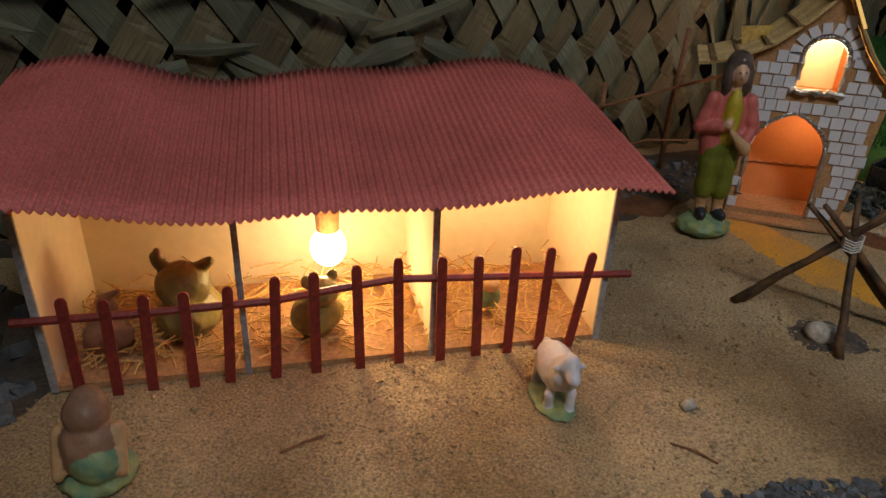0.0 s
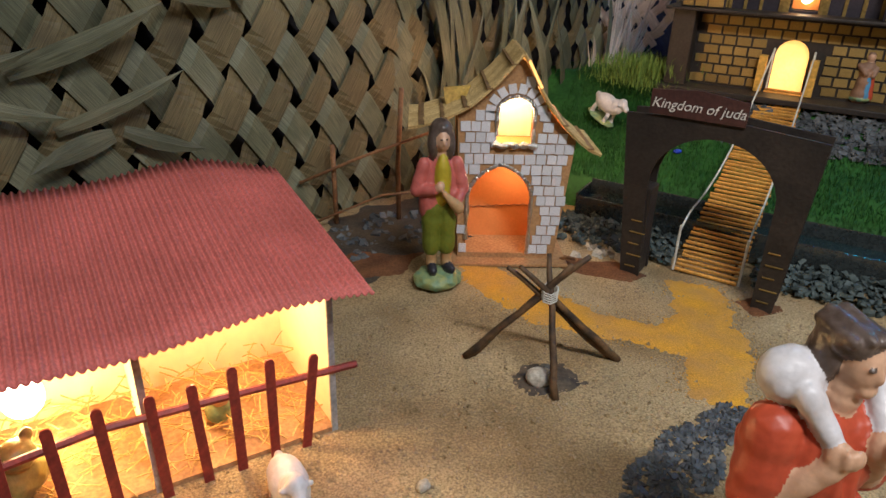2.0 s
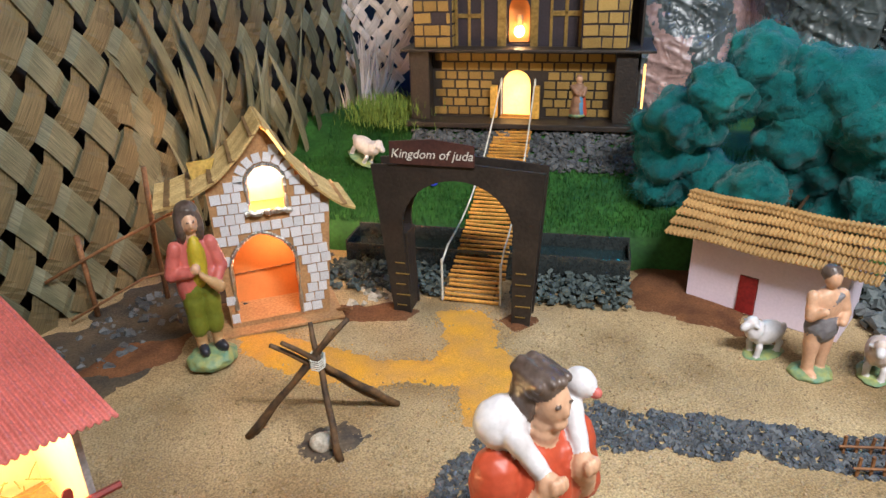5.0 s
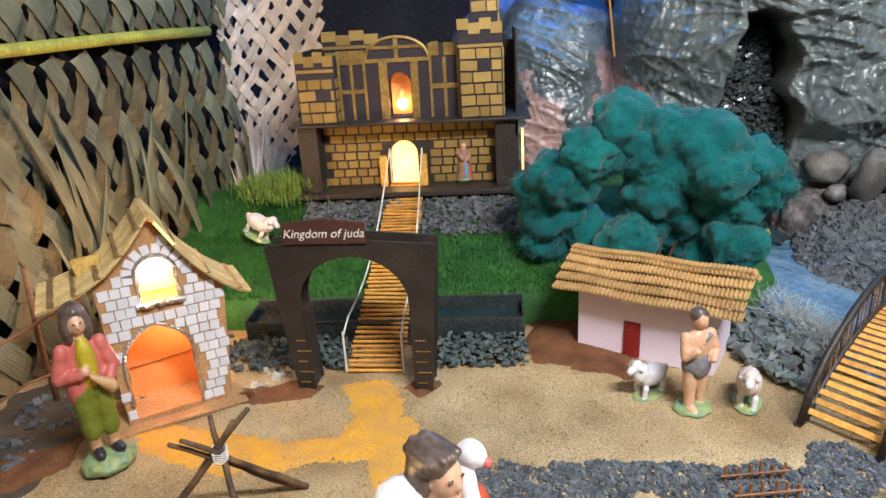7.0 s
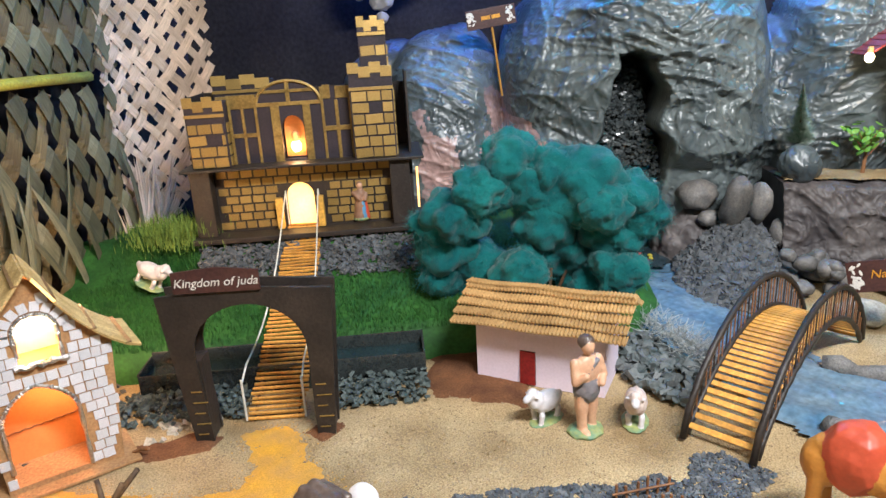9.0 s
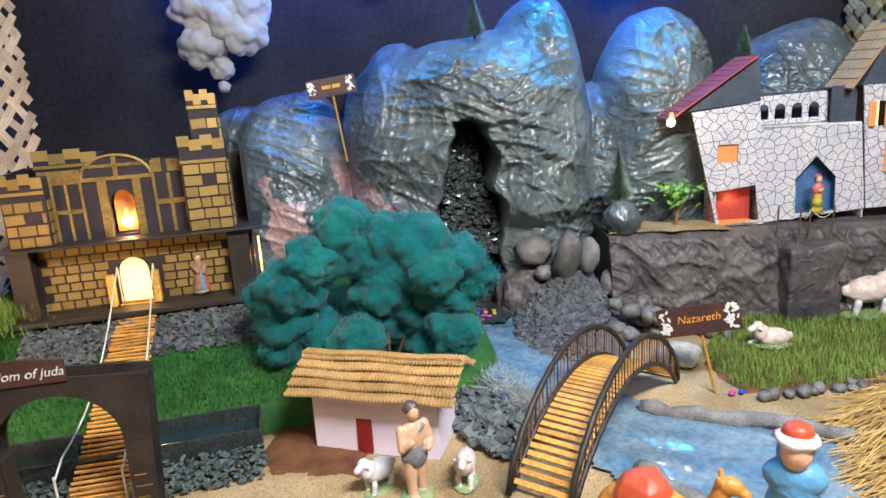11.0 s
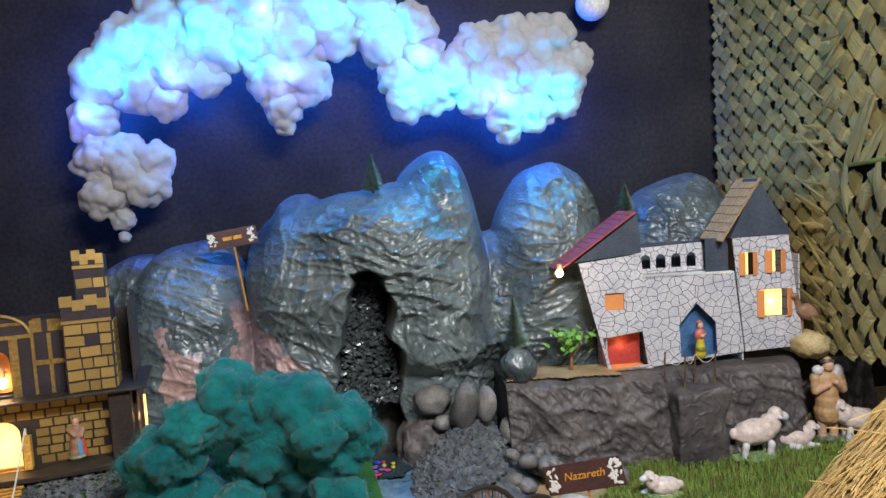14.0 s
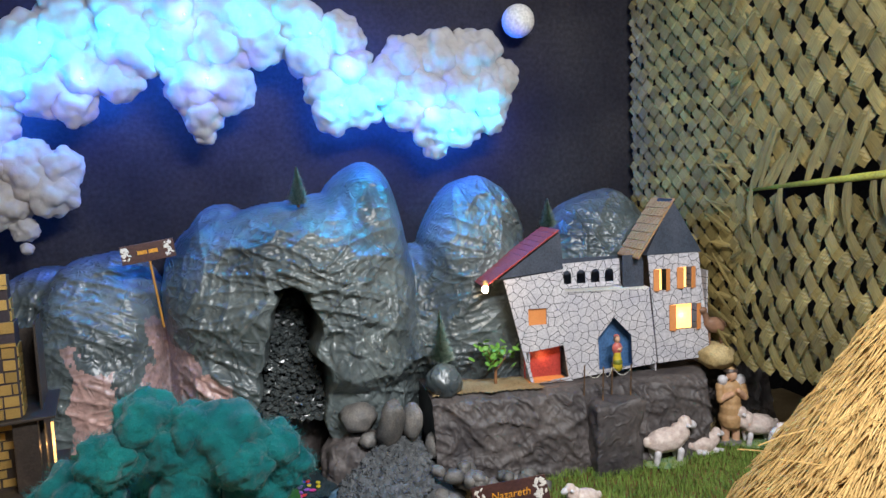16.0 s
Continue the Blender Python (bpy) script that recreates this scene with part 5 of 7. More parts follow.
# ---- cotton cloud with blue lights, moon ----
cloud = thing("cotton_cloud", BD, "white cotton cloud arch lit by blue lights", "cloud")
PUFFS = ((0.90, 0.90, 0.026), (0.90, 0.97, 0.05), (0.85, 1.06, 0.09), (1.0, 1.09, 0.09), (0.93, 1.17, 0.12), (0.84, 1.20, 0.10), (1.04, 1.18, 0.08), (0.83, 1.35, 0.10), (0.87, 1.48, 0.12), (0.96, 1.60, 0.12), (1.0, 1.46, 0.12), (1.1, 1.40, 0.08),
         (1.10, 1.67, 0.13), (1.13, 1.53, 0.12), (1.25, 1.48, 0.08), (1.28, 1.72, 0.13), (1.29, 1.59, 0.12), (1.45, 1.75, 0.13), (1.45, 1.61, 0.12), (1.62, 1.74, 0.13), (1.60, 1.60, 0.12), (1.50, 1.47, 0.11), (1.62, 1.46, 0.11), (1.53, 1.36, 0.085),
         (1.53, 1.29, 0.045), (1.75, 1.65, 0.12), (1.88, 1.70, 0.11), (1.93, 1.59, 0.11), (2.04, 1.64, 0.10), (2.07, 1.53, 0.09), (1.98, 1.46, 0.09), (2.0, 1.36, 0.085), (2.11, 1.39, 0.09), (2.21, 1.46, 0.11), (2.29, 1.56, 0.10), (2.41, 1.58, 0.11),
         (2.56, 1.58, 0.11), (2.48, 1.45, 0.13), (2.35, 1.43, 0.12), (2.62, 1.42, 0.11), (2.68, 1.49, 0.07), (2.40, 1.31, 0.10), (2.50, 1.31, 0.10), (2.40, 1.22, 0.055), (2.62, 1.33, 0.07), (2.28, 1.36, 0.09))
rk = random.Random(41)
for (a, z, r0) in PUFFS:
    bm = bmesh.new()
    ball(bm, (a, -0.03, z), (r0 * 0.92, min(0.06, r0 * 0.7), r0 * 0.9), sub=4, rough=0.2, freq=2.2, seed=rk.uniform(0, 40))
    for k in range(34 if r0 > 0.06 else 8):
        th, ph = rk.uniform(0, 6.28), rk.uniform(0, 1.35)
        r = r0 * rk.uniform(0.14, 0.34)
        ball(bm, (a + 0.86 * r0 * math.cos(th) * math.sin(ph), -0.035 - min(0.06, r0 * 0.7) * math.cos(ph), z + 0.86 * r0 * math.sin(th) * math.sin(ph)), (r * rk.uniform(0.9, 1.2), r * 0.8, r * rk.uniform(0.85, 1.1)), sub=3, rough=0.16, freq=2.0, seed=rk.uniform(0, 40))
    puff = part("puff", bm, COTTON, cloud, smooth=True)
    fuse = puff.modifiers.new("fuse", "REMESH")
    fuse.mode, fuse.voxel_size, fuse.use_smooth_shade = "VOXEL", 0.007, True
LEDS = [(0.83, 1.36), (0.90, 1.50), (1.03, 1.60), (1.15, 1.48), (1.25, 1.66), (1.42, 1.58), (1.5, 1.70), (1.72, 1.70), (1.93, 1.64), (2.06, 1.52), (2.03, 1.38), (2.18, 1.40), (2.36, 1.36), (2.45, 1.28), (2.60, 1.36), (1.56, 1.48)]
LED = mat("blue_led", (0.1, 0.4, 1.0), emit=(0.05, 0.75, 1.0), power=14, bump=0)
for k, (a, z) in enumerate(LEDS):
    bm = bmesh.new()
    ball(bm, (a, -0.125, z), 0.005, sub=2)
    part("led", bm, LED, cloud, "small blue lamp")
    # added lamps before and behind the cotton, spreading the blue of the embedded LEDs
    lamp("cloud_front_light", "POINT", 3.0, (0.0, 0.58, 1.0) if k % 3 else (0.05, 0.14, 1.0), BD @ pose(a, -0.145, z), 0.03)
    lamp("cloud_back_light", "POINT", 5.0, (0.02, 0.14, 1.0), BD @ pose(a, 0.05, z - 0.02), 0.02)
bm = bmesh.new()
ball(bm, (0, 0, 0), 0.068, sub=4, rough=0.01)
mo = part("moon", bm, MOON, smooth=True)
mo.matrix_world = BD @ pose(2.79, 0.05, 1.735)
tagged(mo, "round pale grey moon ball hung before the dark cloth", "moon")

# ---- green wool tree ----
wool = thing("wool_tree", pose(1.9, 1.12, 0), "bushy tree of teal green wool behind the hut", "tree")
rw = random.Random(23)
bm = bmesh.new()
for k in range(5):
    rod(bm, (rw.uniform(-0.05, 0.05), rw.uniform(-0.05, 0.05), 0), (rw.uniform(-0.10, 0.10), rw.uniform(-0.05, 0.12), 0.22), 0.006, 0.004)
part("trunk", bm, STICK, wool)
WM = pose(0.06, -0.02, 0, 0, 0, -49)
LOBES = ((-0.14, 0.50, 0.085), (-0.03, 0.47, 0.075), (0.05, 0.43, 0.11), (0.17, 0.40, 0.075), (-0.04, 0.34, 0.095), (0.13, 0.31, 0.095), (0.01, 0.25, 0.09), (0.15, 0.21, 0.07), (-0.22, 0.43, 0.07), (-0.28, 0.36, 0.085),
         (-0.31, 0.26, 0.08), (-0.23, 0.20, 0.085), (-0.11, 0.22, 0.075), (-0.345, 0.325, 0.06), (0.07, 0.15, 0.07), (-0.06, 0.42, 0.08), (0.22, 0.34, 0.055), (-0.33, 0.18, 0.06), (0.10, 0.38, 0.08), (-0.18, 0.42, 0.06))
fv, ff = [], []
for n_l, (x, z, r) in enumerate(LOBES):
    c = WM @ Vector((x, rw.uniform(-0.06, 0.07), z))
    e = Euler((rw.uniform(-0.6, 0.6), rw.uniform(-0.6, 0.6), rw.uniform(0, 6.28))).to_matrix()
    bm = bmesh.new()
    ball(bm, c, (r, r, r * 0.9), sub=5)
    for v in bm.verts:
        d = (v.co - c) / r
        q = e @ d + Vector((n_l * 3.1, 0, 0))
        soft = 0.34 * noise.noise(q * 1.3) + 0.15 * noise.noise(q * 2.7 + Vector((0, 5, 0)))
        strand = noise.noise(Vector((q.x * 5 + 2 * noise.noise(q * 2), q.y * 17, q.z * 5)))
        v.co = c + d * r * (1.0 + soft + 0.05 * strand)
    bm.normal_update()
    for v in rw.sample(list(bm.verts), 1500):
        nrm = v.normal
        side = nrm.orthogonal().normalized()
        side.rotate(Matrix.Rotation(rw.uniform(0, 6.28), 3, nrm))
        ln = rw.uniform(0.015, 0.045)
        p0 = v.co - nrm * 0.004
        p1 = p0 + side * ln * 0.5 + nrm * rw.uniform(0.003, 0.010)
        p2 = p0 + side * ln * 0.9 + nrm * rw.uniform(-0.002, 0.020)
        s_ = nrm.cross(side) * 0.00045
        k0 = len(fv)
        fv += [p0 - s_, p0 + s_, p1 - s_, p1 + s_, p2]
        ff += [(k0, k0 + 1, k0 + 3, k0 + 2), (k0 + 2, k0 + 3, k0 + 4)]
    part("wool_tuft", bm, WOOL, wool, smooth=True)
fz = raw("wool_fibre", fv, ff, WOOL, wool, "loose wool fibres")
fz["kind"] = "stuff"

# ---- ground cover ----
rq0 = random.Random(70)
patch("yellow_path", [(0.67, 1.43), (0.76, 1.43), (0.86, 1.26), (1.0, 1.16), (1.06, 1.20), (1.10, 1.33), (1.20, 1.29), (1.15, 1.14), (1.12, 1.02), (1.02, 0.90), (0.96, 0.95), (1.0, 1.06), (0.9, 1.12), (0.77, 1.2), (0.70, 1.32)], SAND_Y, "path of bright yellow powder across the sand", "path", edge=0.02, step=0.006)
chips("yellow_grains", [(x + rq0.gauss(0, 0.022), y + rq0.gauss(0, 0.022), gz(x, y)) for x, y, z in scatter([(0.67, 1.43), (0.76, 1.43), (0.86, 1.26), (1.0, 1.16), (1.06, 1.20), (1.10, 1.33), (1.20, 1.29), (1.15, 1.14), (1.12, 1.02), (1.02, 0.90), (0.96, 0.95), (1.0, 1.06), (0.9, 1.12), (0.77, 1.2), (0.70, 1.32)], 3200, rng=rq0)], 0.0007, 0.0017, SAND_Y, "yellow grains strewn along the powder path", "powder")
for ring, label in (([(0.90, 1.48), (1.0, 1.45), (1.07, 1.36), (1.03, 1.33), (0.95, 1.38), (0.88, 1.42)], "red-brown soil at the gateway foot"),
                    ([(1.20, 1.26), (1.27, 1.24), (1.26, 1.18), (1.20, 1.19)], "red-brown soil at the gateway foot"),
                    ([(1.55, 1.2), (1.70, 1.36), (1.86, 1.42), (1.86, 1.2), (1.70, 1.0), (1.64, 0.93), (1.59, 0.94), (1.55, 1.06), (1.50, 1.14)], "red-brown soil round the hut"),
                    ([(0.30, 1.46), (0.45, 1.52), (0.6, 1.52), (0.56, 1.42), (0.42, 1.40)], "red-brown soil behind the standing man")):
    patch("soil_patch", ring, SOIL, label, "soil", edge=0.035, step=0.009, lift=0.006)
patch("soil_patch", [(-0.75, 0.95), (-0.3, 0.95), (0.1, 1.16), (0.35, 1.30), (0.62, 1.52), (0.9, 1.60), (1.0, 1.95), (0.6, 1.85), (0.0, 1.4), (-0.6, 0.98)], DARKSOIL, "dark earth along the foot of the palm mat", "soil", step=0.02, edge=0.06)
patch("soil_patch", [(-0.9, 0.2), (-0.42, 0.30), (-0.24, 0.52), (-0.27, 0.64), (-0.38, 0.85), (-0.75, 0.95)], DARKSOIL, "dark earth beside the shed", "soil", step=0.02, edge=0.06)
patch("scorched_ground", [(0.68, 1.03), (0.72, 1.06), (0.79, 1.05), (0.80, 1.0), (0.76, 0.97), (0.70, 0.98)], mat("ash", (0.05, 0.04, 0.035), (0.12, 0.09, 0.06), rough=0.95, scale=40), "blackened sand under the tripod", "ash", edge=0.02, step=0.006)
STRIP = [(0.36, 0.60), (0.52, 0.66), (0.72, 0.735), (0.83, 0.83), (0.93, 0.905), (1.02, 0.93), (1.12, 0.89), (1.24, 0.855), (1.36, 0.76), (1.47, 0.63), (1.60, 0.56), (1.74, 0.53), (1.72, 0.42),
         (1.56, 0.44), (1.46, 0.53), (1.34, 0.64), (1.22, 0.735), (1.10, 0.80), (1.02, 0.84), (0.95, 0.81), (0.86, 0.72), (0.76, 0.64), (0.56, 0.57), (0.38, 0.50)]
rq = random.Random(77)
chips("dark_gravel", scatter(STRIP, 5200, rng=rq), 0.003, 0.0075, CHAR, "strip of blue-black stone chips on the sand", "gravel")
chips("sand_grit", scatter([(-0.3, 0.3), (1.9, 0.3), (1.9, 1.3), (1.2, 1.35), (0.3, 1.3), (-0.3, 0.62)], 12000, rng=rq), 0.0008, 0.0027, mat("grit", (0.40, 0.30, 0.19), (0.22, 0.15, 0.09), rough=0.9), "coarse grit scattered on the sand", "grit")
chips("sand_clods", scatter([(-0.3, 0.35), (0.5, 0.45), (1.5, 0.9), (1.2, 1.3), (0.3, 1.3), (-0.2, 0.62)], 1100, rng=random.Random(79)), 0.0015, 0.0048, SAND, "small clods of damp sand lying loose", "sand")
chips("loose_stones", scatter([(-0.9, 0.2), (-0.40, 0.30), (-0.26, 0.5), (-0.28, 0.64), (-0.45, 0.85), (-0.75, 0.95)], 160, rng=rq), 0.008, 0.028, GREY, "dark broken stones beside the shed", "stones")
chips("loose_stones", scatter([(0.1, 1.25), (0.6, 1.56), (0.95, 1.62), (1.0, 1.85), (0.5, 1.72), (0.0, 1.36)], 260, rng=rq), 0.003, 0.014, CHAR, "dark grit below the palm mat", "stones")
chips("hut_stones", scatter([(1.80, 0.66), (1.97, 0.66), (2.2, 0.92), (2.08, 1.05), (1.93, 0.93), (1.83, 0.78)], 420, lambda x, y: 0.004 + 0.02 * rq.random(), rq), 0.008, 0.020, mat("slate_chips", (0.07, 0.09, 0.09), (0.14, 0.15, 0.15), rough=0.55, scale=30), "dark slate chips beside the hut", "stones")

# pebbles and small rocks, each its own
rk2 = random.Random(88)


def rock(name, x, y, z, r, label, material=ROCK, squash=0.75, rot=0, group=""):
    bm = bmesh.new()
    ball(bm, (0, 0, 0), (r, r * rk2.uniform(0.7, 0.95), r * squash), (0, 0, rk2.uniform(0, 360)), sub=3, rough=0.22, freq=1.3, seed=rk2.uniform(0, 60))
    o = part(name, bm, material, smooth=True)
    o.matrix_world = pose(x, y, z + r * squash * 0.8, rot, 0, 0)
    return tagged(o, label, "stone", group)


rock("pebble", 0.514, 0.806, 0, 0.011, "small tan pebble on the sand", PALE)
rock("hearth_stone", 0.728, 1.012, 0, 0.022, "whitish stone under the stick tripod", PALE)
rock("hearth_stone", 0.745, 1.035, 0, 0.014, "grey stone under the stick tripod", ROCK)
for p, r, sq, rot, lab in (((2.656, 1.069, 0.235), 0.072, 0.72, 0, "rounded brown-grey boulder below the mountain"), ((2.65, 0.93, 0.195), 0.048, 1.9, 14, "tall grey boulder leaning below the mountain"),
                           ((2.715, 0.885, 0.20), 0.042, 1.75, 10, "tall dark boulder below the mountain"), ((2.63, 1.01, 0.185), 0.034, 0.8, 0, "small grey boulder below the mountain"), ((2.82, 0.83, 0.10), 0.06, 0.9, 0, "grey boulder at the ledge foot")):
    rock("boulder", *p, r, lab, squash=sq, rot=rot, group="boulders below the mountain")
bm = bmesh.new()
ball(bm, (2.70, 1.10, 0.08), (0.15, 0.13, 0.165), sub=5, rough=0.12, freq=2.0)
o = part("rock_shelf", bm, LEDGE, smooth=True)
tagged(o, "brown-grey sheet-covered shelf under the boulder", "shelf", kind="structure")
for k in range(34):
    a = rk2.uniform(2.24, 2.62)
    p = BD @ Vector((a, rk2.uniform(-0.64, -0.50), rk2.random() * max(0.0, 0.13 - (a - 2.24) * 0.32)))
    rock("round_stone", p.x, p.y, p.z, rk2.uniform(0.020, 0.040), "smooth brown-grey stone at the ledge foot", group="round stones at the ledge")
for k in range(26):
    t = k / 25
    rock("edge_stone", 2.42 + 0.42 * t + rk2.uniform(-0.015, 0.015), 0.26 - 0.42 * t + rk2.uniform(-0.02, 0.02), 0, rk2.uniform(0.012, 0.024), "small grey stone edging the grass", group="stones edging the grass")
rock("flat_rock", 2.56, 0.52, 0.0, 0.075, "flat pale grey rock behind the signpost", PALE, 0.45)

# gravel heap below the cave, with slope towards the stream
rh = random.Random(5)


def heap(x, y):
    along, across = (x - 2.71) * 0.92 + (y - 0.96) * 0.39, (y - 0.96) * 0.92 - (x - 2.71) * 0.39
    d = math.hypot(along, across * 1.7)
    return max(0.0, 0.225 - 0.52 * d) + 0.01 * noise.noise(Vector((x * 15, y * 15, 0)))


verts, faces = [], []
for j in range(25):
    for i in range(25):
        x, y = 2.28 + 0.74 * i / 24, 0.62 + 0.62 * j / 24
        verts.append((x, y, heap(x, y) - 0.008))
faces = [(j * 25 + i, j * 25 + i + 1, j * 25 + i + 26, j * 25 + i + 25) for j in range(24) for i in range(24)]
tagged(raw("gravel_mound", verts, faces, GREY, smooth=True), "grey mound under the gravel heap", "mound", kind="structure")
chips("grey_gravel", scatter([(2.30, 0.86), (2.40, 0.74), (2.62, 0.78), (2.80, 0.86), (2.80, 1.02), (2.62, 1.10), (2.42, 1.02)], 2600, heap, rh), 0.007, 0.018, GREY, "heap of grey crushed stone below the cave", "gravel", flat=0.75)


# ---- stream ----
def flow(x, y):
    t = min(1, max(0, (y - 0.55) / 0.6))
    return 0.012 + 0.05 * t + 0.006 * noise.noise(Vector((x * 18, y * 7, 2)))


patch("stream", [(2.36, 1.22), (2.56, 1.12), (2.40, 0.86), (2.26, 0.60), (2.19, 0.44), (2.24, 0.28), (2.26, -0.10), (1.86, -0.12), (1.80, 0.2), (1.90, 0.42), (1.99, 0.62), (2.09, 0.88)], WATER, "crinkled blue plastic film laid as a stream", "water", height=flow, step=0.012, edge=0.015)
for k in range(2):
    pts = ([(2.20, 0.50), (2.23, 0.35), (2.30, 0.17), (2.28, -0.1)], [(1.93, 0.40), (1.86, 0.25), (1.82, 0.05), (1.86, -0.1)])[k]
    bm = bmesh.new()
    n = 14
    q = []
    for i in range(n):
        t = i / (n - 1) * 3
        j = min(2, int(t))
        f = t - j
        q.append((pts[j][0] + (pts[j + 1][0] - pts[j][0]) * f, pts[j][1] + (pts[j + 1][1] - pts[j][1]) * f, 0.018 + 0.006 * math.sin(i * 1.9)))
    tube(bm, q, [0.022 + 0.005 * math.sin(i * 2.3) for i in range(n)], 9)
    tagged(part("stream_bank", bm, KERB, smooth=True), "grey sanded kerb along the blue stream", "kerb", kind="structure")
patch("pool", [(2.42, 1.30), (2.60, 1.22), (2.62, 1.12), (2.48, 1.10), (2.38, 1.18)], mat("dark_pool", (0.03, 0.05, 0.06), rough=0.06, spec=0.8, bump=0.2, bump_scale=30), "small dark pool below the cave", "water", height=lambda x, y: 0.075)
bead_m = [mat("bead_%s" % c, v, rough=0.3) for c, v in (("red", (0.6, 0.05, 0.05)), ("yellow", (0.7, 0.55, 0.05)), ("violet", (0.3, 0.1, 0.5)))] + [BLUEB, PINKB]
for k in range(34):
    bm = bmesh.new()
    ball(bm, (0, 0, 0), (0.012, 0.008, 0.004), (0, 0, rh.uniform(0, 180)), sub=2)
    b = part("bead", bm, rh.choice(bead_m), smooth=True)
    b.matrix_world = pose(2.44 + rh.uniform(-0.06, 0.08), 1.18 + rh.uniform(-0.05, 0.05), 0.083)
    tagged(b, "small bright coloured bead by the pool", "bead", "beads by the pool")
for p, m_, lab in (((2.62, 0.70, 0.006), BLUEB, "blue bead on the sand"), ((2.42, 0.33, 0.008), PINKB, "pink bead on the sand"), ((2.44, 0.31, 0.008), BLUEB, "blue bead on the sand"), ((1.71, 1.55, 0.165), BLUEB, "blue bead on the turf"), ((1.69, 1.53, 0.162), BLUEB, "blue bead on the turf"), ((1.30, 1.75, 0.15), BLUEB, "blue bead on the turf"), ((1.14, 1.57, 0.01), PINKB, "pink bead by the tray"), ((2.22, 0.18, 0.03), PINKB, "pink bead on the stream")):
    bm = bmesh.new()
    ball(bm, (0, 0, 0), (0.012, 0.009, 0.006), sub=2)
    b = part("bead", bm, m_, smooth=True)
    b.matrix_world = pose(*p)
    tagged(b, lab, "bead")

# fluffy dry fibres on the stream bank
rows = []
for k in range(900):
    t = rh.random()
    x, y = 1.99 + 0.16 * t + rh.gauss(0, 0.022), 0.60 + 0.38 * t + rh.gauss(0, 0.022)
    a = rh.uniform(0, 6.28)
    ln = rh.uniform(0.02, 0.05)
    rows.append(((x, y, 0.02 + rh.uniform(0, 0.02)), (x + math.cos(a) * ln, y + math.sin(a) * ln, 0.03 + rh.uniform(0, 0.045))))
straws("cotton_foam", rows, mat("grey_fibre", (0.42, 0.44, 0.42), rough=0.95, bump=0), "pale grey fibre spread as foam by the stream", "fibre", 0.0007)

# ---- meadow ----
MEADOW = [(2.44, 0.31), (2.60, 0.47), (2.92, 0.50), (3.12, 0.36), (3.35, 0.14), (3.62, -0.10), (3.75, -0.35), (3.25, -0.45), (2.95, -0.22), (2.70, 0.0), (2.55, 0.16)]
patch("meadow_soil", MEADOW, SOIL, "brown soil sheet under the meadow turf", "soil", lift=0.006, step=0.02)
blades("meadow_grass", scatter(MEADOW, 16000, lambda x, y: 0.008, rq), 0.030, 0.0012, GRASS, "living green grass turf before the ledge", "grass", rng=rq)
blades("dry_grass", scatter([(2.62, 0.04), (2.80, -0.12), (3.0, -0.25), (2.9, -0.38), (2.66, -0.12)], 2600, lambda x, y: 0.01, rq), 0.05, 0.0009, DRYG, "dry straw-coloured grass at the meadow edge", "grass", 0.9, rq)
blades("dry_grass", scatter([(3.2, 0.22), (3.45, 0.0), (3.75, -0.22), (3.8, -0.12), (3.5, 0.10)], 1200, lambda x, y: 0.01, rq), 0.08, 0.0009, DRYG, "dry grass along the ledge foot", "grass", 1.0, rq)
bm = bmesh.new()
ball(bm, (0, 0, 0), (0.085, 0.07, 0.05), sub=3, rough=0.2, freq=3)
o = part("dry_moss_ball", bm, DRYG, smooth=True)
o.matrix_world = pose(3.50, -0.06, 0.365)
tagged(o, "round clump of dry tan moss on the ledge", "moss")

# ---- sticks, tripod, twigs ----
trip = thing("stick_tripod", Matrix(), "tied tripod of charred sticks over the hearth", "tripod")
AP = Vector((0.742, 1.043, 0.150))
rs2 = random.Random(2)
for foot, tip in (((0.741, 0.965, 0.0), (0.745, 1.072, 0.205)), ((0.622, 1.098, 0.0), (0.792, 1.025, 0.222)), ((0.634, 1.106, 0.0), (0.770, 1.03, 0.205)), ((0.884, 1.062, 0.0), (0.688, 1.036, 0.203)), ((0.876, 1.07, 0.0), (0.672, 1.045, 0.200))):
    bm = bmesh.new()
    f, t = Vector(foot), Vector(tip)
    pts = [f.lerp(t, k / 8) + Vector((rs2.uniform(-1, 1), rs2.uniform(-1, 1), rs2.uniform(-1, 1))) * 0.0018 for k in range(9)]
    tube(bm, pts, [0.0068 - 0.0004 * k + rs2.uniform(0, 0.001) for k in range(9)], 7)
    part("stick", bm, STICK, trip, smooth=True)
bm = bmesh.new()
for k in range(5):
    tube(bm, [AP + Vector((0.013 * math.cos(a * 0.9), 0.013 * math.sin(a * 0.9), 0.004 * (k - 2) + 0.004 * math.sin(a))) for a in range(8)], 0.0013, 5)
part("twine", bm, ROPE, trip)
for pts, r, lab in (([(0.565, 1.70, 0.0), (0.562, 1.70, 0.15), (0.57, 1.696, 0.33)], 0.006, "upright brown twig by the palm mat"), ([(0.412, 1.69, 0.0), (0.409, 1.696, 0.2)], 0.006, "upright brown twig by the palm mat"),
                    ([(0.33, 1.675, 0.115), (0.47, 1.68, 0.172), (0.66, 1.675, 0.24)], 0.004, "slanting brown twig tied across the uprights"), ([(0.36, 1.66, 0.02), (0.52, 1.672, 0.08), (0.70, 1.66, 0.10)], 0.003, "thin twig between the uprights")):
    bm = bmesh.new()
    tube(bm, pts, r, 6)
    tagged(part("twig", bm, TWIG, smooth=True), lab, "twig")
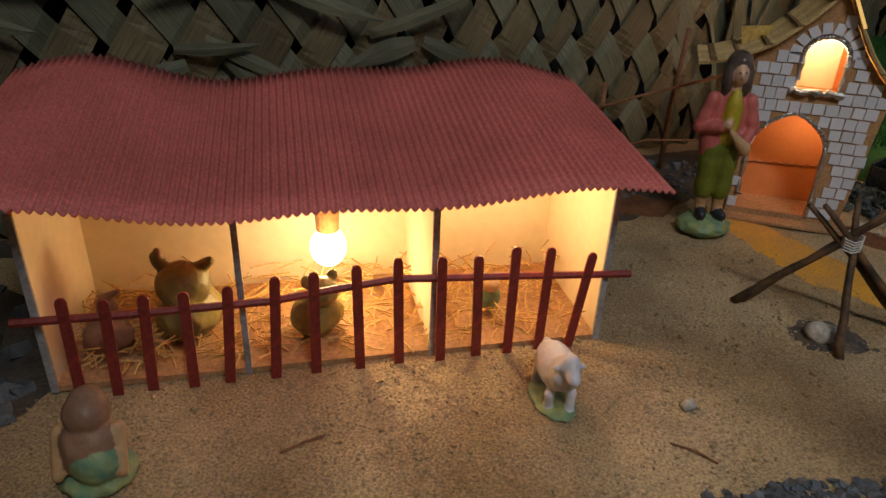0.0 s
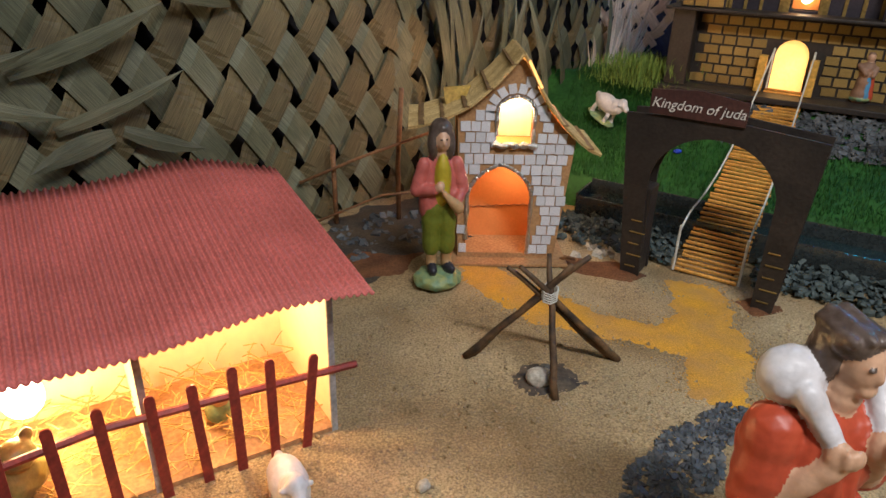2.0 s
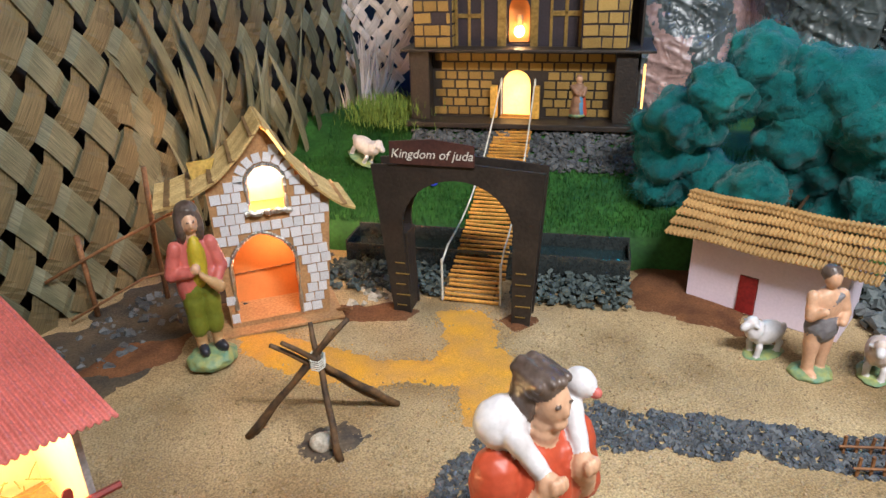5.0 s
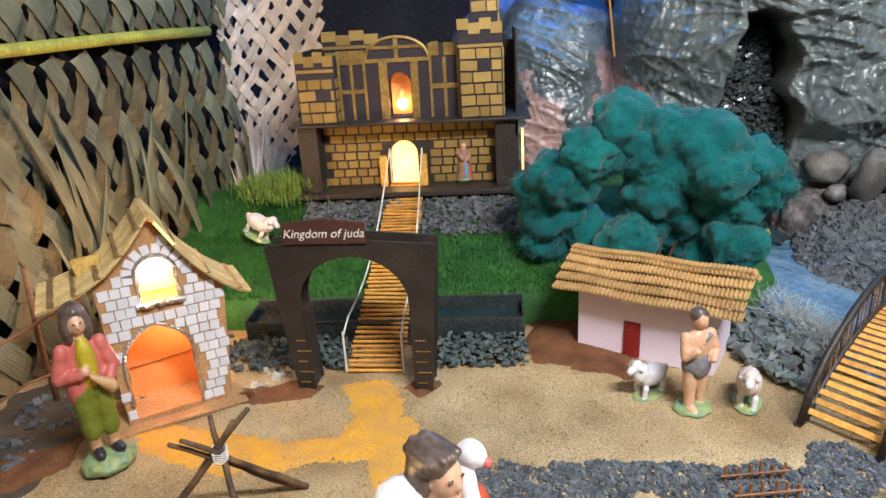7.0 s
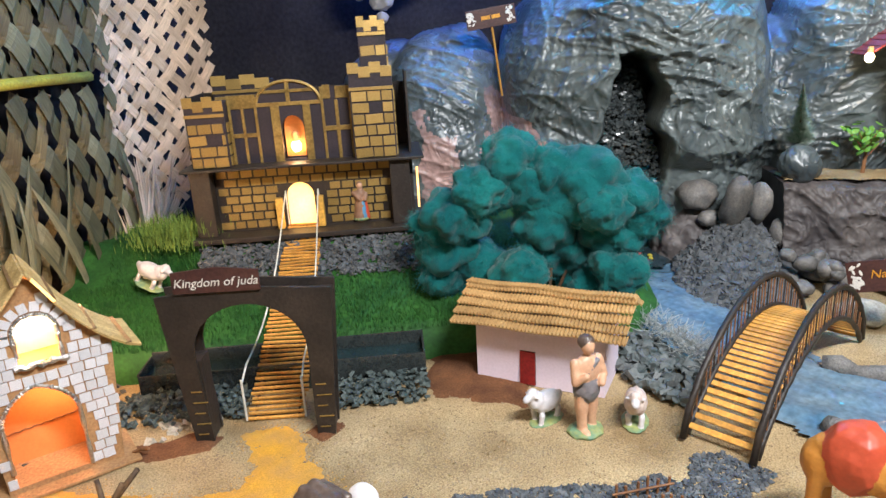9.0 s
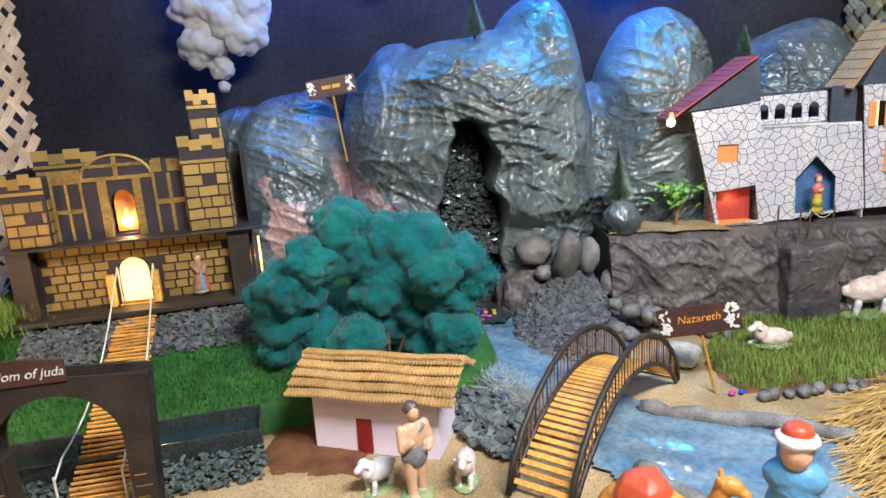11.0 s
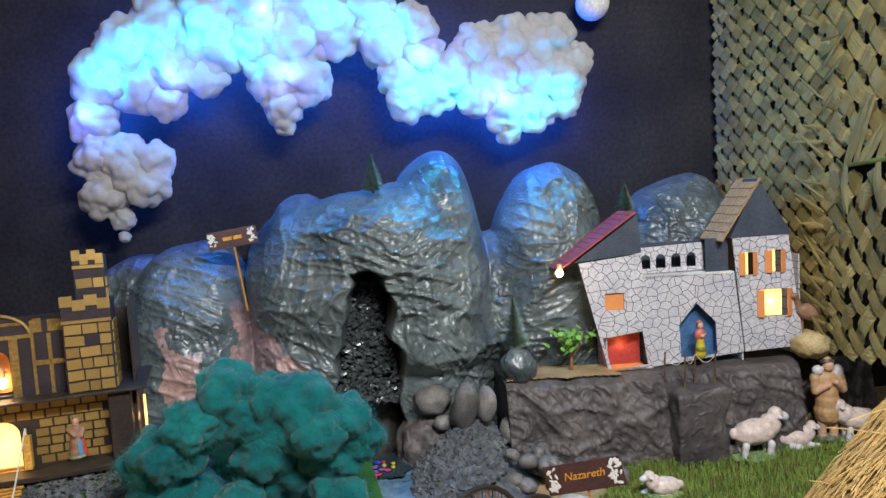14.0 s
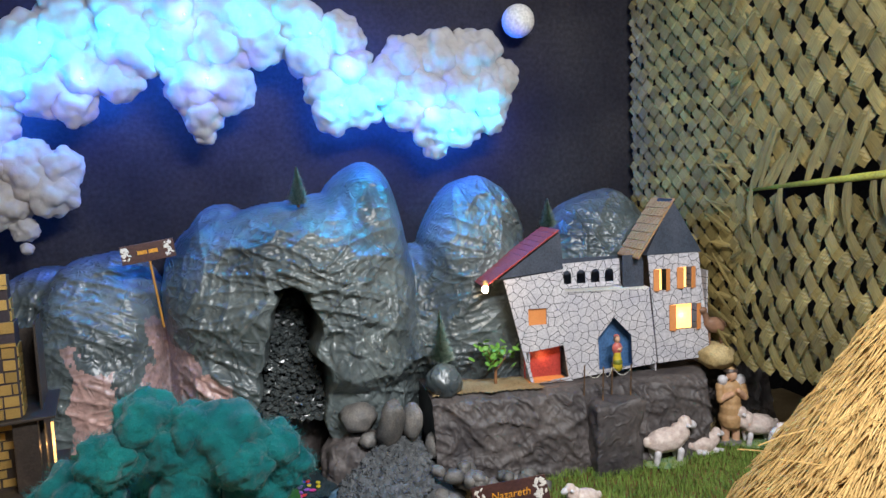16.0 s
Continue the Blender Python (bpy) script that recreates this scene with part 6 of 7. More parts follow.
for p, q, r in (((0.485, 0.735, 0.003), (0.535, 0.712, 0.004), 0.0014), ((0.05, 0.62, 0.004), (0.09, 0.655, 0.006), 0.0016), ((0.9, 1.445, 0.006), (0.92, 1.40, 0.025), 0.004), ((1.10, 0.93, 0.004), (1.13, 0.90, 0.004), 0.0012)):
    bm = bmesh.new()
    tube(bm, [p, [(a + b) / 2 + 0.002 for a, b in zip(p, q)], q], r, 5)
    tagged(part("twig", bm, TWIG), "short dry twig lying on the sand", "twig")
pen = thing("twig_pen", pose(1.47, 0.53, 0, 0, 0, -33), "little pen of red-brown twigs on the gravel", "fence")
for k in range(12):
    bm = bmesh.new()
    x, y = (k % 6) * 0.02 - 0.05, (0.0 if k < 6 else 0.05)
    rod(bm, (x, y, 0), (x + rs2.uniform(-0.004, 0.004), y, 0.03 + rs2.uniform(0, 0.015)), 0.0028, seg=6)
    part("stake", bm, TWIG, pen)
for y in (0, 0.05):
    bm = bmesh.new()
    rod(bm, (-0.06, y - 0.004, 0.02), (0.06, y - 0.004, 0.022), 0.0022, seg=6)
    part("cross_twig", bm, TWIG, pen)

# ---- signposts ----


def signpost(m, w, h, z, text, label, size):
    s = thing("signpost", m, label, "sign")
    bm = bmesh.new()
    rod(bm, (0, 0.004, 0), (0, 0.004, z + h * 0.5), 0.0042, seg=8)
    part("post", bm, PLANK, s)
    bm = bmesh.new()
    box(bm, (-w / 2, -0.004, z), (w / 2, 0.0, z + h), bevel=0.001)
    bd = part("board", bm, SIGN, s)
    r = random.Random(len(text))
    for sx in (-1, 1):
        for k in range(22):
            bm = bmesh.new()
            ln = h * r.uniform(0.16, 0.26)
            ball(bm, (0, 0, 0), (ln * 0.5, 0.0008, ln * 0.22), sub=2)
            lf = part("painted_leaf", bm, WHITEP, bd)
            lf.matrix_basis = pose(sx * (w * 0.33 + r.uniform(0, w * 0.14)), -0.0045, z + h * r.uniform(0.12, 0.88), 0, r.uniform(-80, 80), 0)
    if text:
        lettering(text, size, pose(0, -0.0048, z + h * 0.55, 90), YELP, bd)
    else:
        for k in range(2):
            bm = bmesh.new()
            box(bm, (-w * 0.2 + k * w * 0.21, -0.0055, z + h * 0.42), (-w * 0.02 + k * w * 0.2, -0.004, z + h * 0.62))
            part("writing_bar", bm, YELP, bd)


signpost(pose(2.412, 0.372, 0, 0, -13, -75), 0.212, 0.082, 0.175, "Nazareth", "brown signpost with white leaves reading Nazareth", 0.030)
signpost(BD @ pose(1.355, -0.14, 0.60, 0, -7, 16), 0.178, 0.066, 0.245, "", "brown signpost with white leaves by the mountain", 0.03)

# ---- pines, plant, glass ball ----


def pine(m, h, r, label):
    t = thing("pine_tree", m, label, "tree")
    bm = bmesh.new()
    rod(bm, (0, 0, 0), (0, 0, h), r * 0.12, r * 0.03)
    part("trunk", bm, TWIG, t)
    verts, faces = [], []
    g = random.Random(int(h * 1000))
    for k in range(2600):
        u = g.random() ** 1.4
        z = h * (0.06 + 0.94 * u)
        rr = r * (1 - u) + 0.003
        a = g.uniform(0, 6.28)
        d = Vector((math.cos(a), math.sin(a), g.uniform(0.0, 0.6))) * rr * g.uniform(0.7, 1.1)
        s = Vector((-math.sin(a), math.cos(a), 0.3)) * 0.0022
        c = Vector((0, 0, z))
        k0 = len(verts)
        verts += [c + s, c - s, c + d]
        faces.append((k0, k0 + 1, k0 + 2))
    raw("needles", verts, faces, PINE, t)


pine(BD @ pose(2.325, -0.33, 0.415), 0.20, 0.055, "small dark bottle-brush pine beside the ledge")
pine(BD @ pose(1.85, -0.20, 1.01), 0.145, 0.042, "small pine on top of the mountain")
pine(BD @ pose(2.81, -0.18, 0.88), 0.12, 0.04, "small frosted pine behind the white house")
plant = thing("potted_plant", BD @ pose(2.53, -0.33, 0.322), "little green leafy plant on the sandy ledge", "plant")
bm = bmesh.new()
rod(bm, (0, 0, 0), (0.005, 0, 0.10), 0.007, 0.004)
for k in range(5):
    rod(bm, (0.003, 0, 0.05 + k * 0.01), (0.05 * math.cos(k * 1.3), 0.04 * math.sin(k * 1.3), 0.11 + 0.01 * k), 0.003, 0.0015)
part("stem", bm, TWIG, plant)
g = random.Random(4)
leaf = None
for k in range(60):
    mtx = Matrix.LocRotScale((g.gauss(0.003, 0.035), g.gauss(0, 0.03), 0.115 + g.gauss(0, 0.022)), Euler((g.uniform(-0.9, 0.9), g.uniform(-0.9, 0.9), g.uniform(0, 6.28))), (1, 1, 1))
    if leaf is None:
        bm = bmesh.new()
        ball(bm, (0.012, 0, 0), (0.015, 0.010, 0.0012), sub=2)
        leaf = part("leaf", bm, PLANT, plant, smooth=True)
        leaf.matrix_basis = mtx
    else:
        share("leaf", leaf, plant, mtx)
bm = bmesh.new()
ball(bm, (0, 0, 0), (0.065, 0.06, 0.062), sub=4, rough=0.16, freq=1.2)
o = part("sheet_boulder", bm, TARP, smooth=True)
o.matrix_world = BD @ pose(2.33, -0.36, 0.365)
tagged(o, "grey sheet-wrapped round boulder at the end of the ledge", "boulder")
rails = thing("twig_rail", BD @ pose(2.88, -0.47, 0.265), "thin black twigs with cords below the blue doorway", "rail")
for k in range(4):
    bm = bmesh.new()
    rod(bm, (k * 0.055 - 0.05, 0.02 - 0.04 * (k % 2), -0.0), (k * 0.055 - 0.045, 0.02 - 0.04 * (k % 2), 0.13), 0.003)
    part("twig", bm, STICK, rails)
for k in range(3):
    bm = bmesh.new()
    tube(bm, [(k * 0.055 - 0.045 + 0.055 * t / 5, 0.02 - 0.04 * ((k % 2) * (1 - t / 5) + ((k + 1) % 2) * t / 5), 0.115 - 0.03 * math.sin(math.pi * t / 5)) for t in range(6)], 0.0012, 4)
    part("cord", bm, ROPE, rails)

# ---- thatched straw stack ----
stack = thing("straw_thatch", pose(2.36, -0.72, 0), "tall loose golden straw thatch", "thatch")
bm = bmesh.new()
rod(bm, (0, 0, 0.0), (0, 0, 1.14), 0.71, 0.02, 40)
part("thatch_core", bm, STRAW, stack)
verts_rows = []
g = random.Random(66)
for k in range(15000):
    a = g.uniform(1.1, 4.2)
    z = g.uniform(0.02, 1.15)
    r = (1.16 - z) / 1.55 * 0.965
    ln = g.uniform(0.10, 0.28)
    z2 = z - ln * 0.83
    r2 = (1.16 - z2) / 1.55 * 0.965 + g.uniform(-0.004, 0.03)
    a2 = a + g.gauss(0, 0.06) + 0.10 * noise.noise(Vector((a * 4, z * 5, 0)))
    p = Vector((2.36 + r * math.cos(a), -0.72 + r * math.sin(a), z + 0.004))
    q = Vector((2.36 + r2 * math.cos(a2), -0.72 + r2 * math.sin(a2), max(0.004, z2 + g.uniform(-0.01, 0.03))))
    verts_rows.append((p, q))
for k in range(26):
    a = g.uniform(1.3, 3.2)
    z = g.uniform(0.1, 0.7)
    r = (1.16 - z) / 1.55
    p = Vector((2.36 + r * math.cos(a), -0.72 + r * math.sin(a), z))
    verts_rows.append((p, p + Vector((g.uniform(-0.09, 0.09), g.uniform(0.0, 0.11), g.uniform(-0.04, 0.06)))))
straws("loose_straw", verts_rows, STRAW, "loose straw hanging over the thatch", "straw", 0.0014)

# ---- plaster figures, each one plain mesh ----
SKIN = mat("painted_skin", (0.60, 0.36, 0.23), (0.52, 0.30, 0.19), rough=0.42, scale=30, bump=0.1, var=0.08)
HAIR = mat("painted_hair", (0.05, 0.032, 0.025), (0.13, 0.095, 0.08), rough=0.28, scale=50, bump=0.5, bump_scale=90, var=0.08)
PINKC = mat("painted_coral", (0.50, 0.13, 0.11), (0.42, 0.10, 0.085), rough=0.45, scale=30, var=0.08)
REDC = mat("painted_red", (0.47, 0.075, 0.034), (0.38, 0.055, 0.025), rough=0.42, scale=24, bump=0.4, bump_scale=30, var=0.08)
GREENC = mat("painted_olive", (0.16, 0.18, 0.02), (0.11, 0.13, 0.015), rough=0.5, scale=30, var=0.08)
YELC = mat("painted_yellow", (0.55, 0.42, 0.03), rough=0.5, var=0.08)
TEALB = mat("painted_teal_base", (0.10, 0.22, 0.15), (0.30, 0.33, 0.12), rough=0.5, scale=50, bump=0.6, bump_scale=80, var=0.08)
WHITEC = mat("painted_white", (0.62, 0.60, 0.62), (0.56, 0.53, 0.54), rough=0.4, scale=40, bump=0.15, bump_scale=90, var=0.08)
FLEECE = mat("painted_fleece", (0.68, 0.58, 0.52), (0.48, 0.36, 0.32), rough=0.5, scale=60, bump=0.35, bump_scale=130, var=0.08)
TANC = mat("painted_tan", (0.50, 0.31, 0.15), (0.38, 0.22, 0.10), rough=0.5, scale=30, var=0.08)
GREYC = mat("painted_grey", (0.20, 0.19, 0.20), (0.12, 0.11, 0.12), rough=0.5, scale=60, var=0.08)
BLACKC = mat("painted_boots", (0.03, 0.03, 0.04), rough=0.4, var=0.08)
CAMELC = mat("painted_camel", (0.55, 0.24, 0.05), (0.42, 0.17, 0.03), rough=0.4, scale=18, var=0.08)
BLUEC = mat("painted_blue", (0.10, 0.30, 0.50), rough=0.45, var=0.08)
OLIVEA = mat("painted_olive_animal", (0.26, 0.22, 0.07), (0.15, 0.12, 0.05), rough=0.4, scale=30, var=0.08)
BROWNF = mat("painted_brown", (0.28, 0.15, 0.09), (0.16, 0.09, 0.06), rough=0.5, scale=20, var=0.08)


FIGURES = []


def figure(name, m, label, category, mats, shapes, group="", s=1.0, voxel=0.0022):
    """Balls (c, r, rot) and limbs (p, q, r0, r1), each with its paint, in one mesh."""
    bm = bmesh.new()
    for sh in shapes:
        mi = sh[0]
        if sh[1] == "b":
            ball(bm, Vector(sh[2]) * s, tuple(v * s for v in sh[3]), sh[4] if len(sh) > 4 else (0, 0, 0), sub=3, mi=mi, rough=sh[5] if len(sh) > 5 else 0.05, freq=2.2, seed=len(bm.verts) * 0.01)
        else:
            _, _, p, q, r0, r1 = sh
            p, q = Vector(p) * s, Vector(q) * s
            n = 7
            pts = [p.lerp(q, k / (n - 1)) for k in range(n)]
            tube(bm, pts, [(r0 + (r1 - r0) * k / (n - 1)) * s * (1 + 0.05 * math.sin(k * 2.1)) for k in range(n)], 14, mi)
            ball(bm, p, r0 * s, sub=2, mi=mi)
            ball(bm, q, r1 * s, sub=2, mi=mi)
    o = part(name, bm, mats, smooth=True)
    o.matrix_world = m
    FIGURES.append((o, BVHTree.FromPolygons([v.co for v in o.data.vertices], [p.vertices for p in o.data.polygons]), [p.material_index for p in o.data.polygons]))
    fuse = o.modifiers.new("fuse", "REMESH")
    fuse.mode, fuse.voxel_size, fuse.use_smooth_shade = "VOXEL", voxel, True
    soft = o.modifiers.new("soft", "SMOOTH")
    soft.factor, soft.iterations = 0.5, 4
    return tagged(o, label, category, group)


# standing man with a pipe: 0 skin 1 hair 2 coat 3 trousers 4 shirt 5 boots 6 base 7 stockings
figure("standing_figurine", pose(0.612, 1.36, 0, 0, 0, 4) @ Matrix.Diagonal((0.88, 0.95, 1, 1)), "painted standing man figurine in a coral coat, green base", "figurine",
       [SKIN, HAIR, PINKC, GREENC, YELC, BLACKC, TEALB, TANC],
       [(6, "b", (0, 0, 0.018), (0.056, 0.046, 0.022), (0, 0, 0), 0.15),
        (5, "b", (-0.016, -0.012, 0.046), (0.011, 0.022, 0.012)), (5, "b", (0.022, -0.010, 0.046), (0.011, 0.022, 0.012), (0, 0, 25)),
        (7, "l", (-0.016, 0, 0.05), (-0.017, 0, 0.09), 0.012, 0.014), (7, "l", (0.02, 0, 0.05), (0.018, 0, 0.09), 0.012, 0.014),
        (3, "l", (-0.017, 0, 0.09), (-0.018, 0, 0.175), 0.020, 0.023), (3, "l", (0.018, 0, 0.09), (0.016, 0, 0.175), 0.020, 0.023),
        (2, "b", (-0.022, 0.004, 0.185), (0.024, 0.025, 0.045)), (2, "b", (0.024, 0.004, 0.185), (0.022, 0.025, 0.045)),
        (2, "b", (0, 0.008, 0.225), (0.044, 0.027, 0.062)), (4, "b", (0.002, -0.014, 0.232), (0.018, 0.016, 0.052)),
        (2, "l", (-0.036, 0, 0.262), (-0.052, -0.002, 0.212), 0.014, 0.015), (2, "l", (-0.052, -0.002, 0.212), (-0.018, -0.028, 0.218), 0.013, 0.010),
        (2, "l", (0.036, 0, 0.262), (0.05, -0.004, 0.212), 0.014, 0.015), (2, "l", (0.05, -0.004, 0.212), (0.034, -0.026, 0.192), 0.013, 0.010),
        (0, "b", (-0.008, -0.034, 0.226), (0.010, 0.009, 0.010)), (0, "b", (0.03, -0.032, 0.186), (0.009, 0.009, 0.011)), (7, "l", (0.002, -0.036, 0.212), (0.034, -0.034, 0.182), 0.006, 0.013),
        (0, "l", (0, 0, 0.27), (0, -0.004, 0.292), 0.012, 0.011), (0, "b", (0, -0.010, 0.310), (0.0155, 0.019, 0.022), (0, 0, 0), 0.02), (1, "b", (-0.006, -0.0275, 0.315), (0.003, 0.002, 0.0015)), (1, "b", (0.006, -0.0275, 0.315), (0.003, 0.002, 0.0015)),
        (1, "b", (0, 0.004, 0.324), (0.026, 0.026, 0.024)), (1, "b", (-0.019, -0.002, 0.300), (0.011, 0.017, 0.030)), (1, "b", (0.019, -0.002, 0.300), (0.011, 0.017, 0.030)),
        (0, "b", (0, -0.028, 0.309), (0.004, 0.005, 0.007))])

# shepherd in red with a lamb on his shoulders
figure("shepherd_figurine", pose(0.842, 0.575, 0, 0, 0, 8) @ Matrix.Scale(0.97, 4), "painted red-robed shepherd figurine with a lamb on his shoulders", "figurine",
       [SKIN, HAIR, REDC, WHITEC, TEALB, PINKC],
       [(4, "b", (0, 0, 0.012), (0.065, 0.055, 0.02), (0, 0, 0), 0.12), (2, "l", (0, 0, 0.02), (0, 0, 0.16), 0.056, 0.048), (2, "l", (0, 0, 0.16), (0, 0, 0.26), 0.046, 0.044),
        (2, "b", (0, 0.004, 0.275), (0.058, 0.040, 0.045)), (2, "b", (-0.018, -0.022, 0.255), (0.03, 0.022, 0.05)), (2, "b", (0.018, -0.022, 0.255), (0.03, 0.022, 0.05)),
        (2, "l", (-0.052, 0, 0.285), (-0.062, -0.008, 0.215), 0.027, 0.026), (2, "l", (0.052, 0, 0.285), (0.062, -0.008, 0.22), 0.027, 0.026),
        (0, "l", (-0.060, -0.012, 0.212), (-0.026, -0.044, 0.270), 0.018, 0.013), (0, "l", (0.060, -0.012, 0.216), (0.030, -0.044, 0.272), 0.018, 0.013),
        (0, "b", (-0.022, -0.046, 0.280), (0.014, 0.012, 0.018)), (0, "b", (0.026, -0.046, 0.282), (0.014, 0.012, 0.018)),
        (3, "b", (-0.036, 0.012, 0.332), (0.033, 0.027, 0.029), (0, 20, 0), 0.08), (3, "b", (0.02, 0.024, 0.330), (0.036, 0.022, 0.024), (0, 0, 0), 0.08),
        (3, "l", (-0.040, -0.012, 0.33), (-0.020, -0.043, 0.285), 0.014, 0.009), (3, "l", (0.044, -0.006, 0.33), (0.028, -0.043, 0.29), 0.013, 0.009), (3, "b", (0.058, -0.004, 0.350), (0.017, 0.020, 0.017)), (5, "b", (0.064, -0.022, 0.344), (0.007, 0.008, 0.007)),
        (0, "l", (0, -0.006, 0.30), (0.002, -0.012, 0.335), 0.019, 0.018), (0, "b", (0.004, -0.016, 0.358), (0.0195, 0.022, 0.028), (-12, 0, 0), 0.02), (0, "b", (0.005, -0.0375, 0.354), (0.0038, 0.0045, 0.007)), (0, "b", (0.004, -0.030, 0.338), (0.010, 0.008, 0.008)), (1, "b", (-0.004, -0.0365, 0.363), (0.0045, 0.002, 0.0018)), (1, "b", (0.014, -0.0355, 0.363), (0.0045, 0.002, 0.0018)),
        (1, "b", (0.000, -0.002, 0.376), (0.0265, 0.030, 0.020), (-10, 0, 0), 0.12), (1, "b", (-0.018, 0.002, 0.356), (0.010, 0.018, 0.024), (0, 0, 0), 0.15), (1, "b", (0.001, 0.013, 0.356), (0.024, 0.016, 0.030), (0, 0, 0), 0.15), (1, "b", (0.020, 0.004, 0.360), (0.008, 0.016, 0.020), (0, 0, 0), 0.15),
        (1, "l", (-0.018, -0.022, 0.384), (-0.014, 0.018, 0.386), 0.006, 0.007), (1, "l", (0.006, -0.030, 0.386), (0.004, 0.012, 0.394), 0.006, 0.008), (1, "l", (0.020, -0.022, 0.382), (0.016, 0.014, 0.386), 0.006, 0.007), (1, "l", (-0.006, -0.029, 0.387), (-0.008, 0.016, 0.393), 0.005, 0.007),
        (0, "b", (-0.026, -0.056, 0.287), (0.005, 0.006, 0.011)), (0, "b", (-0.018, -0.058, 0.288), (0.005, 0.006, 0.011)), (0, "b", (-0.011, -0.056, 0.286), (0.005, 0.006, 0.010)), (0, "b", (0.020, -0.058, 0.289), (0.005, 0.006, 0.011)), (0, "b", (0.028, -0.058, 0.289), (0.005, 0.006, 0.011)), (0, "b", (0.035, -0.055, 0.287), (0.005, 0.006, 0.010)),
        (2, "l", (-0.012, -0.036, 0.280), (-0.004, -0.046, 0.20), 0.006, 0.008), (2, "l", (0.012, -0.036, 0.280), (0.006, -0.046, 0.20), 0.006, 0.008), (2, "l", (-0.034, -0.030, 0.20), (-0.036, -0.046, 0.03), 0.012, 0.015), (2, "l", (0.004, -0.044, 0.20), (0.004, -0.054, 0.03), 0.012, 0.015), (2, "l", (0.036, -0.028, 0.20), (0.040, -0.042, 0.03), 0.012, 0.015),
        (2, "l", (-0.064, 0.014, 0.270), (-0.070, -0.004, 0.222), 0.012, 0.013), (2, "l", (-0.050, -0.018, 0.272), (-0.066, -0.020, 0.226), 0.009, 0.011)])


def sheep(m, s, label, kind_="stand", group="", white=FLEECE):
    legs = [(1, "l", (x, y, 0.03), (x + (0.004 if y > 0 else -0.004), y * 0.9, 0.004), 0.0072, 0.0058) for x in (-0.027, 0.027) for y in (-0.014, 0.014)] if kind_ == "stand" else \
        [(1, "l", (0.03, -0.02, 0.010), (0.055, -0.018, 0.006), 0.008, 0.006), (1, "l", (-0.03, -0.022, 0.010), (-0.005, -0.026, 0.006), 0.009, 0.007)]
    up = 0.0 if kind_ == "stand" else -0.026
    shapes = [(2, "b", (0, 0, 0.003), (0.05, 0.03, 0.006), (0, 0, 0), 0.15), (0, "b", (0, 0, 0.052 + up), (0.046, 0.025, 0.026), (0, -4, 0), 0.07), (0, "b", (0.032, 0, 0.064 + up), (0.022, 0.019, 0.024), (0, 0, 0), 0.1),
              (0, "b", (0.044, 0, 0.084 + up), (0.015, 0.013, 0.016), (0, 0, 0), 0.1), (1, "b", (0.060, 0, 0.079 + up), (0.013, 0.009, 0.009), (0, 25, 0)), (1, "b", (0.044, -0.014, 0.082 + up), (0.005, 0.008, 0.004)), (1, "b", (0.044, 0.014, 0.082 + up), (0.005, 0.008, 0.004)),
              (0, "b", (-0.045, 0, 0.052 + up), (0.009, 0.007, 0.012))] + legs
    return figure("sheep_figurine", m, label, "figurine", [white, WHITEC if white is FLEECE else white, TEALB], shapes, group, s)


sheep(pose(0.345, 0.79, 0, 0, 0, -72), 0.98, "small white lamb figurine on a teal base by the fence", white=WHITEC)
sheep(pose(1.19, 2.03, 0.168, 0, 26, -62), 0.98, "white sheep figurine grazing on the turf bank", white=WHITEC)
sheep(pose(1.59, 0.865, 0, 0, 0, 175), 0.95, "white lamb figurine beside the hut", white=WHITEC)
sheep(pose(1.71, 0.715, 0, 0, 0, -150), 1.0, "cream sheep figurine beside the bare shepherd")
sheep(pose(3.23, 0.10, 0.01, 0, 0, -52), 1.75, "white sheep figurine standing on the meadow")
sheep(pose(3.38, -0.02, 0.012, 0, 0, -52), 1.25, "white sheep figurine lying on the meadow", "lie")
sheep(pose(3.53, -0.21, 0.01, 0, 0, 120), 1.6, "white sheep figurine at the meadow's far side")
sheep(pose(3.40, -0.34, 0.01, 0, 0, 130), 1.6, "white sheep figurine near the straw thatch")
sheep(pose(2.79, 0.305, 0.016, 0, 0, 130), 1.15, "small white lamb figurine lying on the grass", "lie")

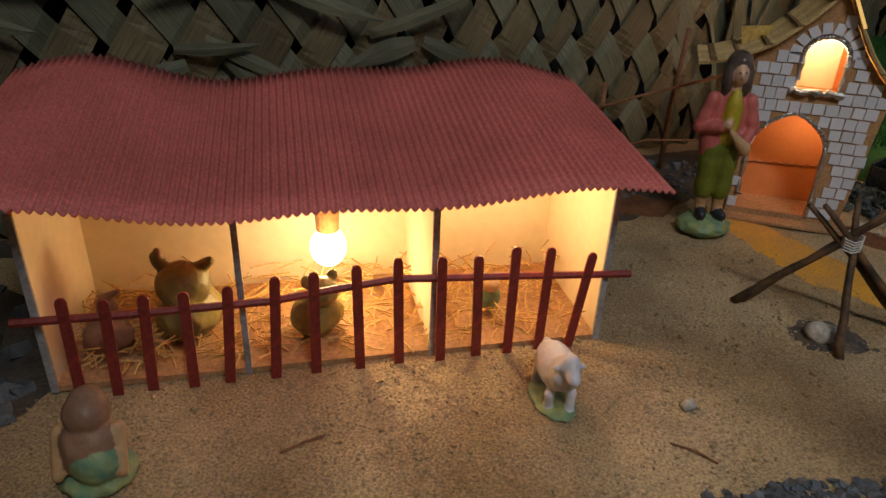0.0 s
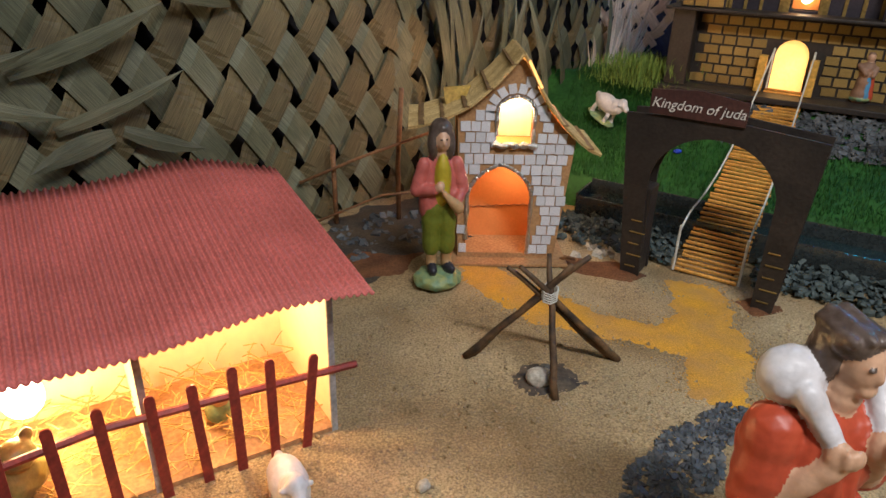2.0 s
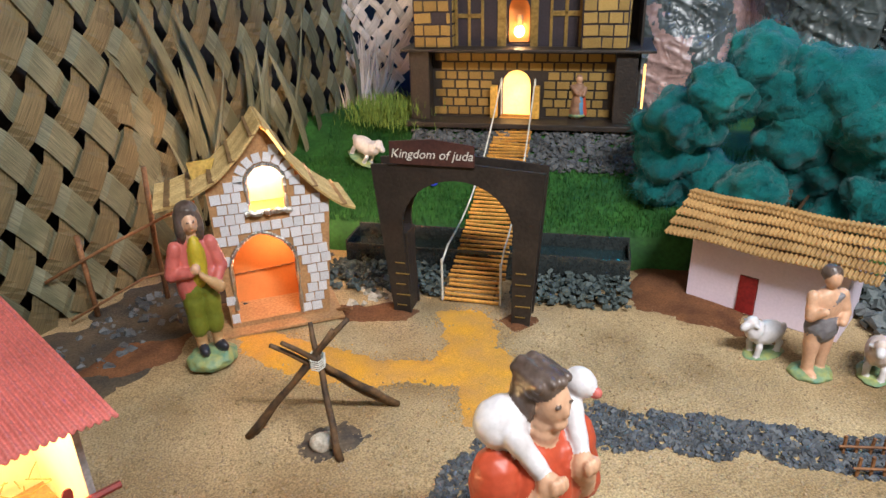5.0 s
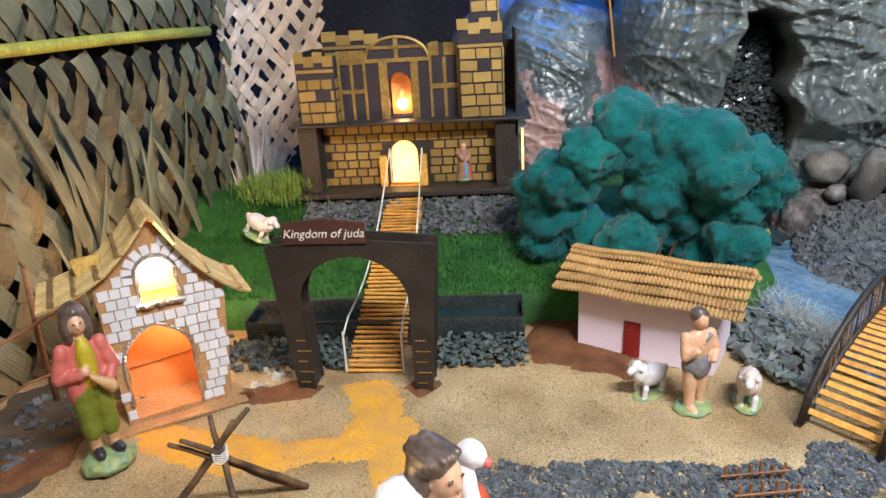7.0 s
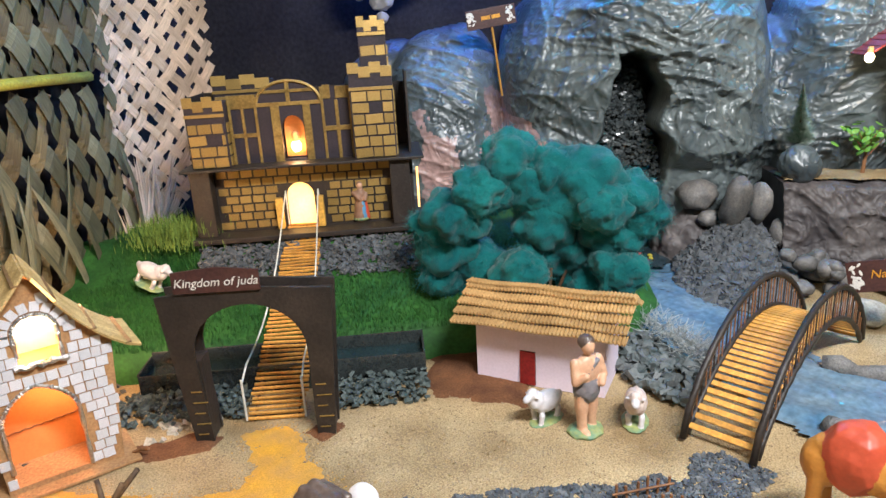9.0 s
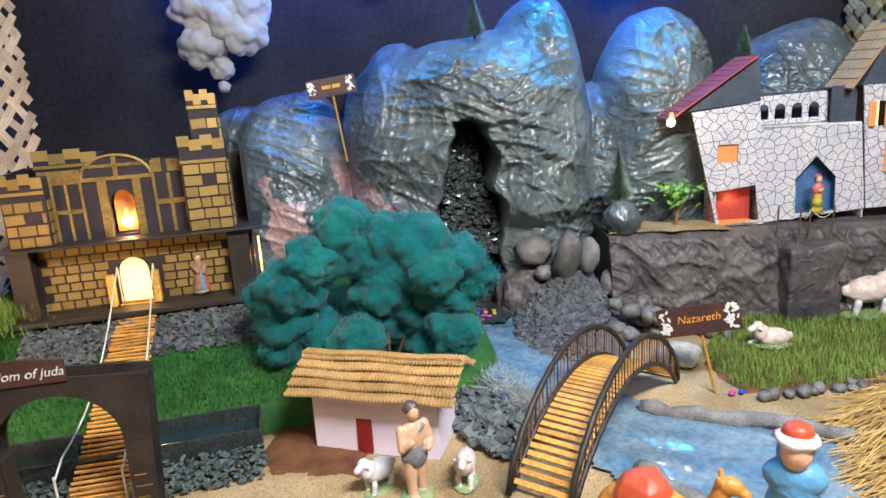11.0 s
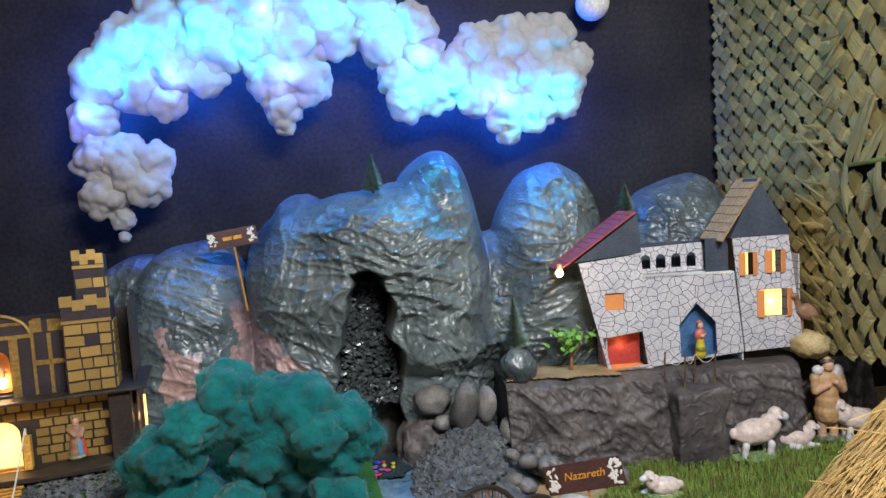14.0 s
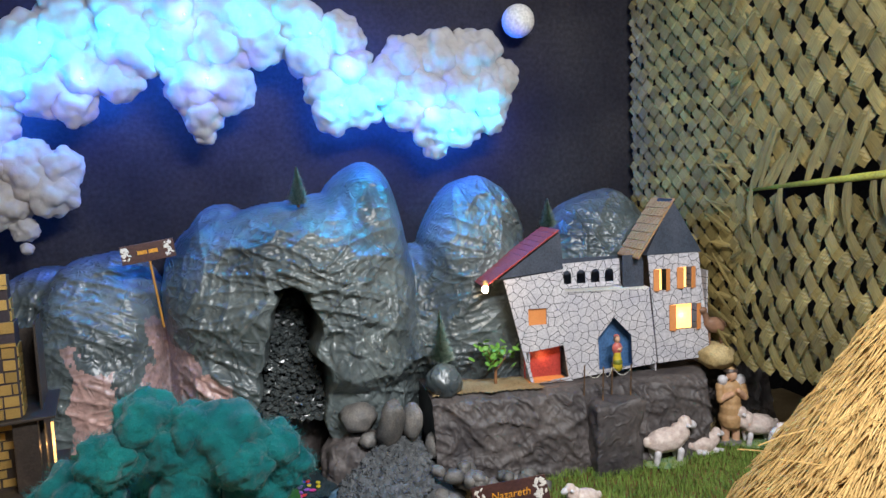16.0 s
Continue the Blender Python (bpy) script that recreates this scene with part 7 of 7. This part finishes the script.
# bare-chested shepherd by the hut
figure("shepherd_figurine", pose(1.605, 0.77, 0, 0, 0, -20), "painted figurine of a bare-chested shepherd in a grey loincloth", "figurine", [SKIN, GREYC, HAIR, TEALB],
       [(3, "b", (0, 0, 0.008), (0.04, 0.036, 0.012), (0, 0, 0), 0.15), (0, "l", (-0.012, -0.004, 0.012), (-0.013, 0, 0.10), 0.010, 0.016), (0, "l", (0.016, 0.004, 0.012), (0.014, 0, 0.10), 0.010, 0.016),
        (0, "b", (-0.012, -0.012, 0.014), (0.009, 0.018, 0.007)), (1, "b", (0, 0, 0.108), (0.031, 0.024, 0.034), (0, 0, 0), 0.15), (1, "l", (0.02, 0.014, 0.10), (0.03, 0.02, 0.03), 0.012, 0.006),
        (0, "b", (0, 0, 0.152), (0.030, 0.020, 0.036)), (0, "l", (-0.028, 0, 0.172), (-0.034, -0.012, 0.135), 0.011, 0.010), (0, "l", (-0.034, -0.012, 0.135), (-0.020, -0.028, 0.152), 0.009, 0.008),
        (0, "l", (0.028, 0, 0.172), (0.038, -0.006, 0.135), 0.011, 0.010), (0, "l", (0.038, -0.006, 0.135), (0.022, -0.024, 0.125), 0.009, 0.008),
        (1, "l", (-0.024, -0.014, 0.135), (0.018, -0.014, 0.175), 0.006, 0.005), (0, "b", (0, -0.004, 0.206), (0.014, 0.016, 0.019)), (2, "b", (0, 0.002, 0.214), (0.018, 0.018, 0.017), (0, 0, 0), 0.1)])
# king before the castle
figure("king_figurine", pose(1.775, 1.735, 0.282, 0, 0, -30), "small painted king figurine in brown and red robes", "figurine", [SKIN, BROWNF, REDC, BLUEC, TEALB],
       [(4, "b", (0, 0, 0.008), (0.028, 0.024, 0.010), (0, 0, 0), 0.1), (1, "l", (-0.004, 0, 0.012), (0, 0, 0.07), 0.022, 0.018), (2, "l", (0.016, -0.008, 0.012), (0.012, -0.006, 0.06), 0.010, 0.008), (3, "l", (0.006, -0.014, 0.012), (0.004, -0.012, 0.06), 0.008, 0.007),
        (1, "b", (0, 0, 0.082), (0.022, 0.016, 0.022)), (1, "l", (0.02, 0, 0.09), (0.012, -0.018, 0.068), 0.008, 0.006), (1, "l", (-0.02, 0, 0.09), (-0.006, -0.018, 0.072), 0.008, 0.006), (0, "b", (0, -0.002, 0.112), (0.010, 0.011, 0.013)), (1, "b", (0, 0.002, 0.119), (0.012, 0.012, 0.010))])
# lady in the blue alcove
figure("lady_figurine", pose(3.235, 0.275, 0.352, 0, 0, -55), "small painted lady figurine in the blue alcove", "figurine", [SKIN, PINKC, YELC, HAIR, GREENC],
       [(4, "b", (0, 0, 0.006), (0.022, 0.018, 0.008)), (2, "l", (0, 0, 0.01), (0, 0, 0.06), 0.019, 0.014), (4, "b", (0, -0.006, 0.03), (0.018, 0.014, 0.014)), (1, "b", (0, 0, 0.082), (0.020, 0.014, 0.024)), (0, "l", (0.016, 0, 0.085), (0.0, -0.018, 0.08), 0.006, 0.005),
        (0, "b", (0, -0.003, 0.116), (0.010, 0.011, 0.013)), (3, "b", (0, 0.003, 0.118), (0.013, 0.012, 0.016)), (1, "b", (0, 0.004, 0.128), (0.011, 0.010, 0.007))])
# shepherd with lamb on the meadow
figure("shepherd_figurine", pose(3.505, -0.112, 0.008, 0, 0, -62) @ Matrix.Scale(1.08, 4), "painted shepherd figurine in a tan tunic carrying a lamb", "figurine", [SKIN, TANC, WHITEC, HAIR, GREYC],
       [(4, "b", (0, 0, 0.008), (0.045, 0.035, 0.012), (0, 0, 0), 0.1), (0, "l", (-0.02, 0, 0.015), (-0.018, 0, 0.10), 0.013, 0.018), (0, "l", (0.02, 0, 0.015), (0.018, 0, 0.10), 0.013, 0.018), (1, "l", (0, 0, 0.095), (0, 0, 0.17), 0.044, 0.034),
        (1, "b", (0, 0, 0.20), (0.042, 0.028, 0.042)), (1, "l", (-0.04, 0, 0.22), (-0.046, -0.015, 0.175), 0.017, 0.014), (0, "l", (-0.046, -0.015, 0.175), (-0.012, -0.034, 0.20), 0.012, 0.010), (1, "l", (0.04, 0, 0.22), (0.046, -0.012, 0.18), 0.017, 0.014), (0, "l", (0.046, -0.012, 0.18), (0.012, -0.034, 0.21), 0.012, 0.010),
        (2, "b", (-0.034, -0.006, 0.245), (0.018, 0.016, 0.018)), (2, "b", (0.036, 0, 0.24), (0.018, 0.016, 0.022)), (0, "b", (0, -0.008, 0.262), (0.018, 0.020, 0.022)), (3, "b", (0, 0.002, 0.276), (0.026, 0.026, 0.014)), (1, "b", (0, 0, 0.286), (0.018, 0.018, 0.010))])
# camel and its keeper
figure("camel_figurine", pose(1.60, 0.26, 0, 0, 0, -82), "painted orange-brown camel figurine with a red saddle cloth", "figurine", [CAMELC, REDC, TEALB, BLACKC],
       [(2, "b", (0, 0, 0.01), (0.09, 0.05, 0.014), (0, 0, 0), 0.15), (0, "b", (0, 0, 0.165), (0.078, 0.042, 0.045), (0, 3, 0)), (0, "b", (-0.01, 0, 0.190), (0.034, 0.026, 0.030)), (1, "b", (-0.008, 0, 0.172), (0.052, 0.050, 0.062), (0, 6, 0), 0.10),
        (0, "l", (0.06, 0, 0.165), (0.098, 0, 0.165), 0.030, 0.022), (0, "l", (0.098, 0, 0.165), (0.112, 0, 0.225), 0.021, 0.015), (0, "b", (0.122, 0, 0.238), (0.022, 0.015, 0.016)), (0, "b", (0.142, 0, 0.230), (0.014, 0.010, 0.009), (0, 15, 0)), (0, "b", (0.108, -0.013, 0.25), (0.005, 0.004, 0.009)), (0, "b", (0.108, 0.013, 0.25), (0.005, 0.004, 0.009)),
        (0, "l", (-0.055, -0.022, 0.15), (-0.060, -0.022, 0.015), 0.014, 0.010), (0, "l", (-0.052, 0.022, 0.15), (-0.045, 0.022, 0.015), 0.014, 0.010), (0, "b", (-0.052, 0, 0.150), (0.034, 0.036, 0.042)), (0, "l", (0.045, -0.022, 0.15), (0.050, -0.022, 0.015), 0.017, 0.010), (0, "l", (0.048, 0.022, 0.15), (0.035, 0.022, 0.015), 0.017, 0.010)])
figure("keeper_figurine", pose(1.655, 0.055, 0, 0, 0, -80), "painted figurine in a blue veil and red turban beside the camel", "figurine", [SKIN, BLUEC, REDC, WHITEC, TANC],
       [(4, "b", (0, 0, 0.01), (0.05, 0.045, 0.016)), (4, "l", (0, 0, 0.015), (0, 0, 0.17), 0.046, 0.034), (1, "l", (0, 0.006, 0.16), (0, 0.004, 0.245), 0.042, 0.036), (1, "b", (0, 0.004, 0.26), (0.046, 0.032, 0.03)), (0, "b", (0, -0.006, 0.305), (0.022, 0.024, 0.028)), (1, "b", (0, 0.012, 0.295), (0.028, 0.022, 0.036)), (3, "b", (0, 0, 0.325), (0.032, 0.032, 0.014)), (2, "b", (0, 0, 0.337), (0.022, 0.022, 0.016))])
# animals of the shed
figure("goat_figurine", SM @ pose(0.155, 0.085, 0.01, 0, 0, -10), "olive glazed goat figurine sitting in the straw", "figurine", [OLIVEA, BROWNF],
       [(0, "b", (0, 0, 0.04), (0.042, 0.045, 0.042), (0, 0, 0), 0.1), (0, "b", (0, -0.008, 0.085), (0.036, 0.032, 0.032)), (0, "b", (0.004, -0.024, 0.072), (0.018, 0.022, 0.018)), (0, "b", (-0.028, -0.004, 0.115), (0.010, 0.008, 0.018), (0, -25, 0)), (0, "l", (0.02, 0, 0.105), (0.036, -0.004, 0.118), 0.010, 0.007), (1, "b", (-0.028, -0.006, 0.129), (0.006, 0.005, 0.009))])
figure("calf_figurine", SM @ pose(0.325, 0.06, 0.01, 0, 0, 20), "olive glazed calf figurine lying in the straw", "figurine", [OLIVEA], [(0, "b", (0, 0, 0.035), (0.038, 0.03, 0.034), (0, 0, 0), 0.1), (0, "b", (0.004, -0.012, 0.074), (0.022, 0.022, 0.02)), (0, "b", (-0.016, -0.004, 0.09), (0.008, 0.006, 0.01)), (0, "b", (0.022, -0.004, 0.09), (0.008, 0.006, 0.01))])
figure("hen_figurine", SM @ pose(0.575, 0.08, 0.015, 0, 0, 0), "small teal and tan bird figurine in the straw", "figurine", [TEALB, TANC], [(0, "b", (0, 0, 0.022), (0.020, 0.018, 0.022)), (1, "b", (0.002, -0.006, 0.046), (0.014, 0.013, 0.012))])
figure("donkey_figurine", SM @ pose(0.055, 0.06, 0.01, 0, 0, 0), "dark brown animal figurine lying in the corner straw", "figurine", [BROWNF], [(0, "b", (0, 0, 0.025), (0.032, 0.026, 0.024), (0, 0, 0), 0.1), (0, "b", (0.0, 0.02, 0.052), (0.014, 0.014, 0.026)), (0, "l", (0.0, 0.02, 0.072), (0.02, 0.01, 0.085), 0.006, 0.004)])
figure("kneeling_figurine", pose(-0.118, 0.545, 0, 0, 0, 20), "painted brown kneeling figurine before the fence", "figurine", [BROWNF, TEALB, TANC],
       [(1, "b", (0, 0, 0.012), (0.038, 0.036, 0.016), (0, 0, 0), 0.15), (0, "b", (0, 0, 0.05), (0.030, 0.030, 0.038), (0, 0, 0), 0.1), (1, "b", (0.006, -0.012, 0.04), (0.026, 0.024, 0.026)), (0, "b", (0, 0.006, 0.088), (0.023, 0.025, 0.022)), (0, "b", (0, 0.012, 0.098), (0.018, 0.018, 0.014)), (2, "l", (-0.028, 0, 0.07), (-0.03, -0.02, 0.03), 0.008, 0.007), (2, "l", (0.028, 0, 0.07), (0.03, -0.02, 0.03), 0.008, 0.007)])
figure("bird_figurine", pose(3.50, -0.055, 0.41, 0, 0, 130), "brown long-necked bird figurine on the moss clump", "figurine", [BROWNF], [(0, "b", (0, 0, 0.075), (0.05, 0.026, 0.032), (0, -15, 0), 0.1), (0, "l", (0.035, 0, 0.09), (0.048, 0, 0.13), 0.014, 0.010), (0, "b", (0.055, 0, 0.138), (0.018, 0.012, 0.013)), (0, "l", (-0.02, 0.01, 0.06), (-0.02, 0.01, 0.0), 0.007, 0.006), (0, "l", (0.02, -0.01, 0.06), (0.02, -0.01, 0.0), 0.007, 0.006)])

# each figure's pieces become one moulded body, its paint taken from the nearest piece
graph = bpy.context.evaluated_depsgraph_get()
for ob, tree, paint in FIGURES:
    me = bpy.data.meshes.new_from_object(ob.evaluated_get(graph))
    old = [m_ for m_ in ob.data.materials]
    ob.modifiers.clear()
    ob.data = me
    me.materials.clear()
    for m_ in old:
        me.materials.append(m_)
    for p in me.polygons:
        hit = tree.find_nearest(p.center)
        p.material_index = paint[hit[2]] if hit[2] is not None else 0
        p.use_smooth = True
